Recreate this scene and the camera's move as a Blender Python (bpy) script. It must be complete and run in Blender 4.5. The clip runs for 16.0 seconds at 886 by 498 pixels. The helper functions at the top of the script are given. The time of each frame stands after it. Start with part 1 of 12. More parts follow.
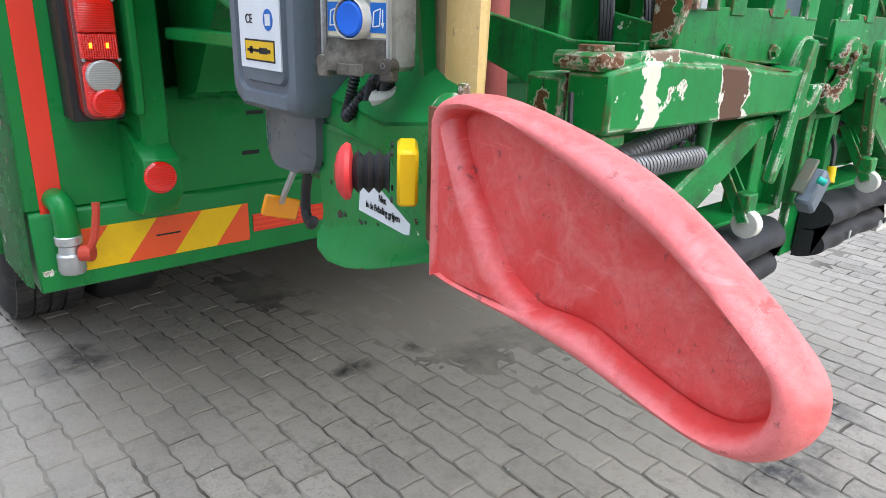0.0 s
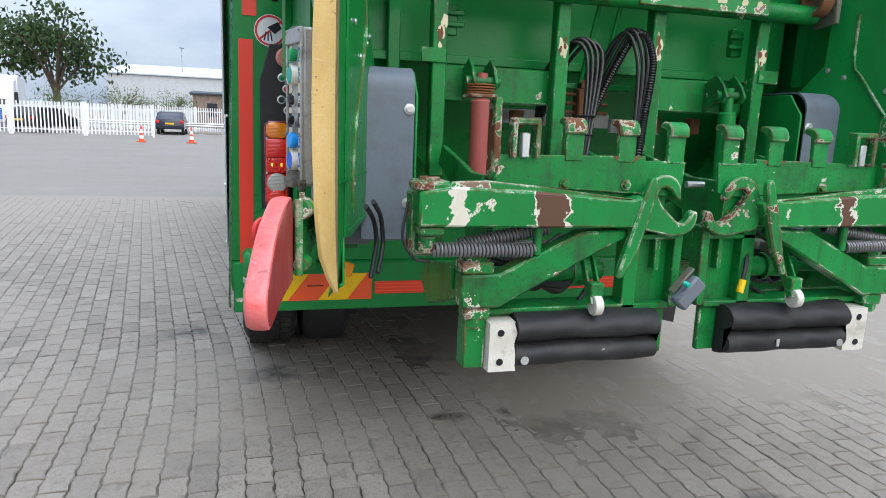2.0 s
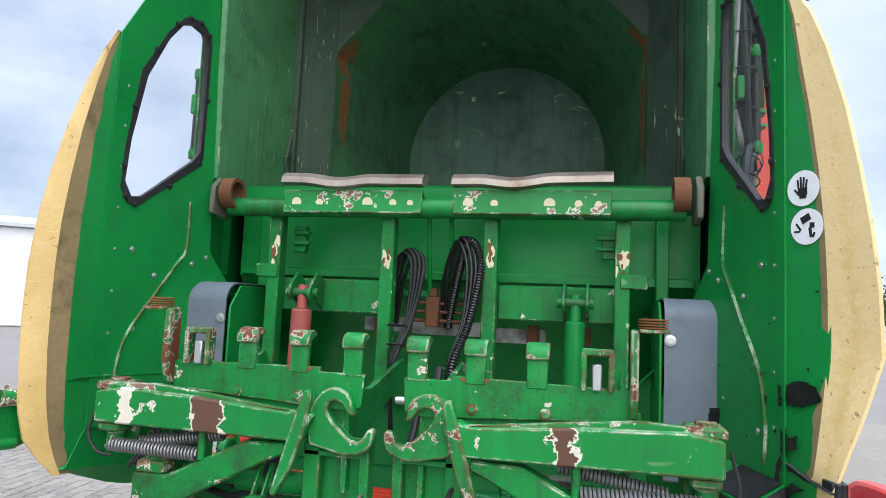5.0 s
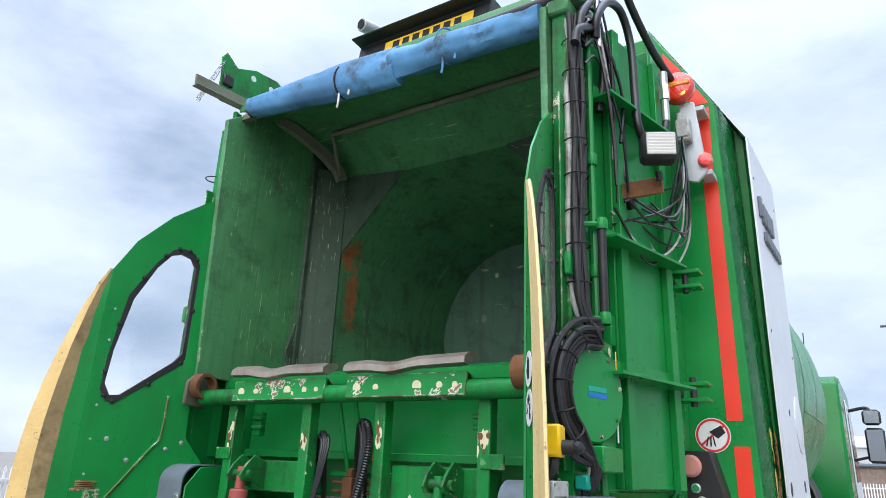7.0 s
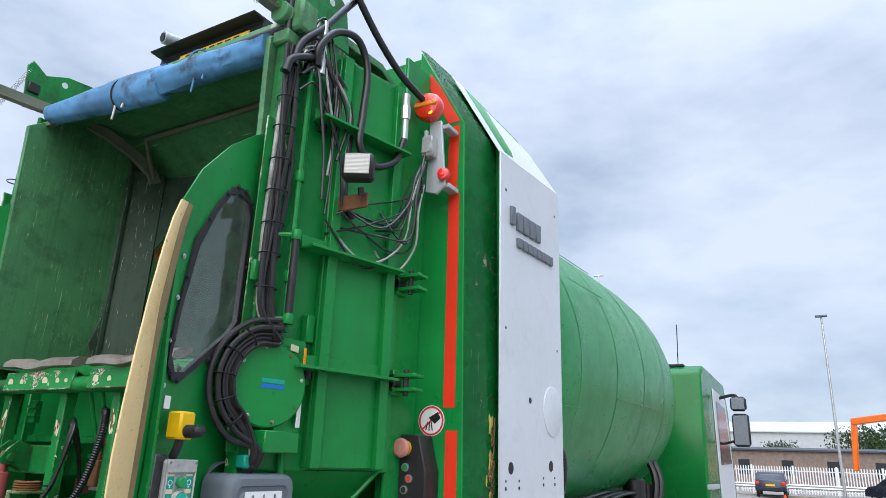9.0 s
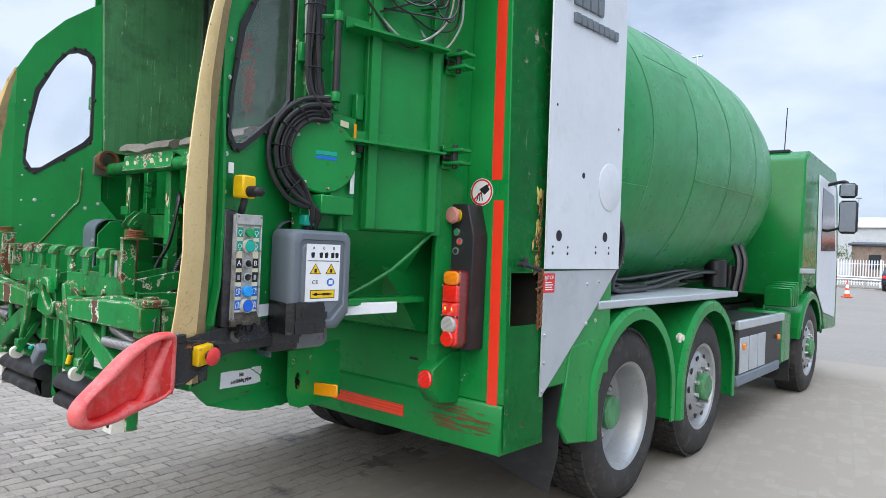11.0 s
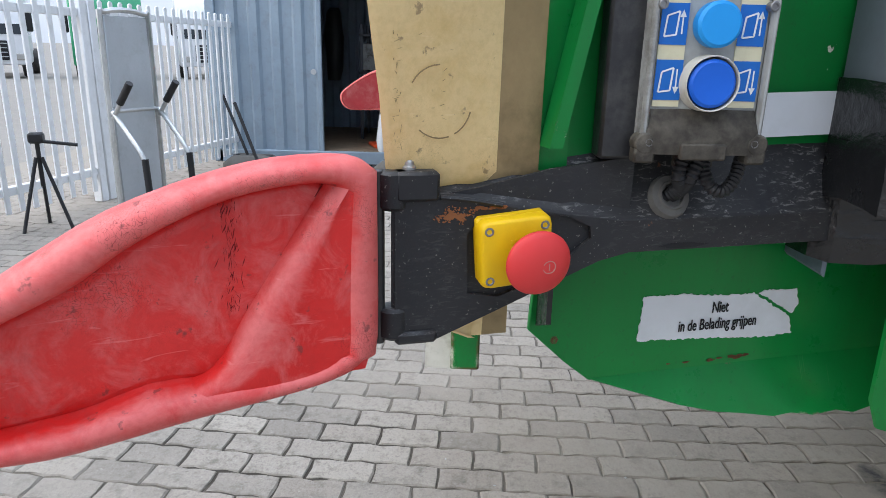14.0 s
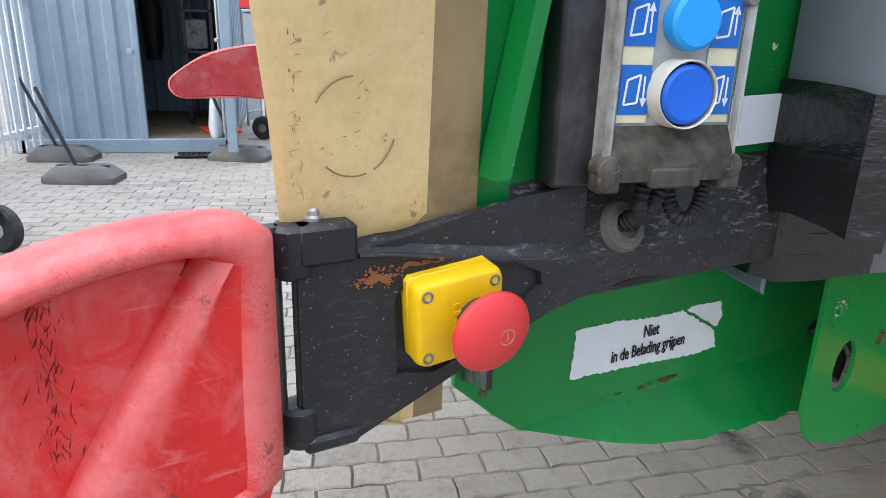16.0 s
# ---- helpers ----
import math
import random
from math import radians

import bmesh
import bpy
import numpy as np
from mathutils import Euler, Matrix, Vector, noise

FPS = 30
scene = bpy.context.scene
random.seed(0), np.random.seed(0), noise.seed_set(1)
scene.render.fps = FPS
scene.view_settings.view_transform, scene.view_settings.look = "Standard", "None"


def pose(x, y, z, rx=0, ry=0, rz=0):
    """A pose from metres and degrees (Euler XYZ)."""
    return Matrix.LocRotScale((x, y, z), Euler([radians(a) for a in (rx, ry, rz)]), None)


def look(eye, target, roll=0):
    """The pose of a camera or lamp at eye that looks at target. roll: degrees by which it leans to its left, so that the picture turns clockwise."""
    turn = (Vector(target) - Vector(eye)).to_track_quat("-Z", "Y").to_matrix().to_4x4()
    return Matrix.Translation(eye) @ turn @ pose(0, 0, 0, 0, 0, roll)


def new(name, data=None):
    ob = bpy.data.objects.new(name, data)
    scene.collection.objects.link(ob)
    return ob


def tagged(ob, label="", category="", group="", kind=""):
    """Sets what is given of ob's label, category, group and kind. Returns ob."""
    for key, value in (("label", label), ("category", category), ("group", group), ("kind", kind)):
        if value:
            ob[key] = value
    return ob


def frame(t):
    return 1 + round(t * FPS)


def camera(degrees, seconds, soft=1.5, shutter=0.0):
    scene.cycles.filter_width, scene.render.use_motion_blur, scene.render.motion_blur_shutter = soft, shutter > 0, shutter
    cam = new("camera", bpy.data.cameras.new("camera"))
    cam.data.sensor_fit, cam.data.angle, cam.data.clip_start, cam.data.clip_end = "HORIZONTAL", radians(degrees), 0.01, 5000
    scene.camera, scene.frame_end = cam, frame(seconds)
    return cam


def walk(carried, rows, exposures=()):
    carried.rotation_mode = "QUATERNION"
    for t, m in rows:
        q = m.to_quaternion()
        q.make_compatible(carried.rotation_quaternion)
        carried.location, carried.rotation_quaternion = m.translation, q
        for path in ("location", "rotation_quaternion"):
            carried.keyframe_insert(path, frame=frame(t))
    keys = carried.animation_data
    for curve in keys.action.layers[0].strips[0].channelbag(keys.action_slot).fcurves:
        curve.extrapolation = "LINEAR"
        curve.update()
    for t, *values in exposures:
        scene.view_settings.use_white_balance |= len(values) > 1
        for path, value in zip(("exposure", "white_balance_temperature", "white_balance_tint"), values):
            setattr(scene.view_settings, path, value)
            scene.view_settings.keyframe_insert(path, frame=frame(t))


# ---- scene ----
cam = camera(67.2, 16.0, soft=0.4)
PATH = [
    (0, (-1.493, -1.649, 1.268), (-0.254, -0.223, 0.612), 1.9),
    (0.5, (-1.486, -1.946, 1.294), (-0.345, -0.402, 0.735), 1.9),
    (1, (-1.439, -2.229, 1.349), (-0.447, -0.556, 0.884), 2.1),
    (1.5, (-1.301, -2.506, 1.372), (-0.612, -0.665, 1.002), 2.3),
    (2, (-1.114, -2.594, 1.361), (-0.591, -0.699, 0.994), 2.3),
    (2.5, (-0.836, -2.593, 1.376), (-0.413, -0.67, 1.022), 2.3),
    (3, (-0.566, -2.622, 1.361), (-0.174, -0.688, 1.032), 2.3),
    (3.5, (-0.26, -2.676, 1.387), (-0.057, -0.714, 1.054), 2.4),
    (4, (0.004, -2.674, 1.38), (0.081, -0.702, 1.059), 2.5),
    (4.3, (0.17, -2.661, 1.412), (0.088, -0.671, 1.229), 2.3),
    (4.5, (0.251, -2.657, 1.427), (0.068, -0.667, 1.35), 2.6),
    (4.7, (0.348, -2.655, 1.439), (0.048, -0.677, 1.474), 2.6),
    (6.8, (1.501, -2.43, 1.518), (0.49, -0.82, 2.14), 2.5),
    (7, (1.621, -2.403, 1.537), (0.571, -0.822, 2.167), 2.5),
    (7.5, (1.829, -2.313, 1.532), (0.8, -0.737, 2.209), 2.6),
    (8, (2.044, -2.191, 1.55), (1.115, -0.552, 2.222), 1.9),
    (8.2, (2.14, -2.157, 1.555), (1.233, -0.505, 2.225), 1.8),
    (10.3, (2.911, -2.219, 1.51), (1.718, -0.641, 1.81), 2.4),
    (10.5, (2.914, -2.21, 1.49), (1.691, -0.645, 1.726), 2.3),
    (11, (2.865, -2.15, 1.439), (1.586, -0.612, 1.438), 2.4),
    (11.5, (2.708, -2.006, 1.378), (1.322, -0.587, 1.113), 2.4),
    (12, (2.502, -1.787, 1.371), (0.906, -0.649, 0.975), 2.2),
    (12.5, (2.271, -1.606, 1.335), (0.517, -0.77, 0.861), 2.0),
    (13, (2.008, -1.425, 1.325), (0.148, -0.897, 0.814), 1.9),
    (13.5, (1.731, -1.209, 1.286), (-0.183, -0.968, 0.759), 1.6),
    (14, (1.541, -1.067, 1.244), (-0.376, -1.114, 0.676), 1.3),
    (14.5, (1.441, -1.044, 1.234), (-0.471, -1.146, 0.658), 1.0),
    (15, (1.392, -1.072, 1.226), (-0.518, -1.04, 0.633), 1.2),
    (15.5, (1.382, -1.086, 1.224), (-0.519, -0.985, 0.61), 1.2),
    (16, (1.379, -1.118, 1.259), (-0.478, -0.707, 0.64), 1.6),
]
walk(cam, [(t, look(eye, target, roll)) for t, eye, target, roll in PATH], [(0, 1.1), (1, 1.04), (2, 0.70), (2.6, 0.60), (3, 0.79), (3.5, 1.08), (4, 1.04), (4.6, 0.88), (7, 0.92), (8, 0.82), (10.5, 0.62), (11.5, 1.02), (12.5, 1.02), (13.5, 0.8), (14.5, 0.80), (15.5, 1.13), (16, 1.18)])

# ---- world and sun: bright, thinly overcast day ----
world = bpy.data.worlds.new("sky")
scene.world = world
world.use_nodes = True
wn, wl = world.node_tree.nodes, world.node_tree.links
wn.clear()
w_out, w_bg = wn.new("ShaderNodeOutputWorld"), wn.new("ShaderNodeBackground")
w_sky = wn.new("ShaderNodeTexSky")
w_sky.sky_type, w_sky.sun_disc = "NISHITA", False
w_sky.sun_elevation, w_sky.sun_rotation = radians(37.4), radians(161.6)
w_co, w_map = wn.new("ShaderNodeTexCoord"), wn.new("ShaderNodeMapping")
w_map.inputs["Scale"].default_value = (1.0, 1.0, 2.2)
w_noise, w_ramp = wn.new("ShaderNodeTexNoise"), wn.new("ShaderNodeValToRGB")
w_noise.inputs["Scale"].default_value, w_noise.inputs["Detail"].default_value = 2.3, 7.0
w_noise.inputs["Roughness"].default_value = 0.55
w_ramp.color_ramp.elements[0].position, w_ramp.color_ramp.elements[0].color = 0.30, (0.215, 0.28, 0.395, 1)
w_ramp.color_ramp.elements[1].position, w_ramp.color_ramp.elements[1].color = 0.60, (0.485, 0.545, 0.655, 1)
w_mid = w_ramp.color_ramp.elements.new(0.47)
w_mid.color = (0.385, 0.45, 0.565, 1)
w_scale = wn.new("ShaderNodeMixRGB")
w_scale.blend_type = "MULTIPLY"
w_scale.inputs[0].default_value = 1.0
w_scale.inputs[2].default_value = (0.10, 0.10, 0.10, 1)
w_mix = wn.new("ShaderNodeMixRGB")
w_mix.inputs[0].default_value = 0.90
wl.new(w_co.outputs["Generated"], w_map.inputs[0])
wl.new(w_map.outputs[0], w_noise.inputs["Vector"])
wl.new(w_noise.outputs["Fac"], w_ramp.inputs[0])
wl.new(w_sky.outputs[0], w_scale.inputs[1])
wl.new(w_scale.outputs[0], w_mix.inputs[1])
wl.new(w_ramp.outputs[0], w_mix.inputs[2])
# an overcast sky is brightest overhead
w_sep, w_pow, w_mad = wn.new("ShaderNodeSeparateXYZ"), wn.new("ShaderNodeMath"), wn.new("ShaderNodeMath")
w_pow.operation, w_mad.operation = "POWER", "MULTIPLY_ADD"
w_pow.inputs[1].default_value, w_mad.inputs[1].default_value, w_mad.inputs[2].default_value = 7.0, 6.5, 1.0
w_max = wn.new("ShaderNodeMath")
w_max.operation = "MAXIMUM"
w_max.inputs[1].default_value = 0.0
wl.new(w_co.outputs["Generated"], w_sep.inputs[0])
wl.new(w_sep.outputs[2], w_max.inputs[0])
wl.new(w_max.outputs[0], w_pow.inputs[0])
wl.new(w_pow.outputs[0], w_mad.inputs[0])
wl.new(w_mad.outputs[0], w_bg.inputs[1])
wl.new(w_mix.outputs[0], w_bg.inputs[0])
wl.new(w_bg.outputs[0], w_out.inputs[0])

sun_data = bpy.data.lights.new("sun", "SUN")
sun_data.energy, sun_data.angle, sun_data.color = 1.5, radians(62), (1.0, 0.96, 0.9)
sun = new("sun", sun_data)
sun.matrix_world = look((6, -18, 14.5), (0, 0, 0))


# ---- materials ----
def shader(name):
    m = bpy.data.materials.new(name)
    m.use_nodes = True
    n, l = m.node_tree.nodes, m.node_tree.links
    return m, n, l, n["Principled BSDF"]


def noise_node(n, l, vec, scale, detail=5.0, rough=0.6, distort=0.0):
    t = n.new("ShaderNodeTexNoise")
    t.inputs["Scale"].default_value, t.inputs["Detail"].default_value = scale, detail
    t.inputs["Roughness"].default_value, t.inputs["Distortion"].default_value = rough, distort
    l.new(vec, t.inputs["Vector"])
    return t.outputs["Fac"]


def ramp_node(n, l, fac, a, b):
    r = n.new("ShaderNodeMapRange")
    r.inputs["From Min"].default_value, r.inputs["From Max"].default_value = a, b
    l.new(fac, r.inputs["Value"])
    return r.outputs["Result"]


def mix_node(n, l, fac, a, b, blend="MIX"):
    r = n.new("ShaderNodeMixRGB")
    r.blend_type = blend
    for sock, v in zip(r.inputs, (fac, a, b)):
        if hasattr(v, "is_output"):
            l.new(v, sock)
        else:
            sock.default_value = v if isinstance(v, float) else (*v, 1.0)
    return r.outputs[0]


def math_node(n, l, op, a, b):
    r = n.new("ShaderNodeMath")
    r.operation = op
    for sock, v in zip(r.inputs, (a, b)):
        if hasattr(v, "is_output"):
            l.new(v, sock)
        else:
            sock.default_value = v
    return r.outputs[0]


def coords(n):
    return n.new("ShaderNodeTexCoord").outputs["Object"]


def bump(n, l, bsdf, height, strength, dist=0.004):
    b = n.new("ShaderNodeBump")
    b.inputs["Strength"].default_value, b.inputs["Distance"].default_value = strength, dist
    l.new(height, b.inputs["Height"])
    l.new(b.outputs[0], bsdf.inputs["Normal"])


def surface(name, col, rough=0.5, metal=0.0, dirt=(0.10, 0.09, 0.075), dirty=0.25, grain=60.0, vary=0.12, relief=0.12, coat=0.0):
    """A general worn surface: colour that drifts at two scales, patches of dirt, fine relief."""
    m, n, l, b = shader(name)
    co = coords(n)
    big, fine = noise_node(n, l, co, 3.1, 4.0), noise_node(n, l, co, grain, 6.0)
    dark = tuple(c * (1 - vary) for c in col)
    light = tuple(min(1.0, c * (1 + vary)) for c in col)
    base = mix_node(n, l, ramp_node(n, l, big, 0.3, 0.7), dark, light)
    spot = math_node(n, l, "MULTIPLY", ramp_node(n, l, noise_node(n, l, co, 9.0, 8.0, 0.7), 0.52, 0.8), dirty * 1.6)
    base = mix_node(n, l, spot, base, dirt)
    base = mix_node(n, l, math_node(n, l, "MULTIPLY", ramp_node(n, l, fine, 0.35, 0.75), dirty * 0.35), base, dirt)
    l.new(base, b.inputs["Base Color"])
    r = n.new("ShaderNodeMapRange")
    r.inputs["To Min"].default_value, r.inputs["To Max"].default_value = max(0.03, rough - 0.1), min(1.0, rough + 0.15)
    l.new(fine, r.inputs["Value"])
    l.new(r.outputs[0], b.inputs["Roughness"])
    b.inputs["Metallic"].default_value = metal
    b.inputs["Specular IOR Level"].default_value = 0.5 if rough < 0.4 else 0.3
    b.inputs["Coat Weight"].default_value = coat
    bump(n, l, b, fine, relief, 0.002)
    return m


def painted(name, col, chips=0.0, rust=0.0, scratch=0.0, rough=0.34, dirty=0.25, primer=(0.62, 0.60, 0.50), dents=0.25, bands=(), edge=0.0):
    """Painted steel: gloss, dirt, chips down to primer and rust, scratches; bands: worn stretches of |x| down to rust or primer."""
    m, n, l, b = shader(name)
    co = coords(n)
    big = noise_node(n, l, co, 2.3, 4.0)
    base = mix_node(n, l, ramp_node(n, l, big, 0.3, 0.7), tuple(c * 0.82 for c in col), tuple(c * 1.14 for c in col))
    grime = noise_node(n, l, co, 6.5, 9.0, 0.72)
    base = mix_node(n, l, math_node(n, l, "MULTIPLY", ramp_node(n, l, grime, 0.5, 0.85), dirty * 1.5), base, (0.022, 0.021, 0.017))
    # dust that has run down, fine speckle of dirt
    mz = n.new("ShaderNodeMapping")
    mz.inputs["Scale"].default_value = (38.0, 38.0, 1.6)
    l.new(co, mz.inputs[0])
    runs = ramp_node(n, l, noise_node(n, l, mz.outputs[0], 1.0, 4.0, 0.6), 0.5, 0.8)
    base = mix_node(n, l, math_node(n, l, "MULTIPLY", runs, dirty * 0.8), base, (0.030, 0.034, 0.024))
    speck = ramp_node(n, l, noise_node(n, l, co, 150.0, 3.0, 0.6), 0.60, 0.72)
    base = mix_node(n, l, math_node(n, l, "MULTIPLY", speck, dirty * 1.1), base, (0.03, 0.03, 0.025))
    rough_s = ramp_node(n, l, grime, 0.2, 0.9)
    wear = None
    if scratch:
        mp = n.new("ShaderNodeMapping")
        mp.inputs["Rotation"].default_value = (0.95, 0.35, 0.6)
        mp.inputs["Scale"].default_value = (3.0, 75.0, 5.0)
        l.new(co, mp.inputs[0])
        s1 = ramp_node(n, l, noise_node(n, l, mp.outputs[0], 1.6, 3.0, 0.5, 1.2), 0.71 - 0.08 * scratch, 0.735 - 0.08 * scratch)
        s2 = ramp_node(n, l, noise_node(n, l, co, 3.4, 2.0), 0.48, 0.6)
        sc = math_node(n, l, "MULTIPLY", math_node(n, l, "MULTIPLY", s1, s2), scratch)
        base = mix_node(n, l, sc, base, (0.42, 0.50, 0.30))
    if chips:
        f = noise_node(n, l, co, 21.0, 7.0, 0.62)
        zone = noise_node(n, l, co, 2.6, 5.0, 0.6)
        f2 = math_node(n, l, "ADD", f, math_node(n, l, "MULTIPLY", math_node(n, l, "SUBTRACT", zone, 0.5), 0.95))
        lim = 0.84 - chips * 0.22
        mask = ramp_node(n, l, f2, lim, lim + 0.012)
        base = mix_node(n, l, mask, base, primer)
        if rust:
            core = ramp_node(n, l, f2, lim + 0.03, lim + 0.05)
            base = mix_node(n, l, math_node(n, l, "MULTIPLY", core, rust), base, (0.13, 0.05, 0.022))
        wear = mask
    if edge:
        # paint rubbed off along edges
        bv, ge, dt = n.new("ShaderNodeBevel"), n.new("ShaderNodeNewGeometry"), n.new("ShaderNodeVectorMath")
        bv.samples = 4
        bv.inputs["Radius"].default_value = 0.005 if edge < 0.5 else 0.007
        dt.operation = "DOT_PRODUCT"
        l.new(bv.outputs[0], dt.inputs[0])
        l.new(ge.outputs["Normal"], dt.inputs[1])
        rim_w = ramp_node(n, l, dt.outputs["Value"], 1.0, 0.90)
        brk = math_node(n, l, "MULTIPLY", math_node(n, l, "SUBTRACT", noise_node(n, l, co, 12.0, 9.0, 0.78), 0.71 - edge * 0.115), 8.0)
        em = ramp_node(n, l, math_node(n, l, "MULTIPLY", ramp_node(n, l, rim_w, 0.02, 0.12), math_node(n, l, "ADD", rim_w, brk)), 0.42, 0.48)
        rusty = mix_node(n, l, ramp_node(n, l, noise_node(n, l, co, 13.0, 3.0), 0.40, 0.52), primer, (0.13, 0.060, 0.03))
        base = mix_node(n, l, em, base, rusty)
        wear = em if wear is None else math_node(n, l, "MAXIMUM", wear, em)
    for a, c, tint, edge in bands:
        sep = n.new("ShaderNodeSeparateXYZ")
        l.new(co, sep.inputs[0])
        ax = math_node(n, l, "ABSOLUTE", sep.outputs[0], 0.0)
        wob = math_node(n, l, "MULTIPLY", math_node(n, l, "SUBTRACT", noise_node(n, l, co, 30.0, 5.0), 0.5), edge)
        mid = math_node(n, l, "ABSOLUTE", math_node(n, l, "SUBTRACT", math_node(n, l, "ADD", ax, wob), (a + c) / 2), 0.0)
        inside = ramp_node(n, l, mid, (c - a) / 2, (c - a) / 2 - 0.002)
        rim = ramp_node(n, l, mid, (c - a) / 2 + 0.006, (c - a) / 2 + 0.004)
        base = mix_node(n, l, rim, base, primer)
        base = mix_node(n, l, inside, base, tint)
        wear = inside if wear is None else math_node(n, l, "MAXIMUM", wear, inside)
    l.new(base, b.inputs["Base Color"])
    b.inputs["Specular IOR Level"].default_value = 0.28
    r = n.new("ShaderNodeMapRange")
    r.inputs["To Min"].default_value, r.inputs["To Max"].default_value = max(0.05, rough - 0.12), rough + 0.22
    l.new(rough_s, r.inputs["Value"])
    rv = r.outputs[0]
    if wear is not None:
        rv = math_node(n, l, "MAXIMUM", rv, math_node(n, l, "MULTIPLY", wear, 0.75))
    l.new(rv, b.inputs["Roughness"])
    h = noise_node(n, l, co, 7.0, 2.0)
    if wear is not None:
        h = math_node(n, l, "SUBTRACT", h, math_node(n, l, "MULTIPLY", wear, 0.12))
    bump(n, l, b, h, dents, 0.008)
    return m


def lamp_glass(name, col, emit=0.0):
    m, n, l, b = shader(name)
    co = coords(n)
    w = n.new("ShaderNodeTexWave")
    w.inputs["Scale"].default_value, w.bands_direction = 60.0, "Z"
    l.new(co, w.inputs["Vector"])
    l.new(mix_node(n, l, w.outputs["Fac"], tuple(c * 0.8 for c in col), col), b.inputs["Base Color"])
    b.inputs["Roughness"].default_value, b.inputs["Coat Weight"].default_value = 0.12, 0.6
    bump(n, l, b, w.outputs["Fac"], 0.35, 0.002)
    if emit:
        b.inputs["Emission Color"].default_value = (*col, 1)
        b.inputs["Emission Strength"].default_value = emit
    return m


GREEN = (0.006, 0.205, 0.040)
M = {}
M["green"] = painted("green_paint", GREEN, chips=0.05, rust=0.6, scratch=0.12, rough=0.30, dirty=0.18, edge=0.25)
M["green_lift"] = painted("green_lift_paint", GREEN, chips=0.50, rust=0.8, scratch=0.25, rough=0.36, dirty=0.9, edge=1.2)
M["green_arm"] = painted("green_arm_paint", GREEN, edge=1.6, chips=0.64, rust=0.6, scratch=0.2, rough=0.36, dirty=0.25,
                         bands=((0.400, 0.478, (0.105, 0.055, 0.034), 0.075), (0.660, 0.690, (0.60, 0.57, 0.46), 0.07)))
M["green_arm_bare"] = painted("green_arm_bare_paint", GREEN, edge=1.6, chips=0.64, rust=0.6, scratch=0.2, rough=0.36, dirty=0.25, bands=((0.410, 0.462, (0.105, 0.055, 0.034), 0.10),))
M["green_edge"] = painted("green_edge_paint", GREEN, edge=1.9, chips=0.92, rust=0.85, scratch=0.2, rough=0.42, dirty=0.3)
M["green_rusty"] = painted("green_rusty_paint", GREEN, edge=2.2, chips=1.15, rust=1.0, scratch=0.3, rough=0.5, dirty=0.9, primer=(0.42, 0.38, 0.30))
M["green_skin"] = painted("green_skin_paint", GREEN, scratch=0.5, rough=0.24, dirty=0.2, edge=0.2)
M["green_dark"] = painted("green_hopper_paint", (0.075, 0.245, 0.105), chips=0.03, rust=0.9, scratch=0.8, rough=0.5, dirty=0.6, edge=0.9, dents=0.5)
M["throatgreen"] = painted("worn_throat_paint", (0.056, 0.175, 0.080), chips=0.02, rust=0.9, scratch=0.5, rough=0.5, dirty=0.8, dents=0.5)
M["throatgrime"] = painted("grimy_green_grey_paint", (0.050, 0.085, 0.058), chips=0.03, rust=0.9, scratch=0.8, rough=0.55, dirty=0.8, dents=0.4)
M["mouth"] = painted("scratched_grey_green_paint", (0.085, 0.160, 0.115), chips=0.05, scratch=1.0, rough=0.5, dirty=0.6, dents=0.4)
M["green_tank"] = painted("green_tank_paint", (0.016, 0.225, 0.062), rough=0.30, dirty=0.22, dents=0.12)
M["green_cab"] = painted("green_cab_paint", (0.005, 0.155, 0.03), rough=0.2, dirty=0.1, dents=0.05)
M["wear_steel"] = surface("worn_bare_steel", (0.33, 0.29, 0.25), 0.42, 0.6, (0.16, 0.07, 0.035), 0.7, 40.0, 0.3, 0.3)
M["rust"] = surface("rusted_steel", (0.17, 0.075, 0.036), 0.85, 0.1, (0.05, 0.03, 0.02), 0.5, 55.0, 0.35, 0.5)
M["steel"] = surface("galvanised_steel", (0.55, 0.56, 0.56), 0.35, 0.85, (0.12, 0.11, 0.09), 0.3, 45.0, 0.15, 0.2)
M["alu"] = surface("brushed_panel_metal", (0.44, 0.47, 0.50), 0.42, 0.35, (0.25, 0.25, 0.23), 0.25, 80.0, 0.08, 0.1)
M["panel"] = surface("silver_painted_panel", (0.60, 0.63, 0.67), 0.42, 0.1, (0.33, 0.33, 0.31), 0.16, 30.0, 0.04, 0.05)
M["fender"] = surface("grey_blue_plastic", (0.135, 0.165, 0.20), 0.45, 0.0, (0.06, 0.055, 0.05), 0.3, 60.0, 0.1, 0.1)
M["boxgrey"] = surface("grey_plastic", (0.130, 0.152, 0.176), 0.5, 0.0, (0.10, 0.09, 0.075), 0.22, 90.0, 0.08, 0.08)
M["ctrl"] = surface("grimy_grey_housing", (0.40, 0.41, 0.40), 0.48, 0.0, (0.07, 0.058, 0.042), 1.0, 40.0, 0.12, 0.12)
M["black"] = surface("black_paint", (0.013, 0.013, 0.015), 0.36, 0.0, (0.22, 0.21, 0.19), 0.22, 95.0, 0.2, 0.35)


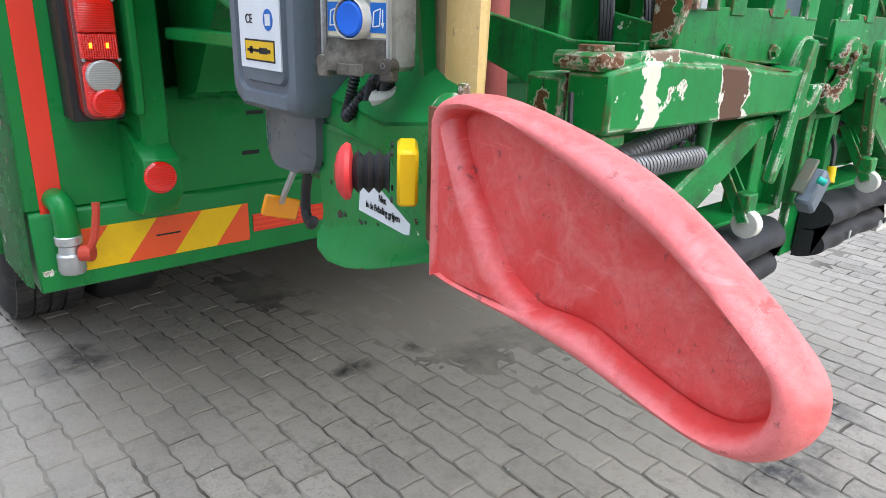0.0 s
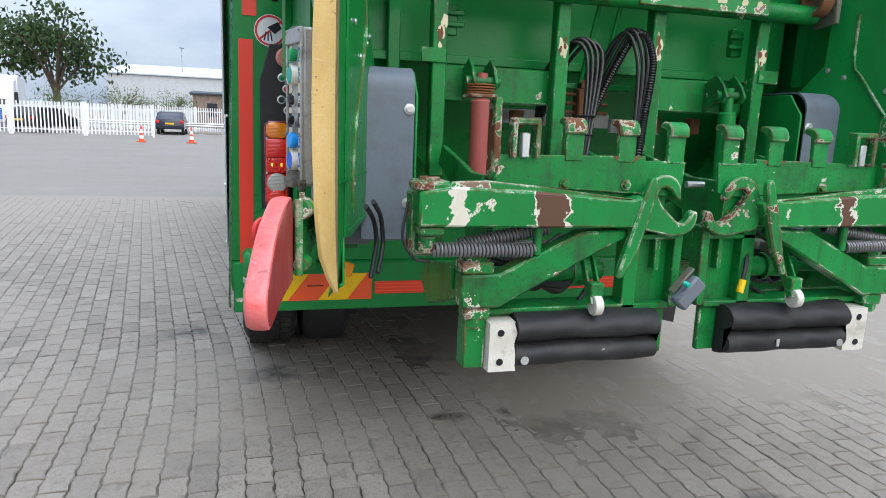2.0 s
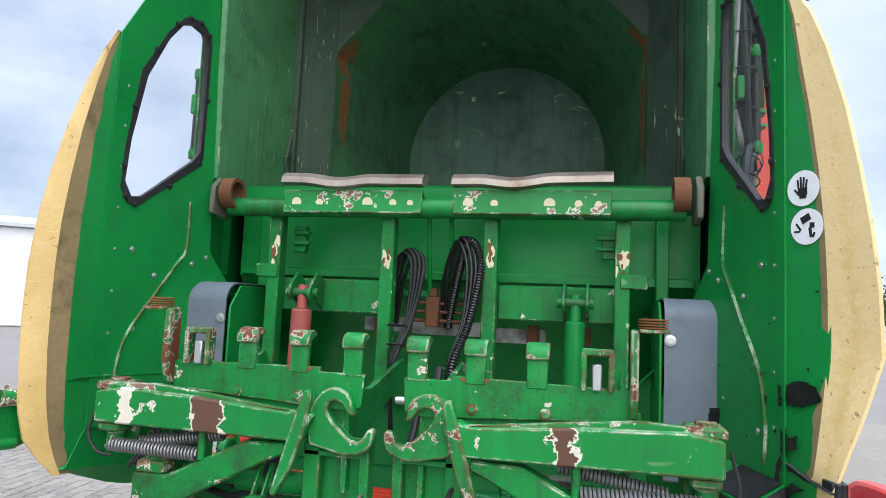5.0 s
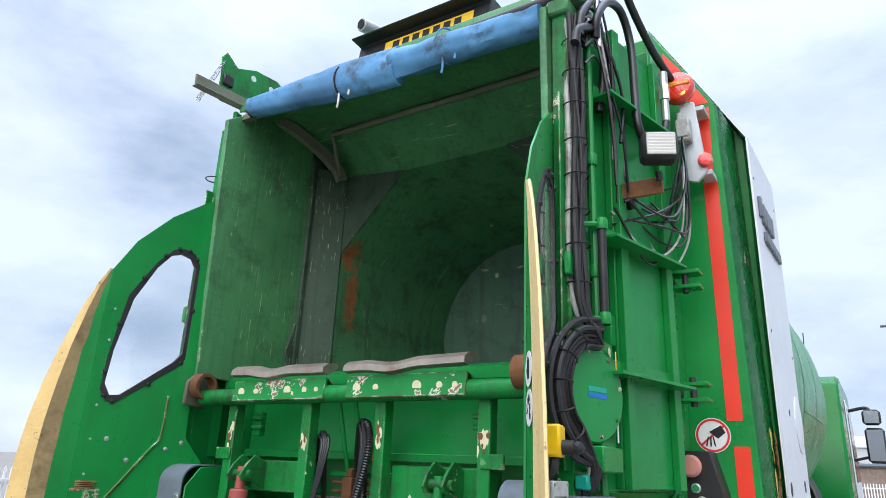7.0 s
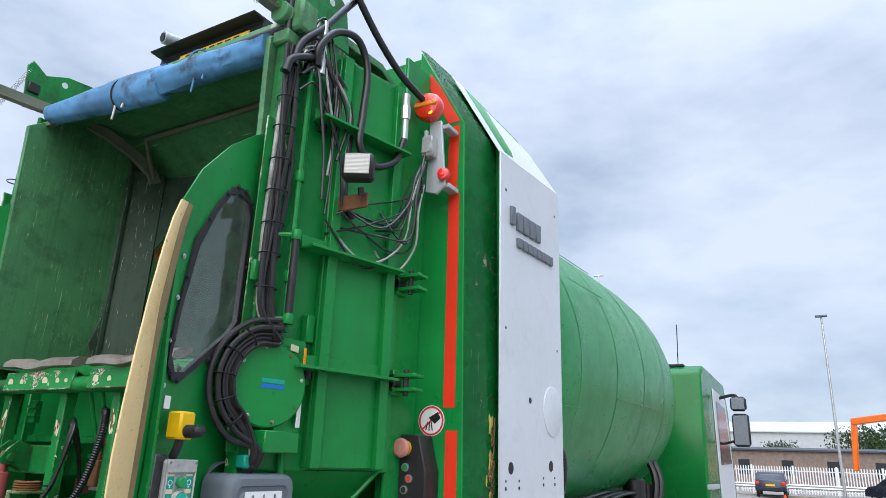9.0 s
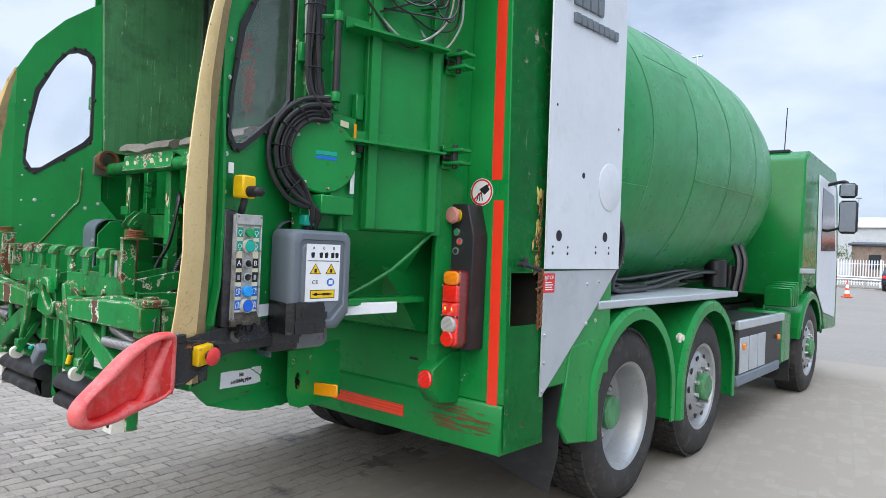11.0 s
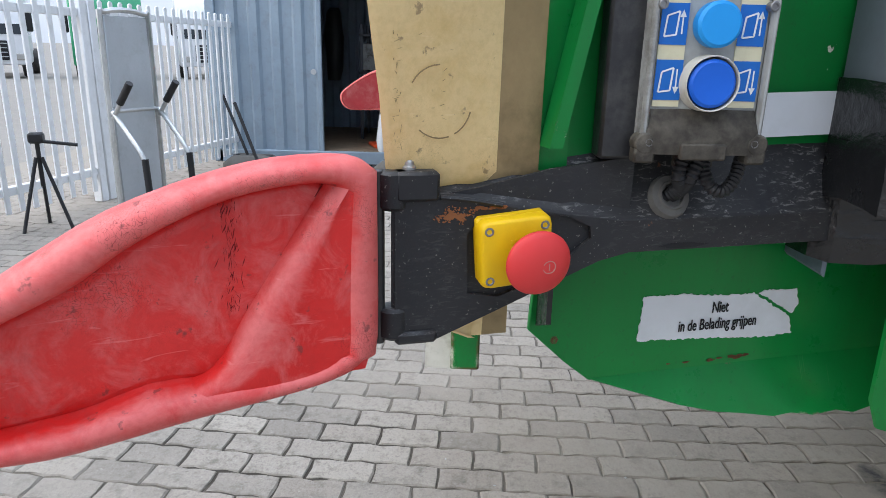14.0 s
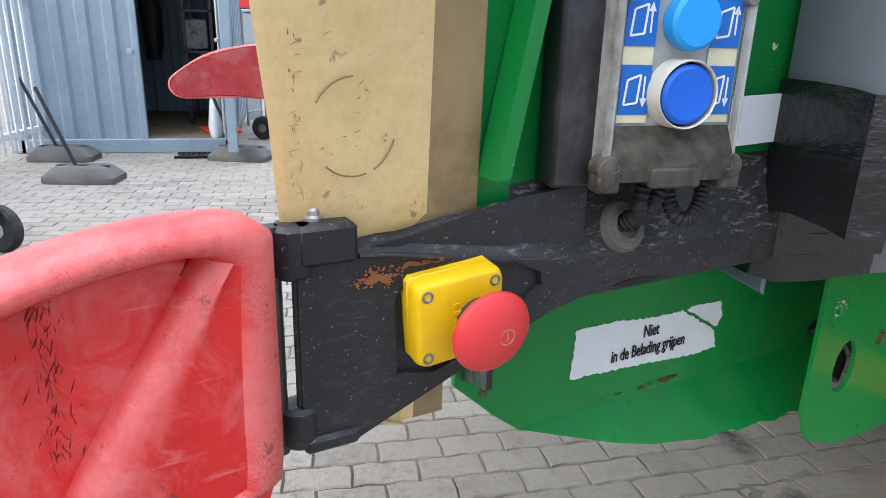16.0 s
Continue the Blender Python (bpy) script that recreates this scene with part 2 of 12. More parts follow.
def scraped_black():
    """Black satin paint, dusty where it faces up, scraped pale in fine strokes, with some rust."""
    m, n, l, b = shader("scraped_black_paint")
    co, geo = coords(n), n.new("ShaderNodeNewGeometry")
    base = mix_node(n, l, ramp_node(n, l, noise_node(n, l, co, 5.0, 5.0), 0.3, 0.7), (0.011, 0.011, 0.013), (0.022, 0.022, 0.024))
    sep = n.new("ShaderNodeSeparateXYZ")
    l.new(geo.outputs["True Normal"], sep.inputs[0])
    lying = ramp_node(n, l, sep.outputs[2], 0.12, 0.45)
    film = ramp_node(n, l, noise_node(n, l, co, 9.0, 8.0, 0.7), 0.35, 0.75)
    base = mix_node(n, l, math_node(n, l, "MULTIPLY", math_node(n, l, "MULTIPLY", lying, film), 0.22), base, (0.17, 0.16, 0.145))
    mp = n.new("ShaderNodeMapping")
    mp.inputs["Rotation"].default_value = (0.95, 0.0, 0.3)
    mp.inputs["Scale"].default_value = (90.0, 75.0, 260.0)
    l.new(co, mp.inputs[0])
    stroke = ramp_node(n, l, noise_node(n, l, mp.outputs[0], 1.0, 5.0, 0.72, 0.6), 0.545, 0.62)
    zone = ramp_node(n, l, noise_node(n, l, co, 10.0, 4.0, 0.6), 0.40, 0.58)
    much = math_node(n, l, "MULTIPLY", math_node(n, l, "MULTIPLY", stroke, zone), math_node(n, l, "ADD", math_node(n, l, "MULTIPLY", lying, 0.42), 0.05))
    base = mix_node(n, l, much, base, (0.52, 0.50, 0.46))
    dot = ramp_node(n, l, noise_node(n, l, co, 260.0, 3.0, 0.6), 0.66, 0.70)
    base = mix_node(n, l, math_node(n, l, "MULTIPLY", dot, 0.35), base, (0.40, 0.38, 0.34))
    rusty = ramp_node(n, l, math_node(n, l, "ADD", noise_node(n, l, co, 38.0, 6.0, 0.7), math_node(n, l, "MULTIPLY", noise_node(n, l, co, 4.0, 2.0), 0.5)), 0.98, 1.02)
    base = mix_node(n, l, math_node(n, l, "MULTIPLY", rusty, 0.8), base, (0.17, 0.065, 0.028))
    l.new(base, b.inputs["Base Color"])
    l.new(ramp_node(n, l, math_node(n, l, "SUBTRACT", 1.0, noise_node(n, l, co, 26.0, 5.0)), -0.35, 1.25), b.inputs["Roughness"])
    b.inputs["Specular IOR Level"].default_value = 0.42
    bump(n, l, b, math_node(n, l, "ADD", noise_node(n, l, co, 150.0, 5.0, 0.7), math_node(n, l, "MULTIPLY", noise_node(n, l, co, 14.0, 3.0), 2.0)), 0.32, 0.002)
    return m


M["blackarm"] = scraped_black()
M["blackp"] = surface("black_plastic", (0.018, 0.018, 0.020), 0.45, 0.0, (0.09, 0.085, 0.075), 0.2, 50.0, 0.15, 0.12)
M["tape"] = surface("black_tape", (0.010, 0.010, 0.011), 0.22, 0.0, (0.05, 0.05, 0.045), 0.2, 22.0, 0.3, 2.5)
M["oilyhose"] = surface("oily_black_hose", (0.0065, 0.0065, 0.0075), 0.34, 0.0, (0.05, 0.046, 0.04), 0.16, 60.0, 0.2, 0.15)
M["rubber"] = surface("black_rubber", (0.020, 0.020, 0.022), 0.5, 0.0, (0.10, 0.095, 0.085), 0.22, 25.0, 0.2, 0.25)
M["tyre"] = surface("tyre_rubber", (0.028, 0.027, 0.027), 0.75, 0.0, (0.13, 0.115, 0.095), 0.45, 20.0, 0.15, 0.3)
M["rim"] = surface("white_rim_paint", (0.34, 0.35, 0.355), 0.38, 0.45, (0.16, 0.13, 0.10), 0.35, 35.0, 0.1, 0.15)


def bleached_rubber(name, col, pale, much, cracked=0.0):
    """Red rubber bleached in patches, whitened on the worn ridges, with fine scuffs and dark marks."""
    m, n, l, b = shader(name)
    co = coords(n)
    geo = n.new("ShaderNodeNewGeometry")
    wide, mid, fine = noise_node(n, l, co, 4.5, 5.0, 0.6), noise_node(n, l, co, 26.0, 7.0, 0.7, 0.6), noise_node(n, l, co, 150.0, 5.0, 0.7)
    base = mix_node(n, l, ramp_node(n, l, wide, 0.32, 0.68), tuple(c * 0.86 for c in col), tuple(min(1.0, c * 1.12) for c in col))
    base = mix_node(n, l, math_node(n, l, "MULTIPLY", ramp_node(n, l, wide, 0.42, 0.72), much), base, pale)
    base = mix_node(n, l, math_node(n, l, "MULTIPLY", ramp_node(n, l, mid, 0.50, 0.78), 0.12 + 0.85 * much), base, pale)
    ridge = ramp_node(n, l, math_node(n, l, "ADD", geo.outputs["Pointiness"], math_node(n, l, "MULTIPLY", math_node(n, l, "SUBTRACT", mid, 0.5), 0.12)), 0.502, 0.545)
    base = mix_node(n, l, math_node(n, l, "MULTIPLY", ridge, 0.55), base, tuple(min(1.0, 0.08 + c) for c in pale))
    mp = n.new("ShaderNodeMapping")
    mp.inputs["Rotation"].default_value = (0.6, 0.1, 0.0)
    mp.inputs["Scale"].default_value = (30.0, 9.0, 120.0)
    l.new(co, mp.inputs[0])
    scuff = ramp_node(n, l, noise_node(n, l, mp.outputs[0], 1.0, 3.0, 0.6, 0.8), 0.64, 0.70)
    base = mix_node(n, l, math_node(n, l, "MULTIPLY", scuff, 0.22), base, tuple(min(1.0, 0.2 + c) for c in pale))
    mark = ramp_node(n, l, noise_node(n, l, co, 55.0, 4.0, 0.65), 0.64, 0.69)
    base = mix_node(n, l, math_node(n, l, "MULTIPLY", mark, 0.6), base, (0.08, 0.035, 0.03))
    base = mix_node(n, l, math_node(n, l, "MULTIPLY", ramp_node(n, l, fine, 0.45, 0.8), 0.3), base, tuple(c * 0.6 for c in col))
    if cracked:
        # perished skin: short cracks and scrapes in patches
        mc, vor = n.new("ShaderNodeMapping"), n.new("ShaderNodeTexVoronoi")
        mc.inputs["Scale"].default_value = (60.0, 95.0, 48.0)
        vor.feature = "DISTANCE_TO_EDGE"
        warp = n.new("ShaderNodeTexNoise")
        warp.inputs["Scale"].default_value, warp.inputs["Detail"].default_value = 40.0, 4.0
        l.new(co, warp.inputs["Vector"])
        add = n.new("ShaderNodeVectorMath")
        add.operation = "MULTIPLY_ADD"
        add.inputs[1].default_value = (0.02, 0.02, 0.02)
        l.new(warp.outputs["Color"], add.inputs[0])
        l.new(co, add.inputs[2])
        l.new(add.outputs[0], mc.inputs[0])
        l.new(mc.outputs[0], vor.inputs["Vector"])
        where = ramp_node(n, l, noise_node(n, l, co, 9.0, 4.0, 0.6), 0.53, 0.62)
        crack = math_node(n, l, "MULTIPLY", math_node(n, l, "MULTIPLY", ramp_node(n, l, vor.outputs["Distance"], 0.035, 0.010), where), cracked)
        base = mix_node(n, l, math_node(n, l, "MULTIPLY", crack, 0.8), base, tuple(c * 0.22 for c in col))
        grey = math_node(n, l, "MULTIPLY", ramp_node(n, l, noise_node(n, l, co, 15.0, 8.0, 0.75), 0.56, 0.72), 0.5 * cracked)
        base = mix_node(n, l, grey, base, tuple(0.55 * c + 0.06 for c in col))
    l.new(base, b.inputs["Base Color"])
    r = n.new("ShaderNodeMapRange")
    r.inputs["To Min"].default_value, r.inputs["To Max"].default_value = 0.36, 0.66
    l.new(mid, r.inputs["Value"])
    l.new(r.outputs[0], b.inputs["Roughness"])
    h = math_node(n, l, "ADD", mid, math_node(n, l, "MULTIPLY", fine, 0.4))
    bump(n, l, b, h, 0.3, 0.003)
    return m


M["redflap"] = bleached_rubber("faded_red_rubber", (0.66, 0.012, 0.010), (0.66, 0.15, 0.135), 0.16, 1.0)
M["redflap_faded"] = bleached_rubber("sun_bleached_red_rubber", (0.68, 0.045, 0.040), (0.70, 0.18, 0.165), 0.36, 0.6)
# dark red for the perished cracks and for the crease's painted shade
M["crack_shade_red"] = surface("dark_perished_rubber_and_shade", (0.20, 0.008, 0.008), 0.7, 0.0, (0.05, 0.01, 0.01), 0.3, 60.0, 0.1, 0.1)
M["redback"] = surface("smooth_red_plate", (0.36, 0.022, 0.03), 0.45, 0.0, (0.50, 0.22, 0.2), 0.4, 25.0, 0.2, 0.15)
M["redrefl"] = surface("red_reflective_tape", (0.72, 0.035, 0.012), 0.32, 0.0, (0.30, 0.02, 0.01), 0.15, 200.0, 0.06, 0.2)
M["orange"] = surface("orange_reflective_tape", (0.80, 0.085, 0.012), 0.32, 0.0, (0.4, 0.05, 0.01), 0.15, 200.0, 0.06, 0.2)
M["yellow"] = surface("yellow_plastic", (0.80, 0.49, 0.006), 0.4, 0.0, (0.30, 0.18, 0.02), 0.22, 60.0, 0.06, 0.1)
M["amber"] = surface("amber_reflector", (0.85, 0.30, 0.004), 0.22, 0.0, (0.4, 0.13, 0.01), 0.1, 200.0, 0.06, 0.3)
M["estop"] = surface("red_button_plastic", (0.66, 0.045, 0.045), 0.42, 0.0, (0.45, 0.12, 0.11), 0.2, 60.0, 0.06, 0.1)
M["pink"] = surface("faded_pink_button", (0.48, 0.20, 0.17), 0.5, 0.0, (0.2, 0.1, 0.08), 0.3, 60.0, 0.08, 0.1)
M["redcyl"] = surface("faded_red_cylinder_paint", (0.36, 0.085, 0.075), 0.5, 0.0, (0.16, 0.07, 0.05), 0.35, 40.0, 0.14, 0.15)
M["redpaint"] = surface("red_handle_paint", (0.52, 0.06, 0.035), 0.4, 0.0, (0.2, 0.05, 0.03), 0.25, 60.0, 0.1, 0.1)
M["white"] = surface("white_sticker", (0.74, 0.75, 0.76), 0.45, 0.0, (0.30, 0.27, 0.22), 0.16, 50.0, 0.04, 0.04)
M["whitep"] = surface("white_plastic", (0.62, 0.60, 0.53), 0.5, 0.0, (0.18, 0.15, 0.10), 0.7, 30.0, 0.12, 0.2)
M["whitepaint"] = surface("white_fence_paint", (0.74, 0.75, 0.76), 0.45, 0.0, (0.35, 0.33, 0.28), 0.25, 25.0, 0.05, 0.08)
M["ink"] = surface("black_print", (0.012, 0.012, 0.014), 0.5, 0.0, (0.05, 0.05, 0.05), 0.05, 50.0, 0.05, 0.02)
M["blueink"] = surface("blue_print", (0.010, 0.13, 0.48), 0.45, 0.0, (0.05, 0.10, 0.2), 0.15, 60.0, 0.06, 0.04)
M["tealink"] = surface("teal_print", (0.005, 0.30, 0.22), 0.45, 0.0, (0.05, 0.15, 0.1), 0.15, 60.0, 0.06, 0.04)
M["redink"] = surface("red_print", (0.60, 0.03, 0.03), 0.45, 0.0, (0.3, 0.05, 0.05), 0.1, 60.0, 0.06, 0.04)
M["creamink"] = surface("aged_cream_label", (0.66, 0.61, 0.42), 0.5, 0.0, (0.25, 0.2, 0.1), 0.3, 60.0, 0.06, 0.04)
M["bluebtn"] = surface("sky_blue_button", (0.016, 0.30, 0.74), 0.4, 0.0, (0.01, 0.1, 0.3), 0.12, 60.0, 0.08, 0.08)
M["bluebtn2"] = surface("deep_blue_button", (0.010, 0.12, 0.60), 0.4, 0.0, (0.01, 0.05, 0.3), 0.15, 60.0, 0.1, 0.08)
M["tealbtn"] = surface("teal_button", (0.010, 0.36, 0.28), 0.4, 0.0, (0.01, 0.15, 0.1), 0.12, 60.0, 0.08, 0.08)
M["grnbtn"] = surface("green_button", (0.012, 0.28, 0.09), 0.4, 0.0, (0.01, 0.1, 0.05), 0.12, 60.0, 0.08, 0.08)
M["tarp"] = surface("blue_tarpaulin", (0.085, 0.25, 0.46), 0.6, 0.0, (0.045, 0.05, 0.055), 0.85, 14.0, 0.35, 0.6)
M["plate"] = surface("yellow_number_plate", (0.78, 0.47, 0.03), 0.4, 0.0, (0.3, 0.2, 0.05), 0.2, 60.0, 0.05, 0.05)
M["lampred"] = lamp_glass("red_lamp_glass", (0.80, 0.016, 0.008))
M["lampbody"] = lamp_glass("dark_red_lamp_body", (0.16, 0.012, 0.012))
M["lampamber"] = lamp_glass("amber_lamp_glass", (0.85, 0.24, 0.008))
M["lampclear"] = lamp_glass("clear_lamp_glass", (0.42, 0.41, 0.38))
M["lampred_lit"] = lamp_glass("red_lamp_glass_lit", (1.0, 0.03, 0.012), 0.5)
M["lampspot"] = lamp_glass("lamp_bulb_lit", (1.0, 0.32, 0.02), 2.0)
M["beacon"] = lamp_glass("beacon_glass", (0.80, 0.03, 0.01))
M["mirror"] = surface("mirror_glass", (0.22, 0.24, 0.26), 0.04, 1.0, (0.5, 0.5, 0.5), 0.05, 30.0, 0.02, 0.01)
M["carglass"] = surface("dark_car_glass", (0.02, 0.025, 0.03), 0.06, 0.0, (0.05, 0.05, 0.05), 0.05, 30.0, 0.1, 0.01)
M["blueg"] = surface("container_blue_grey_paint", (0.27, 0.34, 0.41), 0.5, 0.0, (0.15, 0.13, 0.11), 0.25, 20.0, 0.07, 0.1)
M["cream"] = bleached_rubber("cream_rubber", (0.64, 0.43, 0.15), (0.74, 0.56, 0.27), 0.4, 0.4)
M["smoky"] = surface("smoky_plastic_cover", (0.105, 0.118, 0.130), 0.28, 0.0, (0.20, 0.19, 0.17), 0.35, 20.0, 0.3, 0.2)
M["grimy"] = surface("grimy_painted_steel", (0.105, 0.115, 0.085), 0.6, 0.1, (0.17, 0.10, 0.06), 0.6, 50.0, 0.3, 0.4)
M["peel"] = surface("yellow_peeling_paint", (0.55, 0.46, 0.12), 0.6, 0.0, (0.16, 0.07, 0.03), 0.6, 60.0, 0.3, 0.3)
# brown of stain and scuffs, on the fold also its painted shading
M["cream_stain_shade"] = surface("stained_shaded_cream_rubber", (0.30, 0.215, 0.105), 0.65, 0.0, (0.10, 0.07, 0.035), 0.7, 60.0, 0.25, 0.4)
M["ctrldirty"] = surface("dirt_caked_housing", (0.040, 0.034, 0.027), 0.75, 0.0, (0.26, 0.235, 0.19), 0.75, 90.0, 0.45, 0.6)
M["spring"] = surface("dull_spring_steel", (0.24, 0.24, 0.245), 0.42, 0.6, (0.10, 0.08, 0.06), 0.3, 60.0, 0.2, 0.2)
M["rustbright"] = surface("fresh_orange_rust", (0.27, 0.105, 0.040), 0.85, 0.0, (0.10, 0.045, 0.022), 0.7, 160.0, 0.4, 0.5)
M["glandgrey"] = surface("dusty_grey_rubber", (0.15, 0.145, 0.135), 0.7, 0.0, (0.05, 0.045, 0.04), 0.6, 120.0, 0.25, 0.4)
M["hoppergrime"] = surface("worn_grey_green_steel", (0.15, 0.165, 0.125), 0.6, 0.15, (0.13, 0.09, 0.055), 0.6, 45.0, 0.25, 0.3)
# near-black liner colour that paints the shade inside the torn skin
M["shadedark"] = surface("dark_shade_liner", (0.020, 0.021, 0.018), 0.6, 0.1, (0.09, 0.045, 0.025), 0.5, 40.0, 0.3, 0.4)
M["wood"] = surface("worn_plywood_floor", (0.24, 0.17, 0.11), 0.7, 0.0, (0.08, 0.06, 0.045), 0.5, 20.0, 0.2, 0.2)


def clear_plate():
    m, n, l, b = shader("scratched_polycarbonate")
    co = coords(n)
    b.inputs["Base Color"].default_value = (0.95, 0.96, 0.97, 1)
    b.inputs["Transmission Weight"].default_value, b.inputs["IOR"].default_value = 0.985, 1.38
    haze = ramp_node(n, l, noise_node(n, l, co, 5.0, 6.0, 0.7, 1.5), 0.35, 0.8)
    r = n.new("ShaderNodeMapRange")
    r.inputs["To Min"].default_value, r.inputs["To Max"].default_value = 0.005, 0.06
    l.new(haze, r.inputs["Value"])
    l.new(r.outputs[0], b.inputs["Roughness"])
    bump(n, l, b, noise_node(n, l, co, 6.0, 3.0), 0.2, 0.004)
    return m


M["clear"] = clear_plate()


# ---- mesh helpers ----
def B():
    return bmesh.new()


def box(bm, x0, x1, y0, y1, z0, z1, bev=0.003, m=None):
    g = bmesh.ops.create_cube(bm, size=1.0)
    vs = g["verts"]
    bmesh.ops.transform(bm, verts=vs, matrix=Matrix.Translation(((x0 + x1) / 2, (y0 + y1) / 2, (z0 + z1) / 2)) @ Matrix.Diagonal((abs(x1 - x0), abs(y1 - y0), abs(z1 - z0), 1)))
    if bev:
        es = list({e for v in vs for e in v.link_edges})
        r = bmesh.ops.bevel(bm, geom=es, offset=min(bev, abs(x1 - x0) / 3, abs(y1 - y0) / 3, abs(z1 - z0) / 3), segments=1, affect="EDGES")
        vs = list({v for f in r["faces"] for v in f.verts} | {v for v in vs if v.is_valid})
    if m is not None:
        bmesh.ops.transform(bm, verts=[v for v in vs if v.is_valid], matrix=m)
    return bm


def obox(bm, centre, size, turn=0.0, tilt=0.0, roll=0.0, bev=0.003):
    """A box round a centre, turned about z, then tilted about its own x and y."""
    a, b, c = (s / 2 for s in size)
    return box(bm, -a, a, -b, b, -c, c, bev, pose(*centre, tilt, roll, turn))


def plate(bm, pts, thick, bev=0.0):
    """A flat polygon of 3D points, given thickness to the back of its normal."""
    vs = [bm.verts.new(p) for p in pts]
    f = bm.faces.new(vs)
    f.normal_update()
    nrm = f.normal.copy()
    r = bmesh.ops.extrude_face_region(bm, geom=[f])
    nv = [g for g in r["geom"] if isinstance(g, bmesh.types.BMVert)]
    for v in nv:
        v.co += nrm * -thick
    if bev:
        es = list({e for v in vs + nv for e in v.link_edges})
        bmesh.ops.bevel(bm, geom=es, offset=bev, segments=1, affect="EDGES")
    return bm


def slab(bm, pts, vec, bev=0.0):
    """A flat polygon of 3D points drawn out along a vector."""
    lo, hi = [bm.verts.new(p) for p in pts], [bm.verts.new(Vector(p) + Vector(vec)) for p in pts]
    k = len(pts)
    fs = [bm.faces.new(lo), bm.faces.new(hi[::-1])] + [bm.faces.new((lo[i], hi[i], hi[(i + 1) % k], lo[(i + 1) % k])) for i in range(k)]
    if bev:
        bmesh.ops.recalc_face_normals(bm, faces=fs)
        bmesh.ops.bevel(bm, geom=list({e for v in lo + hi for e in v.link_edges}), offset=bev, segments=1, affect="EDGES")
    return bm


def prism(bm, pts, axis, a0, a1, bev=0.0):
    """A polygon of 2D points drawn out along an axis."""
    put = {"x": lambda p, a: (a, p[0], p[1]), "y": lambda p, a: (p[0], a, p[1]), "z": lambda p, a: (p[0], p[1], a)}[axis]
    lo, hi = [bm.verts.new(put(p, a0)) for p in pts], [bm.verts.new(put(p, a1)) for p in pts]
    bm.faces.new(lo), bm.faces.new(hi[::-1])
    k = len(pts)
    for i in range(k):
        bm.faces.new((lo[i], hi[i], hi[(i + 1) % k], lo[(i + 1) % k]))
    if bev:
        bmesh.ops.recalc_face_normals(bm, faces=bm.faces)
        es = list({e for v in lo + hi for e in v.link_edges})
        bmesh.ops.bevel(bm, geom=es, offset=bev, segments=1, affect="EDGES")
    return bm


def ring_frame(d):
    d = Vector(d).normalized()
    a = Vector((0, 0, 1)) if abs(d.z) < 0.9 else Vector((1, 0, 0))
    u = d.cross(a).normalized()
    return d, u, d.cross(u)


def lathe(bm, prof, p, d, n=24):
    """A profile of (radius, height) turned round the axis d from p."""
    d, u, w = ring_frame(d)
    p = Vector(p)
    rows = []
    for r, h in prof:
        if r < 1e-6:
            rows.append([bm.verts.new(p + d * h)])
        else:
            rows.append([bm.verts.new(p + d * h + (u * math.cos(2 * math.pi * i / n) + w * math.sin(2 * math.pi * i / n)) * r) for i in range(n)])
    for a, b in zip(rows, rows[1:]):
        for i in range(n):
            j = (i + 1) % n
            if len(a) == 1 and len(b) == 1:
                continue
            if len(a) == 1:
                bm.faces.new((a[0], b[i], b[j]))
            elif len(b) == 1:
                bm.faces.new((a[i], b[0], a[j]))
            else:
                bm.faces.new((a[i], b[i], b[j], a[j]))
    return bm


def cyl(bm, p0, p1, r, n=16, r1=None, bev=0.0):
    d = Vector(p1) - Vector(p0)
    h, r1 = d.length, r if r1 is None else r1
    k = bev or min(r, h) * 0.08
    return lathe(bm, [(0, 0), (r - k, 0), (r, k), (r1, h - k), (r1 - k, h), (0, h)], p0, d, n)


def smooth_line(pts, per=6):
    pts = [Vector(p) for p in pts]
    if len(pts) < 3:
        return pts
    out = []
    q = [pts[0] * 2 - pts[1]] + pts + [pts[-1] * 2 - pts[-2]]
    for i in range(1, len(q) - 2):
        a, b, c, d = q[i - 1:i + 3]
        for k in range(per):
            t = k / per
            out.append(0.5 * (2 * b + (c - a) * t + (2 * a - 5 * b + 4 * c - d) * t * t + (3 * b - a - 3 * c + d) * t ** 3))
    return out + [pts[-1]]


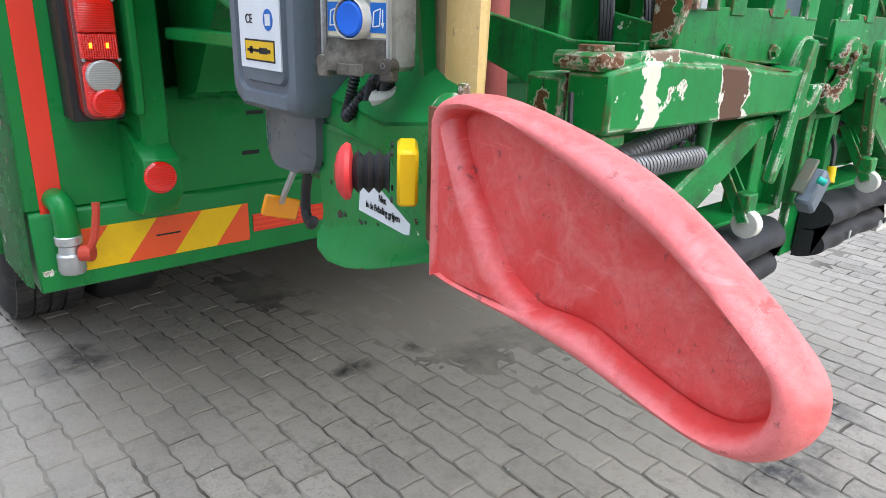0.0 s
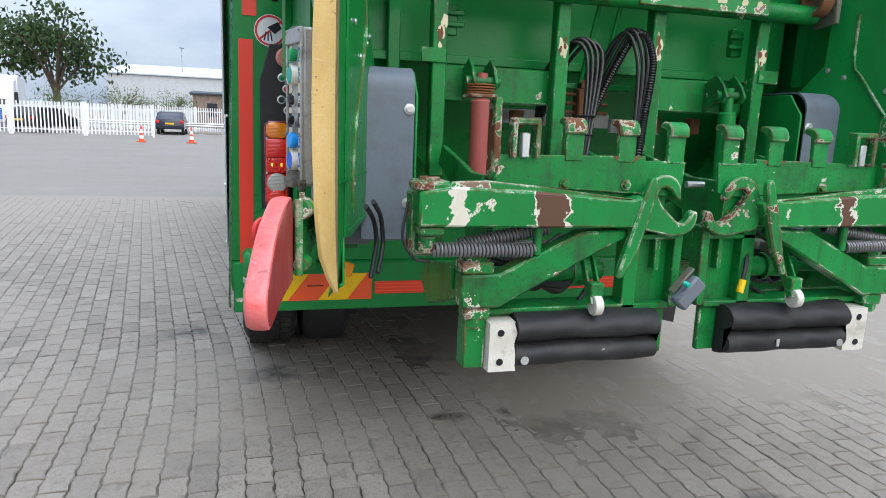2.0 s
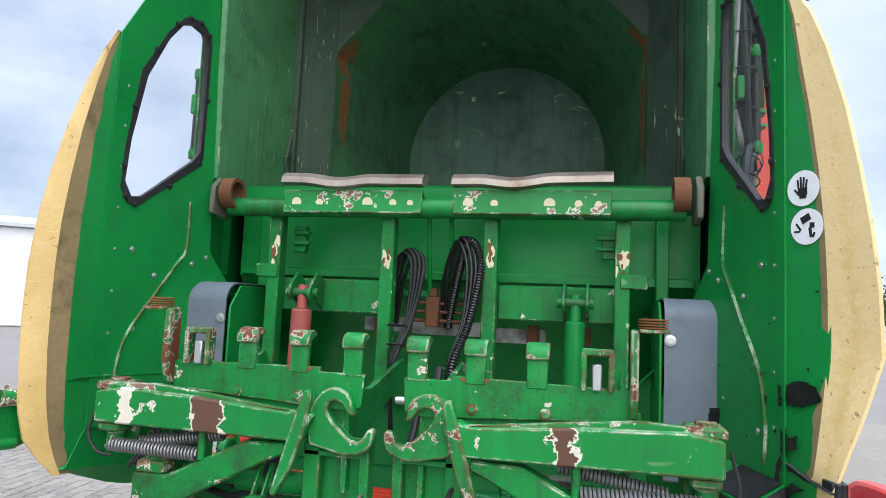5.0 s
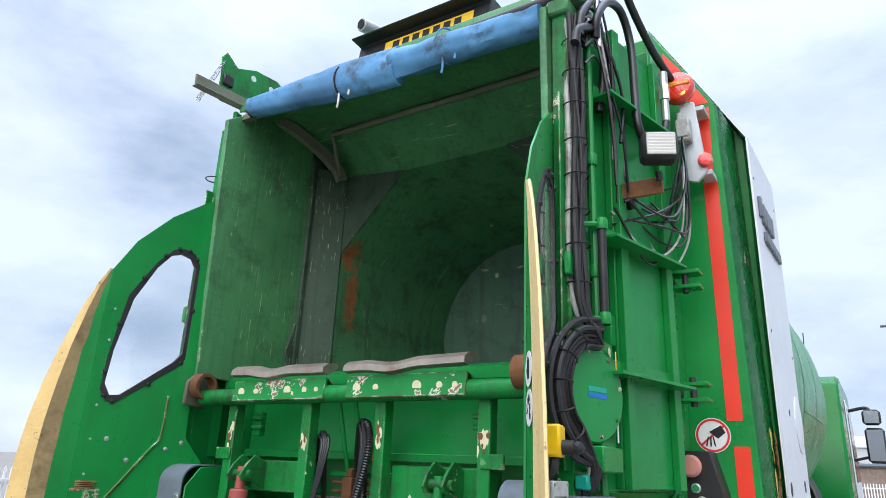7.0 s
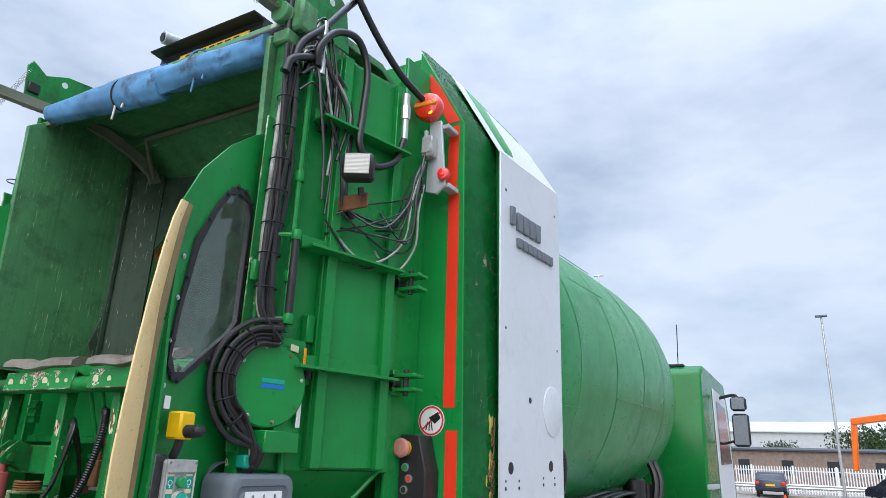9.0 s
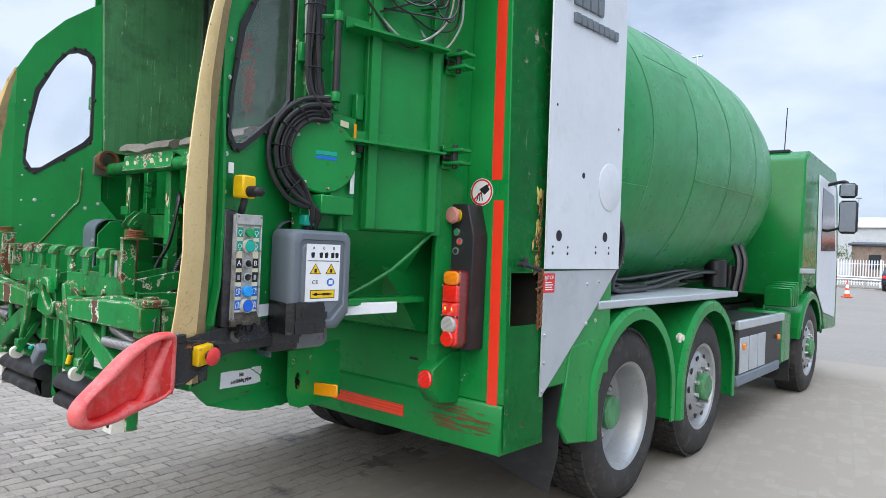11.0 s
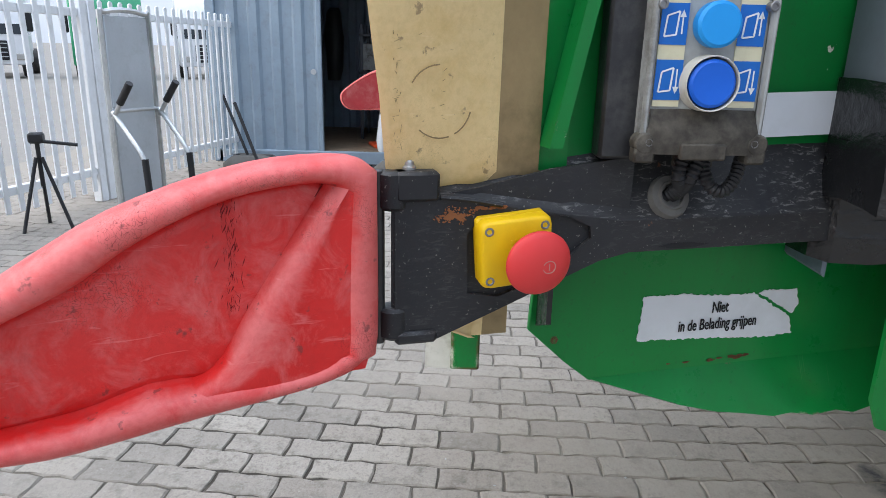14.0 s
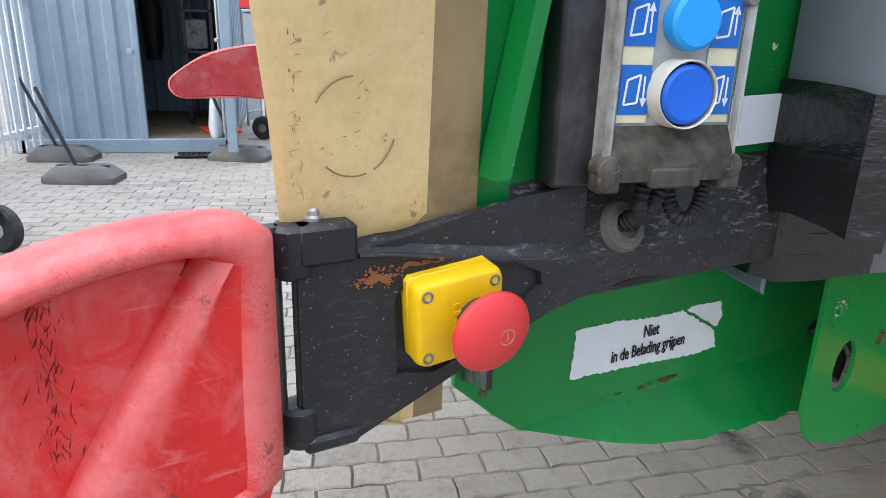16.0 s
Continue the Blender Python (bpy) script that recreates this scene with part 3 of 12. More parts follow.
def tube(bm, pts, r, n=8, per=6, ripple=0.0, pitch=0.01):
    """A hose along a line of points; ripple makes it corrugated."""
    line = smooth_line(pts, per)
    if ripple:
        full = sum((b - a).length for a, b in zip(line, line[1:]))
        k = max(8, int(full / pitch * 2))
        cum, out = [0.0], []
        for a, b in zip(line, line[1:]):
            cum.append(cum[-1] + (b - a).length)
        j = 0
        for i in range(k + 1):
            s = full * i / k
            while j < len(cum) - 2 and cum[j + 1] < s:
                j += 1
            t = (s - cum[j]) / max(1e-9, cum[j + 1] - cum[j])
            out.append(line[j].lerp(line[j + 1], t))
        line = out
    rows, u = [], None
    for i, p in enumerate(line):
        d = (line[min(i + 1, len(line) - 1)] - line[max(i - 1, 0)]).normalized()
        if u is None:
            u = ring_frame(d)[1]
        u = (u - d * u.dot(d)).normalized()
        w = d.cross(u)
        rr = r * (1 + (ripple if i % 2 else -ripple))
        rows.append([bm.verts.new(p + (u * math.cos(2 * math.pi * k / n) + w * math.sin(2 * math.pi * k / n)) * rr) for k in range(n)])
    for a, b in zip(rows, rows[1:]):
        for i in range(n):
            bm.faces.new((a[i], a[(i + 1) % n], b[(i + 1) % n], b[i]))
    bm.faces.new(rows[0]), bm.faces.new(rows[-1][::-1])
    return bm


def coil(bm, p0, p1, radius, wire, turns, n=6):
    """A coil spring between two points."""
    d, u, w = ring_frame(Vector(p1) - Vector(p0))
    p0, h = Vector(p0), (Vector(p1) - Vector(p0)).length
    k = int(turns * 12)
    return tube(bm, [p0 + d * h * i / k + (u * math.cos(i * math.pi / 6) + w * math.sin(i * math.pi / 6)) * radius for i in range(k + 1)], wire, n, 1)


def ribbon(bm, rows, close=False):
    """Faces between rows of 3D points, all of one length; close joins each row's ends."""
    vs = [[bm.verts.new(p) for p in r] for r in rows]
    for a, b in zip(vs, vs[1:]):
        k = len(a)
        for i in range(k if close else k - 1):
            j = (i + 1) % k
            bm.faces.new((a[i], a[j], b[j], b[i]))
    if close:
        bm.faces.new(vs[0]), bm.faces.new(vs[-1][::-1])
    return bm


def bolt_head(bm, p, d, r=0.008, h=0.006):
    lathe(bm, [(r * 1.5, 0), (r * 1.5, h * 0.3), (r, h * 0.3), (r, h), (r * 0.8, h * 1.15), (0, h * 1.15)], p, d, 6)
    return bm


AT = {}


def thing(name, at=(0, 0, 0), label="", category="", group="", kind=""):
    ob = new(name)
    ob.location, ob.empty_display_size = at, 0.2
    AT[ob] = Vector(at)
    return tagged(ob, label, category, group, kind)


def to_mesh(name, bm, mat, at=(0, 0, 0), angle=38):
    bmesh.ops.recalc_face_normals(bm, faces=bm.faces)
    me = bpy.data.meshes.new(name)
    if any(at):
        bmesh.ops.translate(bm, verts=bm.verts, vec=-Vector(at))
    bm.to_mesh(me)
    bm.free()
    me.materials.append(M[mat])
    me.polygons.foreach_set("use_smooth", [True] * len(me.polygons))
    me.set_sharp_from_angle(angle=radians(angle))
    return me


def part(name, bm, mat, parent, label="", angle=38):
    """One mesh, modelled in world coordinates, under a thing or a part."""
    ob = new(name, to_mesh(name, bm, mat, AT[parent], angle))
    ob.parent = parent
    AT[ob] = AT[parent]
    if label:
        ob["label"] = label
    return ob


def pieces(name, bm, mat, parent, label="", angle=38):
    """Like part, but each loose piece becomes a mesh of its own; gives back the first."""
    left, groups = set(bm.verts), []
    for v in list(bm.verts):
        if v in left:
            todo, got = [v], []
            left.discard(v)
            while todo:
                u = todo.pop()
                got.append(u)
                for e in u.link_edges:
                    w = e.other_vert(u)
                    if w in left:
                        left.discard(w)
                        todo.append(w)
            groups.append(got)
    obs = []
    for got in groups:
        one, put = bmesh.new(), {}
        for v in got:
            put[v] = one.verts.new(v.co)
        for f in {f for v in got for f in v.link_faces}:
            one.faces.new([put[v] for v in f.verts])
        obs.append(part(name, one, mat, parent, label, angle))
    bm.free()
    return obs[0]


def solid(name, bm, mat, at=(0, 0, 0), label="", category="", group="", kind="", angle=38):
    """A thing or piece of the setting that is one mesh."""
    ob = new(name, to_mesh(name, bm, mat, at, angle))
    ob.location = at
    AT[ob] = Vector(at)
    return tagged(ob, label, category, group, kind)


def lettering(name, text, size, m, mat, parent, label="", bold=0.0, squeeze=1.0):
    """Words in the built-in font, as a mesh."""
    cu = bpy.data.curves.new(name, "FONT")
    cu.body, cu.size, cu.align_x, cu.align_y, cu.extrude, cu.offset = text, size, "CENTER", "CENTER", 0.0004, bold
    tmp = new(name, cu)
    me = bpy.data.meshes.new_from_object(tmp.evaluated_get(bpy.context.evaluated_depsgraph_get()))
    bpy.data.objects.remove(tmp)
    me.transform(Matrix.Translation(-AT[parent]) @ m @ Matrix.Diagonal((squeeze, 1, 1, 1)))
    me.materials.clear()
    me.materials.append(M[mat])
    ob = new(name, me)
    ob.parent = parent
    AT[ob] = AT[parent]
    if label:
        ob["label"] = label
    return ob

# ---- the refuse truck: rear housing and hopper ----
truck = thing("refuse_truck", (0, 3.0, 0), "green drum-bodied refuse truck with a rear bin lift", "truck")


def out_x(z):
    """Half width of the rear pillar at a height."""
    if z <= 3.05:
        return 1.245 - (z - 0.5) * 0.022
    return 1.189 - (z - 3.05) * 0.56


def lip_y(x):
    """Where the slanting rear side wall runs."""
    return -0.52 + (x - 0.86) * 4.2


lower_beam = part("lower_beam", prism(B(), [(0.252, 0.545), (0.252, 0.755), (0.268, 0.767), (0.42, 0.767), (0.42, 0.545)], "x", -1.232, 1.232, 0.005), "green", truck, "green steel beam across the tail, scraped at the corner")
tail_wall = part("tail_wall", prism(B(), [(0.268, 0.76), (0.268, 1.02), (0.28, 1.06), (0.33, 1.06), (0.33, 0.76)], "x", -0.95, 0.95, 0.003), "green", truck, "green tail wall above the beam")
bm = B()
for s, x, z in ((-1, -0.62, 0.86), (-1, -0.60, 0.98), (1, 0.70, 0.90)):
    box(bm, x - 0.028, x + 0.028, 0.2665, 0.2675, z - 0.006, z + 0.006, 0)
pieces("slot_hole", bm, "ink", tail_wall)
# the scraped and rusted corner of the beam
rng = random.Random(61)
bm = B()
for k in range(40):
    x, z, w, h = rng.uniform(0.86, 1.15), 0.66 + rng.gauss(0, 0.030), rng.uniform(0.03, 0.10), rng.uniform(0.0012, 0.0045)
    pts = [(x + math.cos(a) * w * rng.uniform(0.75, 1.0), 0.2514 - 0.00006 * k, z + math.sin(a) * h * rng.uniform(0.5, 1.3) - (x - 1.06) * 0.12) for a in [i * math.pi / 6 for i in range(12)]]
    slab(bm, pts, (0, 0.0006, 0))
pieces("rust_scrape", bm, "rust", lower_beam, "rusty scrape")
belly = part("hopper_belly", prism(B(), [(0.27, 1.03), (0.14, 1.06), (0.02, 1.22), (-0.16, 1.42), (-0.34, 1.535), (-0.36, 1.56), (-0.36, 1.80), (-0.42, 1.84), (-0.42, 1.88), (-0.36, 1.90), (0.32, 1.86)], "x", -0.82, 0.82), "green", truck)
bm = B()
for x in (-0.70, 0.70):
    prism(bm, [(x - 0.02, -0.36), (x + 0.02, -0.36), (x + 0.02, -0.41), (x - 0.02, -0.41)], "z", 1.22, 1.80, 0.004)
for z in (1.56,):
    box(bm, -0.80, 0.80, -0.385, -0.355, z, z + 0.03)
pieces("stiffener", bm, "green", belly)

for s in (-1, 1):
    tag = "left" if s < 0 else "right"
    # rear pillar with its sloping shoulder
    zs = (0.767, 1.5, 2.4, 3.05, 3.28, 3.50)
    bm = B()
    prism(bm, [(s * 0.93, zs[0])] + [(s * out_x(z), z) for z in zs] + [(s * 0.93, 3.50)], "y", 0.26, 0.30, 0.004)
    pillar = part("rear_pillar", bm, "green", truck, "green rear pillar with red reflective tape")
    # side skin from the pillar forward
    bm = B()
    rows = []
    for y, grow in ((0.264, 0.0), (0.30, 0.012), (0.55, 0.022)):
        rows.append([(s * (out_x(z) + grow), y, z) for z in (0.56, 0.76, 1.0, 1.4, 2.0, 2.6, 3.05, 3.3, 3.52)])
    if s < 0:
        ribbon(bm, rows)
    else:
        # the torn opening low down in the right skin leaves a hole
        hole_a, hole_b = 1.112, 1.345
        for za in ((0.56, 0.76, hole_a), (hole_b, 1.7, 2.2, 2.7, 3.05, 3.3, 3.52)):
            ribbon(bm, [[(s * (out_x(z) + g), y, z) for z in za] for y, g in ((0.264, 0.0), (0.30, 0.012), (0.55, 0.022))])
        ribbon(bm, [[(s * (out_x(z) + g), y, z) for z in (hole_a, hole_b)] for y, g in ((0.264, 0.0), (0.280, 0.005))])
        ribbon(bm, [[(s * (out_x(z) + g), y, z) for z in (hole_a, hole_b)] for y, g in ((0.485, 0.0185), (0.55, 0.022))])
    bmesh.ops.solidify(bm, geom=bm.faces, thickness=0.004)
    skin = part("side_skin", bm, "green_skin", truck, "green side skin, scratched and torn open low down" if s > 0 else "green side skin")
    if s > 0:
        # added dark boxes behind the hole, their colour standing in for its shade
        bm = B()
        box(bm, 1.00, 1.06, 0.31, 0.55, 1.02, 1.40)
        box(bm, 1.00, 1.240, 0.535, 0.553, 1.00, 1.41)
        box(bm, 1.00, 1.225, 0.31, 0.535, 1.395, 1.41)
        pieces("torn_pocket", bm, "shadedark", skin, "dark liner put in for the shade inside the torn skin")
        bm = B()
        random.seed(5)
        for k in range(9):
            z = 1.09 + 0.03 * k
            tube(bm, [(1.243, 0.485 + random.uniform(-0.01, 0.01), z), (1.262, 0.50, z + 0.015), (1.258, 0.505, z + 0.035)], 0.006, 5, 3)
        for k in range(26):
            z = 1.36 + k * 0.013
            tube(bm, [(1.245, 0.50, z), (1.252 + random.uniform(0, 0.006), 0.475 - random.uniform(0, 0.05), z + random.uniform(-0.03, 0.03)), (1.25, 0.497, z + random.uniform(0, 0.05))], 0.0022, 4, 3)
        part("torn_edge", bm, "rust", skin, "rusted torn edge with lifted paint")
        bm = B()
        for k in range(26):
            y, z, r = 0.492 - abs(random.gauss(0, 0.022)), random.uniform(1.36, 1.74), random.uniform(0.006, 0.018)
            x = out_x(z) + 0.0205
            slab(bm, [(x, y + math.cos(a) * r * random.uniform(0.3, 0.9), z + math.sin(a) * r * random.uniform(0.7, 2.2)) for a in [i * math.pi / 4 for i in range(8)]], (0.0012, 0, 0))
        pieces("peeling_flake", bm, "peel", skin, "yellowed peeling paint flake")
        bm = B()
        for k in range(8):
            z, r = 1.10 + 0.034 * k, random.uniform(0.012, 0.022)
            slab(bm, [(1.2525, 0.490 + math.cos(a) * r * random.uniform(0.4, 1.0), z + math.sin(a) * r * random.uniform(0.8, 1.6)) for a in [i * math.pi / 4 for i in range(8)]], (0.002, 0, 0))
        pieces("rusted_rim", bm, "rust", skin, "rust round the torn hole")
        bm = B()
        cyl(bm, (1.25, 0.31, 1.385), (1.285, 0.31, 1.385), 0.012, 10)
        tube(bm, [(1.275, 0.31, 1.385), (1.285, 0.36, 1.375), (1.30, 0.42, 1.36)], 0.009, 8, 3)
        cyl(bm, (1.25, 0.35, 1.40), (1.27, 0.35, 1.40), 0.015, 10)
        part("catch", bm, "blackp", skin)
    # tape down the pillar: two lengths with a gap for the sign, and one up the shoulder
    for za, zb in ((0.755, 1.662), (1.752, 2.70), (2.72, 3.04)):
        bm = B()
        w = 0.055
        plate(bm, [(s * (out_x(za) - 0.035 - w), 0.2585, za), (s * (out_x(za) - 0.035), 0.2585, za), (s * (out_x(zb) - 0.022), 0.2585, zb), (s * (out_x(zb) - 0.022 - w), 0.2585, zb)], 0.0015)
        part("reflective_tape", bm, "redrefl", pillar, "red reflective tape")
    bm = B()
    plate(bm, [(s * 1.105, 0.2585, 3.06), (s * 1.168, 0.2585, 3.06), (s * 1.055, 0.2585, 3.27), (s * 0.995, 0.2585, 3.36), (s * 0.975, 0.2585, 3.31)], 0.0015)
    part("reflective_tape", bm, "redrefl", pillar, "red reflective tape")
    # round no-reaching sign
    sx, sz = s * 1.075, 1.70
    lathe_d = (0, -1, 0)
    sign = part("warning_sign", lathe(B(), [(0.062, 0), (0.062, 0.002), (0, 0.002)], (sx, 0.2585, sz), lathe_d, 32), "white", pillar, "round white sign with red ring and crossed-out hand")
    part("ring", lathe(B(), [(0.051, 0), (0.051, 0.001), (0.059, 0.001), (0.059, 0)], (sx, 0.2562, sz), lathe_d, 32), "redink", sign)
    part("bar", obox(B(), (sx, 0.2555, sz), (0.104, 0.001, 0.008), 0, 0, -40, 0), "redink", sign)
    bm = B()
    plate(bm, [(sx - 0.012, 0.2554, sz + 0.012), (sx + 0.03, 0.2554, sz + 0.035), (sx + 0.045, 0.2554, sz + 0.01), (sx + 0.018, 0.2554, sz - 0.012), (sx + 0.005, 0.2554, sz - 0.002)], 0.0006)
    for k in range(3):
        obox(bm, (sx - 0.02 + k * 0.012, 0.2552, sz - 0.022), (0.005, 0.0006, 0.035), 0, 0, 14 - 12 * k, 0)
    part("pictogram", bm, "ink", sign)
    # hollow channel that carries the lamps
    bm = B()
    prism(bm, [(s * 0.90, 0.26), (s * 0.905, 0.12), (s * 0.975, 0.115), (s * 0.985, 0.26)], "z", 0.76, 3.30, 0.006)
    prism(bm, [(s * 0.94, 0.26), (s * 0.975, 0.06), (s * 0.995, 0.06), (s * 0.995, 0.26)], "z", 1.02, 3.34, 0.005)
    channel = part("lamp_channel", bm, "green", truck)
    bm = B()
    prism(bm, [(0.26, 0.74), (0.26, 0.98), (0.20, 0.98), (0.065, 0.91), (0.060, 0.82), (0.12, 0.755)], "x", s * 0.905, s * 0.995, 0.004)
    part("reflector_bracket", bm, "green", channel)
    part("round_reflector", lathe(B(), [(0.040, 0), (0.040, 0.006), (0.034, 0.011), (0, 0.012)], (s * 0.962, 0.055, 0.866), (0, -1, 0.1), 28), "lampred", channel, "round red reflector")
    # slanting rear side wall with its raised panel, angle irons and rear post
    def wall(x, off=0.0):
        return (s * (x + off * 0.972), lip_y(x) - off * 0.23)
    bm = B()
    prism(bm, [wall(0.845), wall(1.0), wall(1.0, -0.02), wall(0.845, -0.02)], "z", 1.492, 3.15, 0.003)
    side_wall = part("rear_side_wall", bm, "green", truck)
    bm = B()
    prism(bm, [wall(0.905, 0.0), wall(0.905, 0.03), wall(0.985, 0.03), wall(0.985, 0.0)], "z", 1.505, 3.12, 0.004)
    panel_ob = part("raised_panel", bm, "green", side_wall)
    bm = B()
    for x in (0.911, 0.979):
        prism(bm, [wall(x - 0.005, 0.03), wall(x - 0.005, 0.055), wall(x + 0.005, 0.055), wall(x + 0.005, 0.03)], "z", 1.505, 3.12, 0.002)
    pieces("panel_rib", bm, "green", panel_ob)
    bm = B()
    plate(bm, [(*wall(0.86, 0.0), 1.50), (*wall(0.985, 0.0), 1.50), (*wall(0.985, -0.34), 1.16), (*wall(0.86, -0.34), 1.16)], 0.006)
    tube(bm, [(*wall(0.99, 0.01), 1.51), (*wall(0.95, -0.04), 1.34), (*wall(0.905, -0.08), 1.225)], 0.008, 6, 2)
    box(bm, s * 0.82, s * 0.90, -0.42, 0.10, 1.195, 1.225, 0.004)
    part("underside_fold", bm, "green", side_wall)
    for z in (1.83, 2.26, 2.78):
        bm = B()
        prism(bm, [wall(0.88, 0.03), wall(0.88, 0.11), wall(0.985, 0.11), wall(0.985, 0.03)], "z", z, z + 0.010, 0.001)
        prism(bm, [wall(0.88, 0.03), wall(0.88, 0.04), wall(0.985, 0.04), wall(0.985, 0.03)], "z", z + 0.010, z + 0.055, 0.001)
        part("angle_iron", bm, "green", side_wall)
    for z in (1.80, 2.21):
        bm = B()
        for dz in (0.0, 0.055):
            box(bm, s * 0.985, s * 1.115, 0.05, 0.12, z + dz, z + dz + 0.013, 0.002)
        box(bm, s * 0.975, s * 1.015, 0.05, 0.12, z - 0.015, z + 0.085, 0.003)
        clip = part("hinge_clip", bm, "green", channel)
        bm = B()
        cyl(bm, (s * 1.0, 0.05, z + 0.032), (s * 1.0, 0.10, z + 0.032), 0.022, 12)
        cyl(bm, (s * 1.06, 0.075, z - 0.016), (s * 1.06, 0.075, z + 0.086), 0.012, 8)
        pieces("clip_bolt", bm, "blackp", clip)
    bm = B()
    box(bm, s * 0.832, s * 0.885, -0.60, -0.545, 0.98 if s < 0 else 1.25, 3.05, 0.004)
    box(bm, s * 0.868, s * 0.874, -0.64, -0.50, 1.55, 2.72, 0.002)
    post = part("rear_post", bm, "green_lift", truck, "green rear corner post with worn edges")
    # hopper side wall inside
    bm = B()
    prism(bm, [(-0.635, 3.07), (-0.59, 1.88), (0.32, 1.84), (0.32, 3.20), (-0.40, 3.24)], "x", s * 0.80, s * 0.825, 0.003)
    inner = part("hopper_side", bm, "green_dark", truck, "scuffed green hopper side")
    bm = B()
    prism(bm, [(-0.075, 3.19), (-0.03, 2.35), (-0.12, 2.05), (-0.05, 1.90), (0.10, 1.90), (0.10, 3.19)], "x", s * 0.785, s * 0.80, 0.003)
    prism(bm, [(s * 0.80, -0.055), (s * 0.675, 0.085), (s * 0.685, 0.098), (s * 0.81, -0.04)], "z", 1.84, 3.06, 0.002)
    box(bm, s * 0.775, s * 0.80, -0.07, -0.045, 1.90, 3.10, 0.004)
    pieces("wear_strip", bm, "throatgrime", inner)
    # outer cover of the front half: bare panels at the sides
    bm = B()
    prism(bm, [(0.500, 1.365), (1.27, 1.375), (1.255, 3.035), (0.478, 2.975)], "x", s * 1.266, s * 1.274, 0.002)
    panel = part("side_panel", bm, "panel", truck, "silver painted side panel with raised lettering and holes" if s > 0 else "pale side panel")
    bm = B()
    slab(bm, [(s * 1.27, 0.478, 2.98), (s * 1.27, 1.255, 3.04), (s * 1.09, 1.26, 3.34), (s * 1.00, 0.46, 3.46)], (-s * 0.005, 0, -0.003), 0.001)
    part("panel_shoulder", bm, "panel", panel)
    bm = B()
    prism(bm, [(0.506, 1.355), (1.265, 1.365), (1.03, 1.165), (0.525, 0.775), (0.508, 0.775)], "x", s * 1.262, s * 1.268, 0.001)
    low = part("lower_panel", bm, "alu", truck, "bare aluminium lower panel")
    bm = B()
    for y, z in ((0.93, 1.29), (1.06, 1.30), (0.93, 1.09), (1.03, 1.10), (0.52, 1.32), (0.53, 1.06), (0.535, 0.93), (0.53, 0.80)):
        bolt_head(bm, (s * 1.268, y, z), (s, 0, 0), 0.008, 0.006)
    pieces("panel_bolt", bm, "steel", low)
    bm = B()
    box(bm, s * 1.274, s * 1.277, 0.500, 1.265, 1.367, 1.385, 0)
    part("bottom_rail", bm, "panel", panel)
    bm = B()
    for y, z, r in ((0.612, 1.523, 0.026), (1.09, 1.535, 0.026), (0.83, 1.83, 0.015), (0.56, 1.44, 0.008), (0.70, 1.44, 0.008), (0.99, 1.45, 0.008), (1.14, 1.45, 0.008), (0.56, 1.47, 0.006), (0.70, 1.47, 0.006), (0.99, 1.48, 0.006), (1.14, 1.48, 0.006), (0.55, 2.13, 0.007), (1.2, 2.12, 0.007), (0.54, 2.80, 0.008), (1.19, 2.88, 0.008)):
        lathe(bm, [(0, 0.0), (r, 0.0), (r, 0.0015), (0, 0.0015)], (s * 1.274, y, z), (s, 0, 0), 16)
    pieces("drain_hole", bm, "ink", panel, "dark round holes")
    part("inspection_cover", lathe(B(), [(0.125, 0), (0.125, 0.004), (0.118, 0.006), (0, 0.006)], (s * 1.274, 1.12, 1.80), (s, 0, 0), 36), "panel", panel)
    if s > 0:
        # raised lettering becomes plain raised bars
        for k, (ya, yb, za, zb) in enumerate(((0.585, 0.63, 2.64, 2.74), (0.66, 0.72, 2.63, 2.73), (0.735, 0.80, 2.635, 2.735), (0.815, 0.88, 2.64, 2.74), (0.895, 0.955, 2.645, 2.745),
                                              (0.665, 0.72, 2.545, 2.60), (0.73, 0.78, 2.548, 2.603), (0.79, 0.84, 2.551, 2.606), (0.85, 0.90, 2.554, 2.609), (0.91, 0.96, 2.557, 2.612), (0.97, 1.02, 2.56, 2.615), (1.03, 1.08, 2.563, 2.618), (1.09, 1.13, 2.566, 2.62))):
            part("raised_mark", prism(B(), [(ya, za), (yb, za + 0.004), (yb, zb), (ya, zb - 0.006)], "x", 1.274, 1.288, 0.003), "boxgrey", panel)
        lab = part("red_notice", box(B(), 1.268, 1.2695, 0.50, 0.60, 1.255, 1.345, 0), "redink", low, "red notice with small white lines")
        lettering("notice_words", "LET OP", 0.024, Matrix.Translation((1.270, 0.55, 1.325)) @ pose(0, 0, 0, 90, 0, 90), "white", lab)
        bm = B()
        for k in range(4):
            box(bm, 1.2695, 1.270, 0.515, 0.585 - 0.01 * (k % 2), 1.267 + k * 0.011, 1.272 + k * 0.011, 0)
        pieces("notice_line", bm, "white", lab)

# hopper back, roof and the drum opening
MOUTH = Vector((-0.02, 0.0, 2.28))
RIM = [(0.68, 1.80), (0.68, 2.60), (0.29, 3.0), (-0.29, 3.0), (-0.68, 2.60), (-0.68, 1.80)]
FRAME = [(0.81, 1.80), (0.81, 3.06), (-0.81, 3.06), (-0.81, 1.80)]


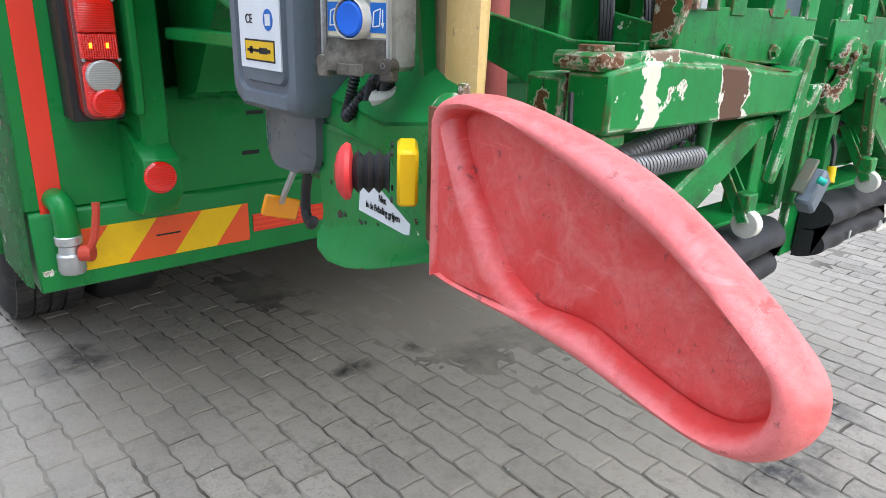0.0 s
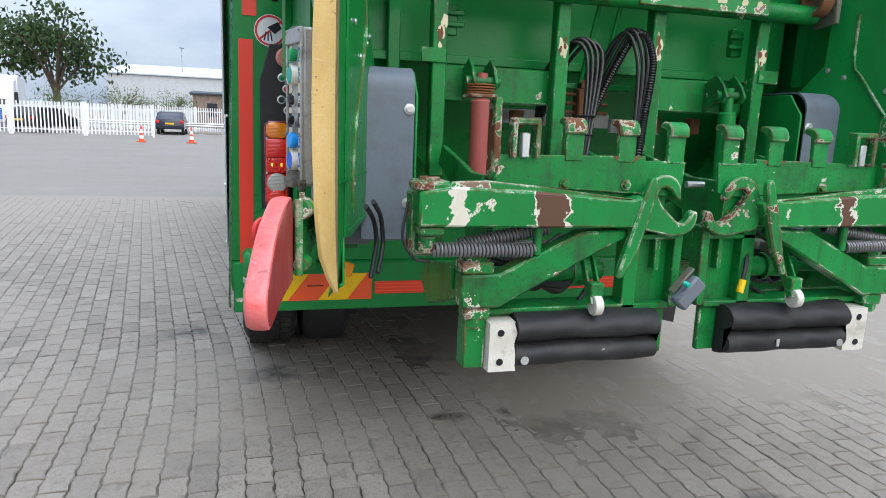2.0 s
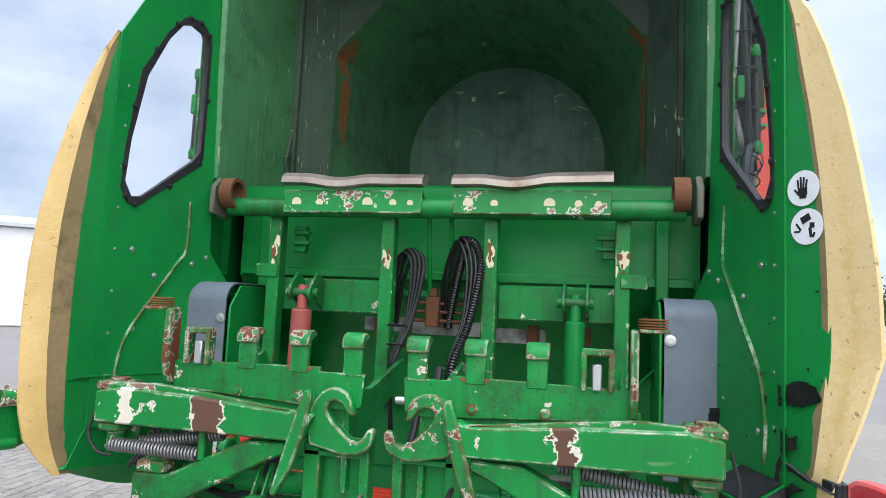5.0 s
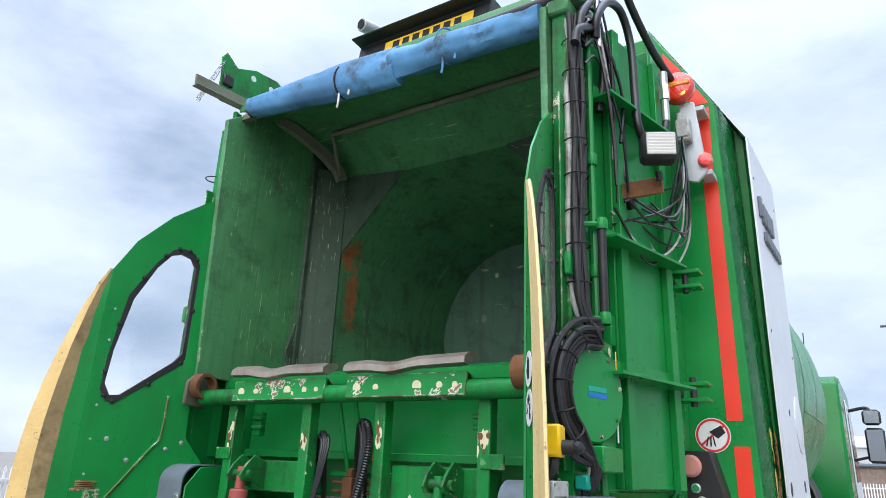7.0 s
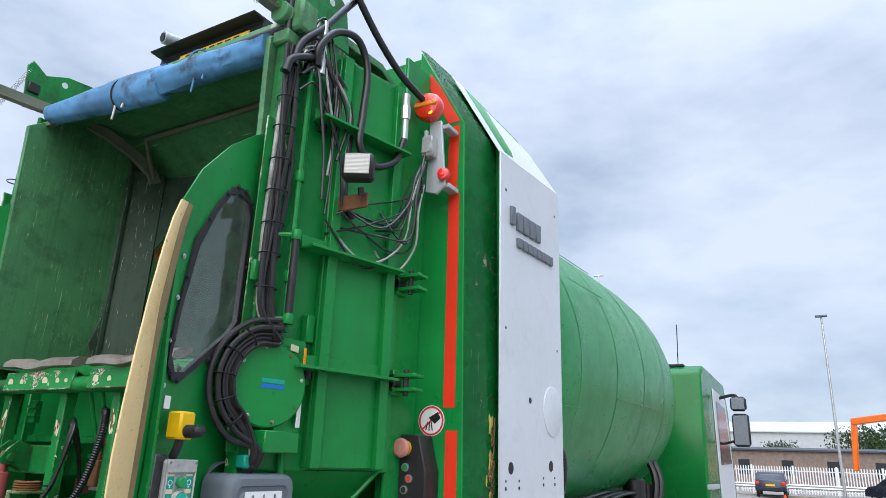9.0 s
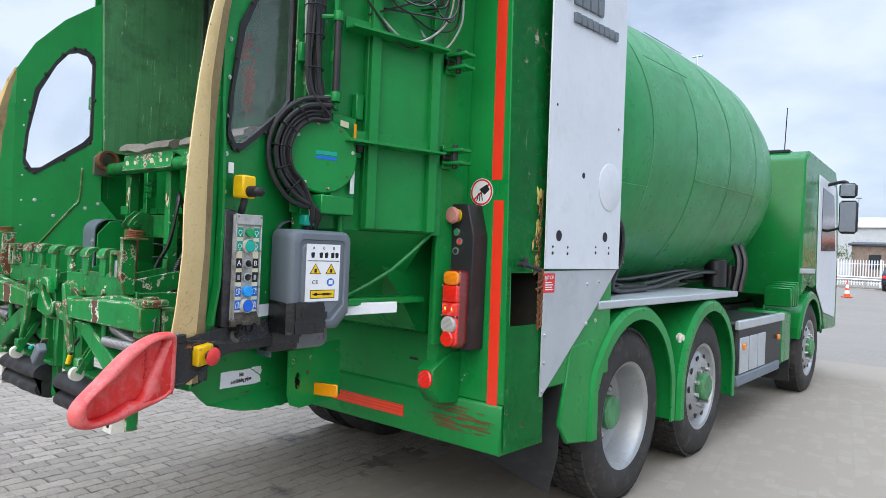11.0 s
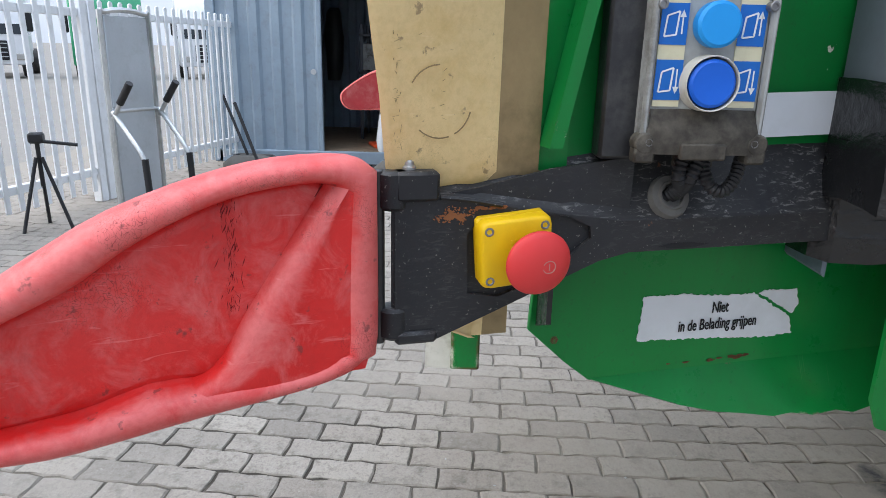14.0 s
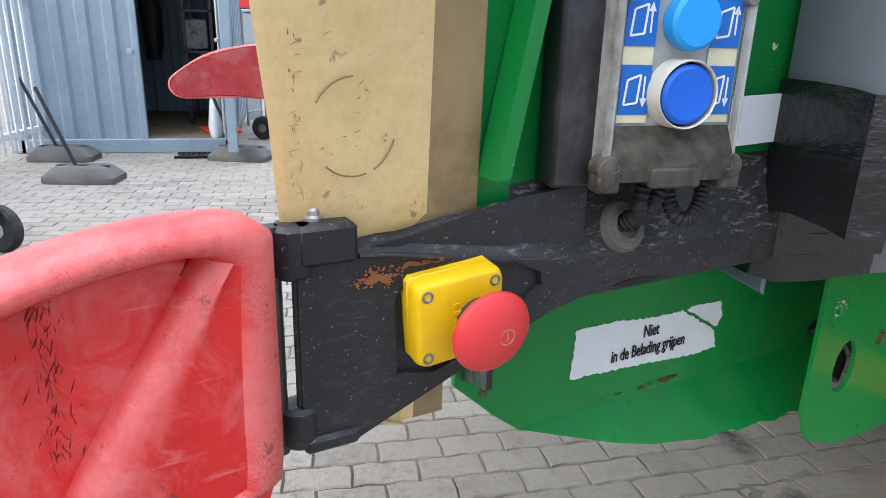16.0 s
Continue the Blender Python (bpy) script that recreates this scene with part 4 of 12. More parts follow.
def reach(poly, a):
    """How far from the mouth's middle a closed outline lies in the direction a."""
    dx, dz, best = math.cos(a), math.sin(a), 9.0
    for (x0, z0), (x1, z1) in zip(poly, poly[1:] + poly[:1]):
        ex, ez, px, pz = x1 - x0, z1 - z0, x0 - MOUTH.x, z0 - MOUTH.z
        det = dx * ez - dz * ex
        if abs(det) > 1e-9:
            r, f = (px * ez - pz * ex) / det, (px * dz - pz * dx) / det
            if r > 0 and -1e-6 <= f <= 1 + 1e-6:
                best = min(best, r)
    return best


turns = sorted([k * math.pi / 36 for k in range(-36, 36)] + [math.atan2(z - MOUTH.z, x - MOUTH.x) for x, z in RIM + FRAME])
ring_at = lambda y, far: [(MOUTH.x + far(a) * math.cos(a), y, MOUTH.z + far(a) * math.sin(a)) for a in turns + turns[:1]]
bm = B()
ribbon(bm, [ring_at(0.112, lambda a: reach(FRAME, a)), ring_at(0.10, lambda a: reach(FRAME, a)), ring_at(0.10, lambda a: reach(RIM, a))])
hopper_back = part("hopper_back", bm, "green_dark", truck, "scraped dark green hopper back plate", 25)
bm = B()
ribbon(bm, [ring_at(0.10 + 0.84 * u, lambda a: reach(RIM, a) * (1 - u) + 0.54 * u) for u in (0.0, 0.25, 0.5, 0.75, 1.0)])
part("loading_throat", bm, "throatgreen", hopper_back, "dark green throat between hopper and drum", 30)
bm = B()
for sx in (-1, 1):
    plate(bm, [(sx * 0.80, 0.094, 2.49), (sx * 0.68, 0.094, 2.60), (sx * 0.29, 0.094, 3.0), (sx * 0.80, 0.094, 3.05)][::sx], 0.004)
pieces("gusset", bm, "throatgrime", hopper_back)
part("drum_mouth_plate", lathe(B(), [(0.545, 0), (0.545, 0.006), (0.53, 0.010), (0, 0.010)], (MOUTH.x, 0.945, MOUTH.z), (0, -1, 0), 56), "mouth", hopper_back, "round scratched wear plate")
bm = B()
rng = random.Random(11)
for sx, z, n_, depth, wide, high in ((-1, 2.62, 260, 0.05, 0.030, 0.045), (-1, 2.38, 420, 0.10, 0.022, 0.085), (1, 2.62, 120, 0.05, 0.018, 0.06), (1, 2.32, 300, 0.09, 0.020, 0.10)):
    for k in range(n_):
        u, zz = max(0.004, rng.gauss(depth, wide)), z + rng.gauss(0, high)
        a = math.atan2(zz - MOUTH.z, sx * 0.68 - MOUTH.x)
        r, stretch = rng.uniform(0.0015, 0.008), rng.uniform(0.8, 2.6)
        spot = []
        for t in range(7):
            w = u + math.cos(t * 0.898) * r * rng.uniform(0.5, 1.1) / 0.84
            c = a + math.sin(t * 0.898) * r * rng.uniform(0.5, 1.1) * stretch / 0.68
            far = reach(RIM, c) * (1 - w) + 0.54 * w - 0.002
            spot.append((MOUTH.x + far * math.cos(c), 0.10 + 0.84 * w, MOUTH.z + far * math.sin(c)))
        slab(bm, spot, (sx * 0.0006, 0, 0))
tagged(part("rust_patch", bm, "rustbright", hopper_back, "rust streaks where paint is gone"), kind="stuff")
bm = B()
prism(bm, [(-0.56, 3.15), (-0.30, 3.29), (0.08, 3.32), (0.34, 3.21), (0.34, 3.25), (0.08, 3.36), (-0.30, 3.33), (-0.56, 3.20)], "x", -0.83, 0.83, 0.003)
prism(bm, [(-0.54, 3.13), (-0.30, 3.235), (-0.09, 3.225), (0.10, 3.04), (0.13, 3.05), (-0.07, 3.27), (-0.32, 3.28), (-0.54, 3.15)], "x", -0.81, 0.81, 0.003)
roof = part("hopper_roof", bm, "green_dark", truck, "dented dark green hopper roof")
bm = B()
cyl(bm, (-0.63, -0.11, 3.19), (0.80, -0.11, 3.19), 0.016, 12)
prism(bm, [(-0.56, 3.13), (-0.56, 3.10), (-0.53, 3.10), (-0.53, 3.13)], "x", -0.80, 0.80, 0.002)
pieces("roof_rib", bm, "hoppergrime", roof)
for s in (-1, 1):
    bm = B()
    pts = [(s * 0.84, -0.81, 3.20), (s * 0.83, -0.36, 3.225), (s * 0.76, -0.26, 3.19), (s * 0.68, -0.12, 3.10), (s * 0.635, -0.03, 3.02), (s * 0.625, -0.01, 2.97)]
    for a, b in zip(pts, pts[1:]):
        d = Vector(b) - Vector(a)
        m = Matrix.Translation((Vector(a) + Vector(b)) / 2) @ d.to_track_quat("Y", "Z").to_matrix().to_4x4()
        box(bm, -0.006, 0.006, -d.length / 2 - 0.006, d.length / 2 + 0.006, -0.028, 0.028, 0.002, m)
        box(bm, -0.022, 0.022, -d.length / 2 - 0.006, d.length / 2 + 0.006, -0.031, -0.025, 0.002, m)
    cyl(bm, (s * 0.63, -0.11, 3.19), (s * 0.63, -0.02, 2.98), 0.012, 8)
    part("cover_arm", bm, "hoppergrime", roof, "bent bracket arm below the hopper roof")
    bm = B()
    prism(bm, [(-0.66, 3.18), (-0.68, 3.41), (-0.655, 3.45), (-0.58, 3.40), (-0.47, 3.45), (-0.32, 3.465), (-0.26, 3.43), (-0.22, 3.22)], "x", s * 0.862, s * 0.87, 0.002)
    ear = part("roof_ear", bm, "green_lift", roof)
    bm = B()
    for y in (-0.48, -0.36):
        lathe(bm, [(0, 0), (0.017, 0), (0.017, 0.0105), (0, 0.0105)], (s * 0.8612, y, 3.395), (s, 0, 0), 14)
    pieces("ear_hole", bm, "panel", ear)
    bm = B()
    coil(bm, (s * 0.87, -0.655, 3.40), (s * 0.87, -0.77, 3.12), 0.010, 0.0016, 24)
    pieces("tension_spring", bm, "steel", ear)
    bm = B()
    box(bm, s * 0.85, s * 0.89, -0.66, -0.60, 3.27, 3.33, 0.006)
    cyl(bm, (s * 0.84, -0.60, 3.22), (s * 0.89, -0.60, 3.22), 0.02, 12)
    part("ear_stop", bm, "blackp", ear)

# rolled tarpaulin on its bar along the roof lip
rng = random.Random(3)


def tarp_roll(x0, x1, h0, h1, deep, z0, z1, phase):
    """A flattened roll of sheeting with long creases and a few sharp dents."""
    bm, rows, n = B(), [], 64
    dents = [(rng.uniform(x0, x1), rng.uniform(0, 6.28), rng.uniform(0.02, 0.05), rng.uniform(0.10, 0.22)) for k in range(16)]
    for i in range(n + 1):
        t = i / n
        x, h = x0 + (x1 - x0) * t, h0 + (h1 - h0) * min(1.0, t * 1.5)
        row = []
        for a in [k * math.pi / 14 for k in range(28)]:
            f = 1 + 0.04 * math.sin(4 * a + phase + x * 3) + 0.025 * math.sin(9 * a - x * 5)
            for dx, da, w, deepness in dents:
                f -= deepness * math.exp(-((x - dx) / w) ** 2 - (((a - da + 3.14) % 6.28 - 3.14) / 0.35) ** 2)
            row.append((x, -0.595 + math.cos(a) * deep * f, z0 + (z1 - z0) * t + math.sin(a) * h * f))
        rows.append(row)
    return ribbon(bm, rows, True)


tarp = part("rolled_tarpaulin", tarp_roll(-0.68, 0.17, 0.045, 0.085, 0.050, 3.115, 3.07, 0.0), "tarp", roof, "rolled blue tarpaulin, faded, dirty and creased, tied with cord", 60)
part("loose_end", tarp_roll(0.15, 0.80, 0.070, 0.055, 0.058, 3.075, 3.05, 1.7), "tarp", tarp)
for x, dx, mat in ((-0.115, 0.012, "blackp"), (0.40, 0.02, "tarp")):
    bm = B()
    tube(bm, [(x + dx * math.cos(a), -0.595 + 0.055 * math.cos(a), 3.08 + 0.078 * math.sin(a)) for a in [k * math.pi / 6 for k in range(13)]], 0.004, 5, 2)
    cord = part("tie_cord", bm, mat, tarp)
    bm = B()
    tube(bm, [(x, -0.625, 3.01), (x + 0.006, -0.63, 2.97), (x + 0.002, -0.63, 2.94)], 0.005, 5, 2)
    part("cord_tail", bm, "whitep" if x < 0 else "tarp", cord)
    part("cord_tail", tube(B(), [(x + 0.055, -0.625, 3.01), (x + 0.058, -0.63, 2.985)], 0.005, 5, 2), "whitep" if x < 0 else "tarp", cord)
part("roller_bar", cyl(B(), (-0.72, -0.575, 3.115), (0.86, -0.575, 3.125), 0.03, 12), "blackp", roof)
bm = B()
prism(bm, [(-0.36, 3.30), (-0.33, 3.47), (-0.40, 3.475), (-0.40, 3.485), (-0.24, 3.49), (-0.24, 3.345), (-0.33, 3.335)], "x", -0.29, 0.44, 0.004)
board = part("plate_holder", bm, "blackp", roof, "black plate holder on the roof edge")
part("number_plate", prism(B(), [(-0.358, 3.33), (-0.340, 3.435), (-0.343, 3.436), (-0.361, 3.331)], "x", -0.12, 0.36), "plate", board, "yellow plate with dark bars")
bm = B()
for k in range(7):
    x = -0.07 + k * 0.056
    prism(bm, [(-0.360, 3.345), (-0.347, 3.420), (-0.350, 3.421), (-0.363, 3.346)], "x", x, x + 0.034)
pieces("plate_bar", bm, "ink", board)
bm = B()
tube(bm, [(-0.18, -0.30, 3.47), (-0.22, -0.29, 3.56), (-0.27, -0.29, 3.60)], 0.008, 6, 3)
cyl(bm, (-0.26, -0.24, 3.61), (-0.28, -0.35, 3.595), 0.034, 14)
rear_cam = part("reversing_camera", bm, "alu", roof, "small reversing camera on a stalk")
part("camera_lens", lathe(B(), [(0, 0), (0.024, 0), (0.024, 0.004), (0, 0.004)], (-0.2803, -0.3515, 3.595), (-0.18, -0.98, -0.13), 14), "ink", rear_cam)

# housing between hopper and drum
bm = B()
prism(bm, [(s_ * x, z) for s_, x, z in ((1, 1.255, 0.80), (1, 1.255, 3.02), (1, 1.02, 3.44), (-1, 1.02, 3.44), (-1, 1.255, 3.02), (-1, 1.255, 0.80))], "y", 0.56, 1.24, 0.01)
bmesh.ops.delete(bm, geom=[f for f in bm.faces if f.normal.y < -0.9], context="FACES")
for s in (-1, 1):
    prism(bm, [(s * 0.72, 0.82), (s * 1.245, 0.82), (s * 1.245, 3.01), (s * 1.01, 3.42), (s * 0.72, 3.42)], "y", 0.562, 0.57)
part("drum_housing", bm, "green", truck)
bm = B()
prism(bm, [(s_ * x, z) for s_, x, z in ((1, 0.83, 3.20), (1, 0.95, 3.50), (-1, 0.95, 3.50), (-1, 0.83, 3.20))], "y", 0.30, 0.60, 0.01)
prism(bm, [(s_ * x, z) for s_, x, z in ((1, 1.2, 1.42), (1, 1.2, 3.0), (1, 0.85, 3.0), (1, 0.85, 1.42))], "y", 0.33, 0.5, 0.01)
prism(bm, [(s_ * x, z) for s_, x, z in ((1, -1.2, 0.6), (1, -1.2, 3.0), (1, -0.85, 3.0), (1, -0.85, 0.6))], "y", 0.33, 0.5, 0.01)
part("housing_top", bm, "green", truck)

# chevron board, red strips and the drain valve at the tail
bm = B()
box(bm, -1.172, -0.650, 0.248, 0.2515, 0.590, 0.707, 0)
chevron = part("chevron_board", bm, "yellow", lower_beam, "yellow and orange striped marker board")
for pts in (((-1.172, 0.590), (-1.142, 0.590), (-1.052, 0.707), (-1.172, 0.707)), ((-1.012, 0.590), (-0.884, 0.590), (-0.794, 0.707), (-0.922, 0.707)), ((-0.758, 0.590), (-0.650, 0.590), (-0.650, 0.707), (-0.668, 0.707))):
    part("stripe", slab(B(), [(x, 0.2473, z) for x, z in pts], (0, 0.0008, 0)), "orange", chevron)
part("maker_bar", box(B(), -0.93, -0.86, 0.2468, 0.2473, 0.652, 0.657, 0), "ink", chevron)
for xa, xb in ((-0.635, -0.13), (0.10, 0.66)):
    bm = B()
    box(bm, xa, xb, 0.248, 0.2515, 0.612, 0.668, 0)
    strip = part("red_marker_strip", bm, "redrefl", lower_beam, "red reflective strip with fine ribs")
    bm = B()
    for k in range(3):
        box(bm, xa + 0.004, xb - 0.004, 0.2468, 0.248, 0.622 + k * 0.016, 0.627 + k * 0.016, 0)
    pieces("rib", bm, "orange", strip)
bm = B()
lathe(bm, [(0.030, 0), (0.034, 0.01), (0.034, 0.05), (0.029, 0.055), (0.027, 0.075), (0.033, 0.08), (0.033, 0.10), (0.027, 0.105)], (-1.160, 0.200, 0.61), (0, 0, 1), 12)
valve = part("ball_valve", bm, "steel", truck, "steel drain ball valve with a green pipe elbow")
bm = B()
tube(bm, [(-1.160, 0.200, 0.71), (-1.160, 0.200, 0.755), (-1.163, 0.215, 0.79), (-1.17, 0.29, 0.795)], 0.030, 14, 5)
part("pipe_elbow", bm, "green", valve)
bm = B()
tube(bm, [(-1.125, 0.165, 0.67), (-1.11, 0.15, 0.71), (-1.10, 0.145, 0.77), (-1.097, 0.145, 0.80)], 0.010, 8, 4)
cyl(bm, (-1.14, 0.18, 0.665), (-1.115, 0.16, 0.665), 0.022, 10)
part("valve_lever", bm, "redpaint", valve, "red lever")


# ---- rear lamp groups on their black boards ----
def tail_lamps(s):
    bm = B()
    prism(bm, [(s * 1.0, 1.0), (s * 1.115, 1.0), (s * 1.118, 1.50), (s * 1.08, 1.64), (s * 0.99, 1.64)], "y", 0.155, 0.26, 0.004)
    board = part("lamp_board", bm, "blackp", truck, "black board with call buttons and a tail lamp")
    x0, x1 = (s * 1.014, s * 1.096)
    xa, xb = min(x0, x1), max(x0, x1)
    xm, zm = (xa + xb) / 2, 1.18

    def lozenge(z0, z1, w, r):
        """Rounded outline between two heights."""
        pts = []
        for cx, cz, a0 in ((1, 1, 0), (-1, 1, 90), (-1, -1, 180), (1, -1, 270)):
            for k in range(4):
                a = math.radians(a0 + 30 * k)
                pts.append((xm + cx * (w - r) + r * math.cos(a), (z1 - r if cz > 0 else z0 + r) + r * math.sin(a)))
        return pts

    def cushion(z0, z1, w, r, ya, yb):
        """A lens with a rounded outline and a softened front edge."""
        rows = []
        for d, y in ((0.0, ya), (0.0, yb + 0.006), (0.002, yb + 0.002), (0.006, yb)):
            rows.append([(x, y, z) for x, z in lozenge(z0 + d, z1 - d, w - d, max(0.002, r - d))])
        return ribbon(B(), rows, True)
    w = (xb - xa) / 2
    lamp = part("tail_lamp", cushion(1.010, 1.350, w + 0.006, 0.026, 0.155, 0.098), "lampbody", board, "long tail lamp, amber, red, clear and red", 50)
    part("lens", cushion(1.283, 1.343, w, 0.022, 0.118, 0.084), "lampamber", lamp, "amber lens", 50)
    part("lens", cushion(1.210, 1.2815, w, 0.004, 0.118, 0.082), "lampred", lamp, "red lens", 50)
    ribbed = part("lens", cushion(1.150, 1.2085, w, 0.004, 0.118, 0.084), "lampred", lamp, "ribbed red lens", 50)
    bm = B()
    for k in range(15):
        x = xa + 0.005 + (xb - xa - 0.010) * k / 14
        cyl(bm, (x, 0.0835, 1.152), (x, 0.0835, 1.2065), 0.0022, 6)
    pieces("lens_rib", bm, "lampred", ribbed)
    part("lens", cushion(1.018, 1.1485, w, 0.022, 0.118, 0.090), "lampred", lamp, "red lens", 50)
    part("lens", lathe(B(), [(0.038, 0), (0.038, 0.016), (0.034, 0.021), (0, 0.023)], (xm, 0.094, 1.112), (0, -1, 0), 32), "lampclear", lamp, "round clear lens")
    part("lens", lathe(B(), [(0.034, 0), (0.034, 0.020), (0.029, 0.025), (0, 0.026)], (xm, 0.094, 1.052), (0, -1, 0), 32), "lampred", lamp, "round red lens")
    bm = B()
    for dx in (-0.020, 0.016):
        box(bm, xm + dx - 0.003, xm + dx + 0.003, 0.0805, 0.0815, 1.176, 1.188, 0)
    pieces("bulb_glow", bm, "lampspot", ribbed, "lit bulbs")
    bm = B()
    for dx in (-w + 0.002, w - 0.002):
        for z in (1.282, 1.15):
            lathe(bm, [(0.004, 0), (0.004, 0.002), (0, 0.0025)], (xm + dx, 0.083, z), (0, -1, 0), 8)
    pieces("lamp_screw", bm, "steel", lamp)
    bx = s * 1.03
    part("call_button", lathe(B(), [(0.020, 0), (0.020, 0.02), (0.036, 0.026), (0.038, 0.034), (0.030, 0.044), (0, 0.047)], (bx - s * 0.01, 0.155, 1.588), (0, -1, 0), 24), "pink", board, "faded red mushroom button")
    part("button_collar", lathe(B(), [(0.030, 0), (0.030, 0.006), (0.020, 0.008)], (bx - s * 0.01, 0.155, 1.588), (0, -1, 0), 24), "yellow", board)
    for dz, dx, mat in ((0.0, 0.0, "grnbtn"), (0.042, 0.018, "estop"), (0.084, -0.002, "blackp"), (0.125, 0.022, "blackp")):
        if s > 0 and dz > 0.1:
            continue
        p = (bx + dx * (1 if s > 0 else 1) - 0.004, 0.155, 1.515 - dz)
        part("push_button", lathe(B(), [(0.011, 0), (0.011, 0.007), (0, 0.008)], p, (0, -1, 0), 16), mat, board)
        part("button_ring", lathe(B(), [(0.0165, 0), (0.0165, 0.006), (0.0115, 0.007), (0.0115, 0)], p, (0, -1, 0), 20), "steel", board)


tail_lamps(-1)
tail_lamps(1)

# ---- bin lift ----
lift = part("lift_tube", cyl(B(), (-0.75, -0.575, 1.782), (0.75, -0.575, 1.782), 0.032, 20), "green_lift", truck, "green cross tube of the bin lift")
for s in (-1, 1):
    ring = part("end_ring", lathe(B(), [(0.040, 0), (0.052, 0), (0.052, 0.045), (0.040, 0.045), (0.040, 0)], (s * 0.71, -0.60, 1.825), (s, 0, 0), 24), "rust", lift, "rusty ring")
    part("end_bracket", prism(B(), [(-0.65, 1.75), (-0.55, 1.74), (-0.53, 1.86), (-0.61, 1.88), (-0.65, 1.84)], "x", s * 0.77, s * 0.79, 0.004), "grimy", lift, "grimy bearing bracket")

for xa, xb in ((-0.535, -0.055), (0.048, 0.535)):
    bm = B()
    prism(bm, [(-0.612, 1.762), (-0.600, 1.758), (-0.590, 1.835), (-0.602, 1.838)], "x", xa, xb, 0.002)
    prism(bm, [(-0.602, 1.838), (-0.590, 1.835), (-0.50, 1.80), (-0.50, 1.79)], "x", xa, xb, 0.002)
    pad = part("pad_bracket", bm, "green_edge", lift, "pierced green bracket, chipped")
    bm = B()
    for k, (u, r) in enumerate(((0.10, 0.017), (0.27, 0.012), (0.62, 0.018), (0.80, 0.012), (0.92, 0.010))):
        x = xa + (xb - xa) * (u if xa < 0 else u)
        lathe(bm, [(0, 0), (r, 0), (r, 0.002), (0, 0.002)], (x, -0.6075, 1.795), (0, -1, -0.13), 14)
    pieces("bracket_hole", bm, "creamink", pad, "hole showing a pale plate behind")
    bm = B()
    rows = []
    for i in range(25):
        t = i / 24
        x = xa - 0.004 + (xb - xa + 0.008) * t
        dip = -0.012 * max(0.0, math.sin(math.pi * min(1, max(0, (t - 0.15) / 0.5)))) ** 2 + 0.008 * (t if xa > 0 else 1 - t)
        rows.append([(x, -0.628, 1.852 + dip), (x, -0.625, 1.872 + dip), (x, -0.600, 1.889 + dip), (x, -0.56, 1.893 + dip * 1.4), (x, -0.545, 1.888 + dip), (x, -0.55, 1.874 + dip), (x, -0.60, 1.846 + dip)])
    ribbon(bm, rows, True)
    part("clamp_lip", bm, "wear_steel", pad, "worn bare steel clamp lip")

POLES = (-0.586, -0.180, 0.164, 0.572)
for x in POLES:
    bm = B()
    box(bm, x - 0.023, x + 0.023, -0.555, -0.505, 1.20, 1.775, 0.004)
    pole = part("lift_bar", bm, "green_lift", lift, "upright green bar with a worn spot")
    wr = random.Random(int(abs(x) * 1000))
    for mat, n_f, lab in (("creamink", 5, "patch worn to primer"), ("rust", 4, "worn rust spot")):
        bm = B()
        for k in range(n_f):
            r = wr.uniform(0.005, 0.014) * (0.7 if mat == "rust" else 1.0)
            cx, cz = x + wr.gauss(0, 0.006), 1.628 + wr.gauss(0, 0.022)
            lim = lambda v: max(x - 0.021, min(x + 0.021, v))
            slab(bm, [(lim(cx + math.cos(a) * r * wr.uniform(0.5, 1.1)), -0.5553 - (0.0008 if mat == "rust" else 0.0) - 0.0001 * k, cz + math.sin(a) * r * wr.uniform(0.9, 2.4)) for a in [q * math.pi / 5 for q in range(10)]], (0, 0.0006, 0))
        pieces("bare_spot", bm, mat, pole, lab)
for s in (-1, 1):
    part("stop_tab", box(B(), s * 0.565, s * 0.645, -0.562, -0.548, 1.545, 1.59, 0.003), "green_lift", lift)
    bm = B()
    box(bm, s * 0.49, s * 0.55, -0.485, -0.465, 1.70, 1.715)
    box(bm, s * 0.49, s * 0.55, -0.485, -0.465, 1.665, 1.68)
    box(bm, s * 0.51, s * 0.555, -0.47, -0.44, 1.64, 1.735)
    pieces("latch_plate", bm, "green", lift)
    box_x = (s * 0.185, s * 0.57)
    part("cross_beam", box(B(), min(box_x), max(box_x), -0.50, -0.42, 1.435, 1.548, 0.005), "green_lift", lift)
part("cross_beam", box(B(), -0.16, 0.15, -0.42, -0.36, 1.50, 1.52, 0.003), "green", lift)
for x in (-0.047, 0.028):
    part("hanger_rod", cyl(B(), (x, -0.53, 1.77), (x - 0.01, -0.44, 1.52), 0.008, 8), "green", lift)

# valve block and lower white rails seen between the bars
bm = B()
box(bm, -0.065, -0.02, -0.46, -0.41, 1.40, 1.50, 0.004)
for k in range(3):
    cyl(bm, (-0.13, -0.43, 1.42 + 0.03 * k), (0.06, -0.43, 1.42 + 0.03 * k), 0.006, 8)
box(bm, -0.055, -0.03, -0.45, -0.42, 1.50, 1.53, 0.003)
part("valve_block", bm, "rust", lift, "dark grimy valve block")
bm = B()
for xa, xb, z in ((-0.32, -0.15, 1.375), (-0.14, 0.12, 1.37), (0.13, 0.33, 1.355)):
    box(bm, xa, xb, -0.34, -0.32, z, z + 0.05, 0.002)
pieces("pale_rail", bm, "ctrl", lift, "dirty pale rail")
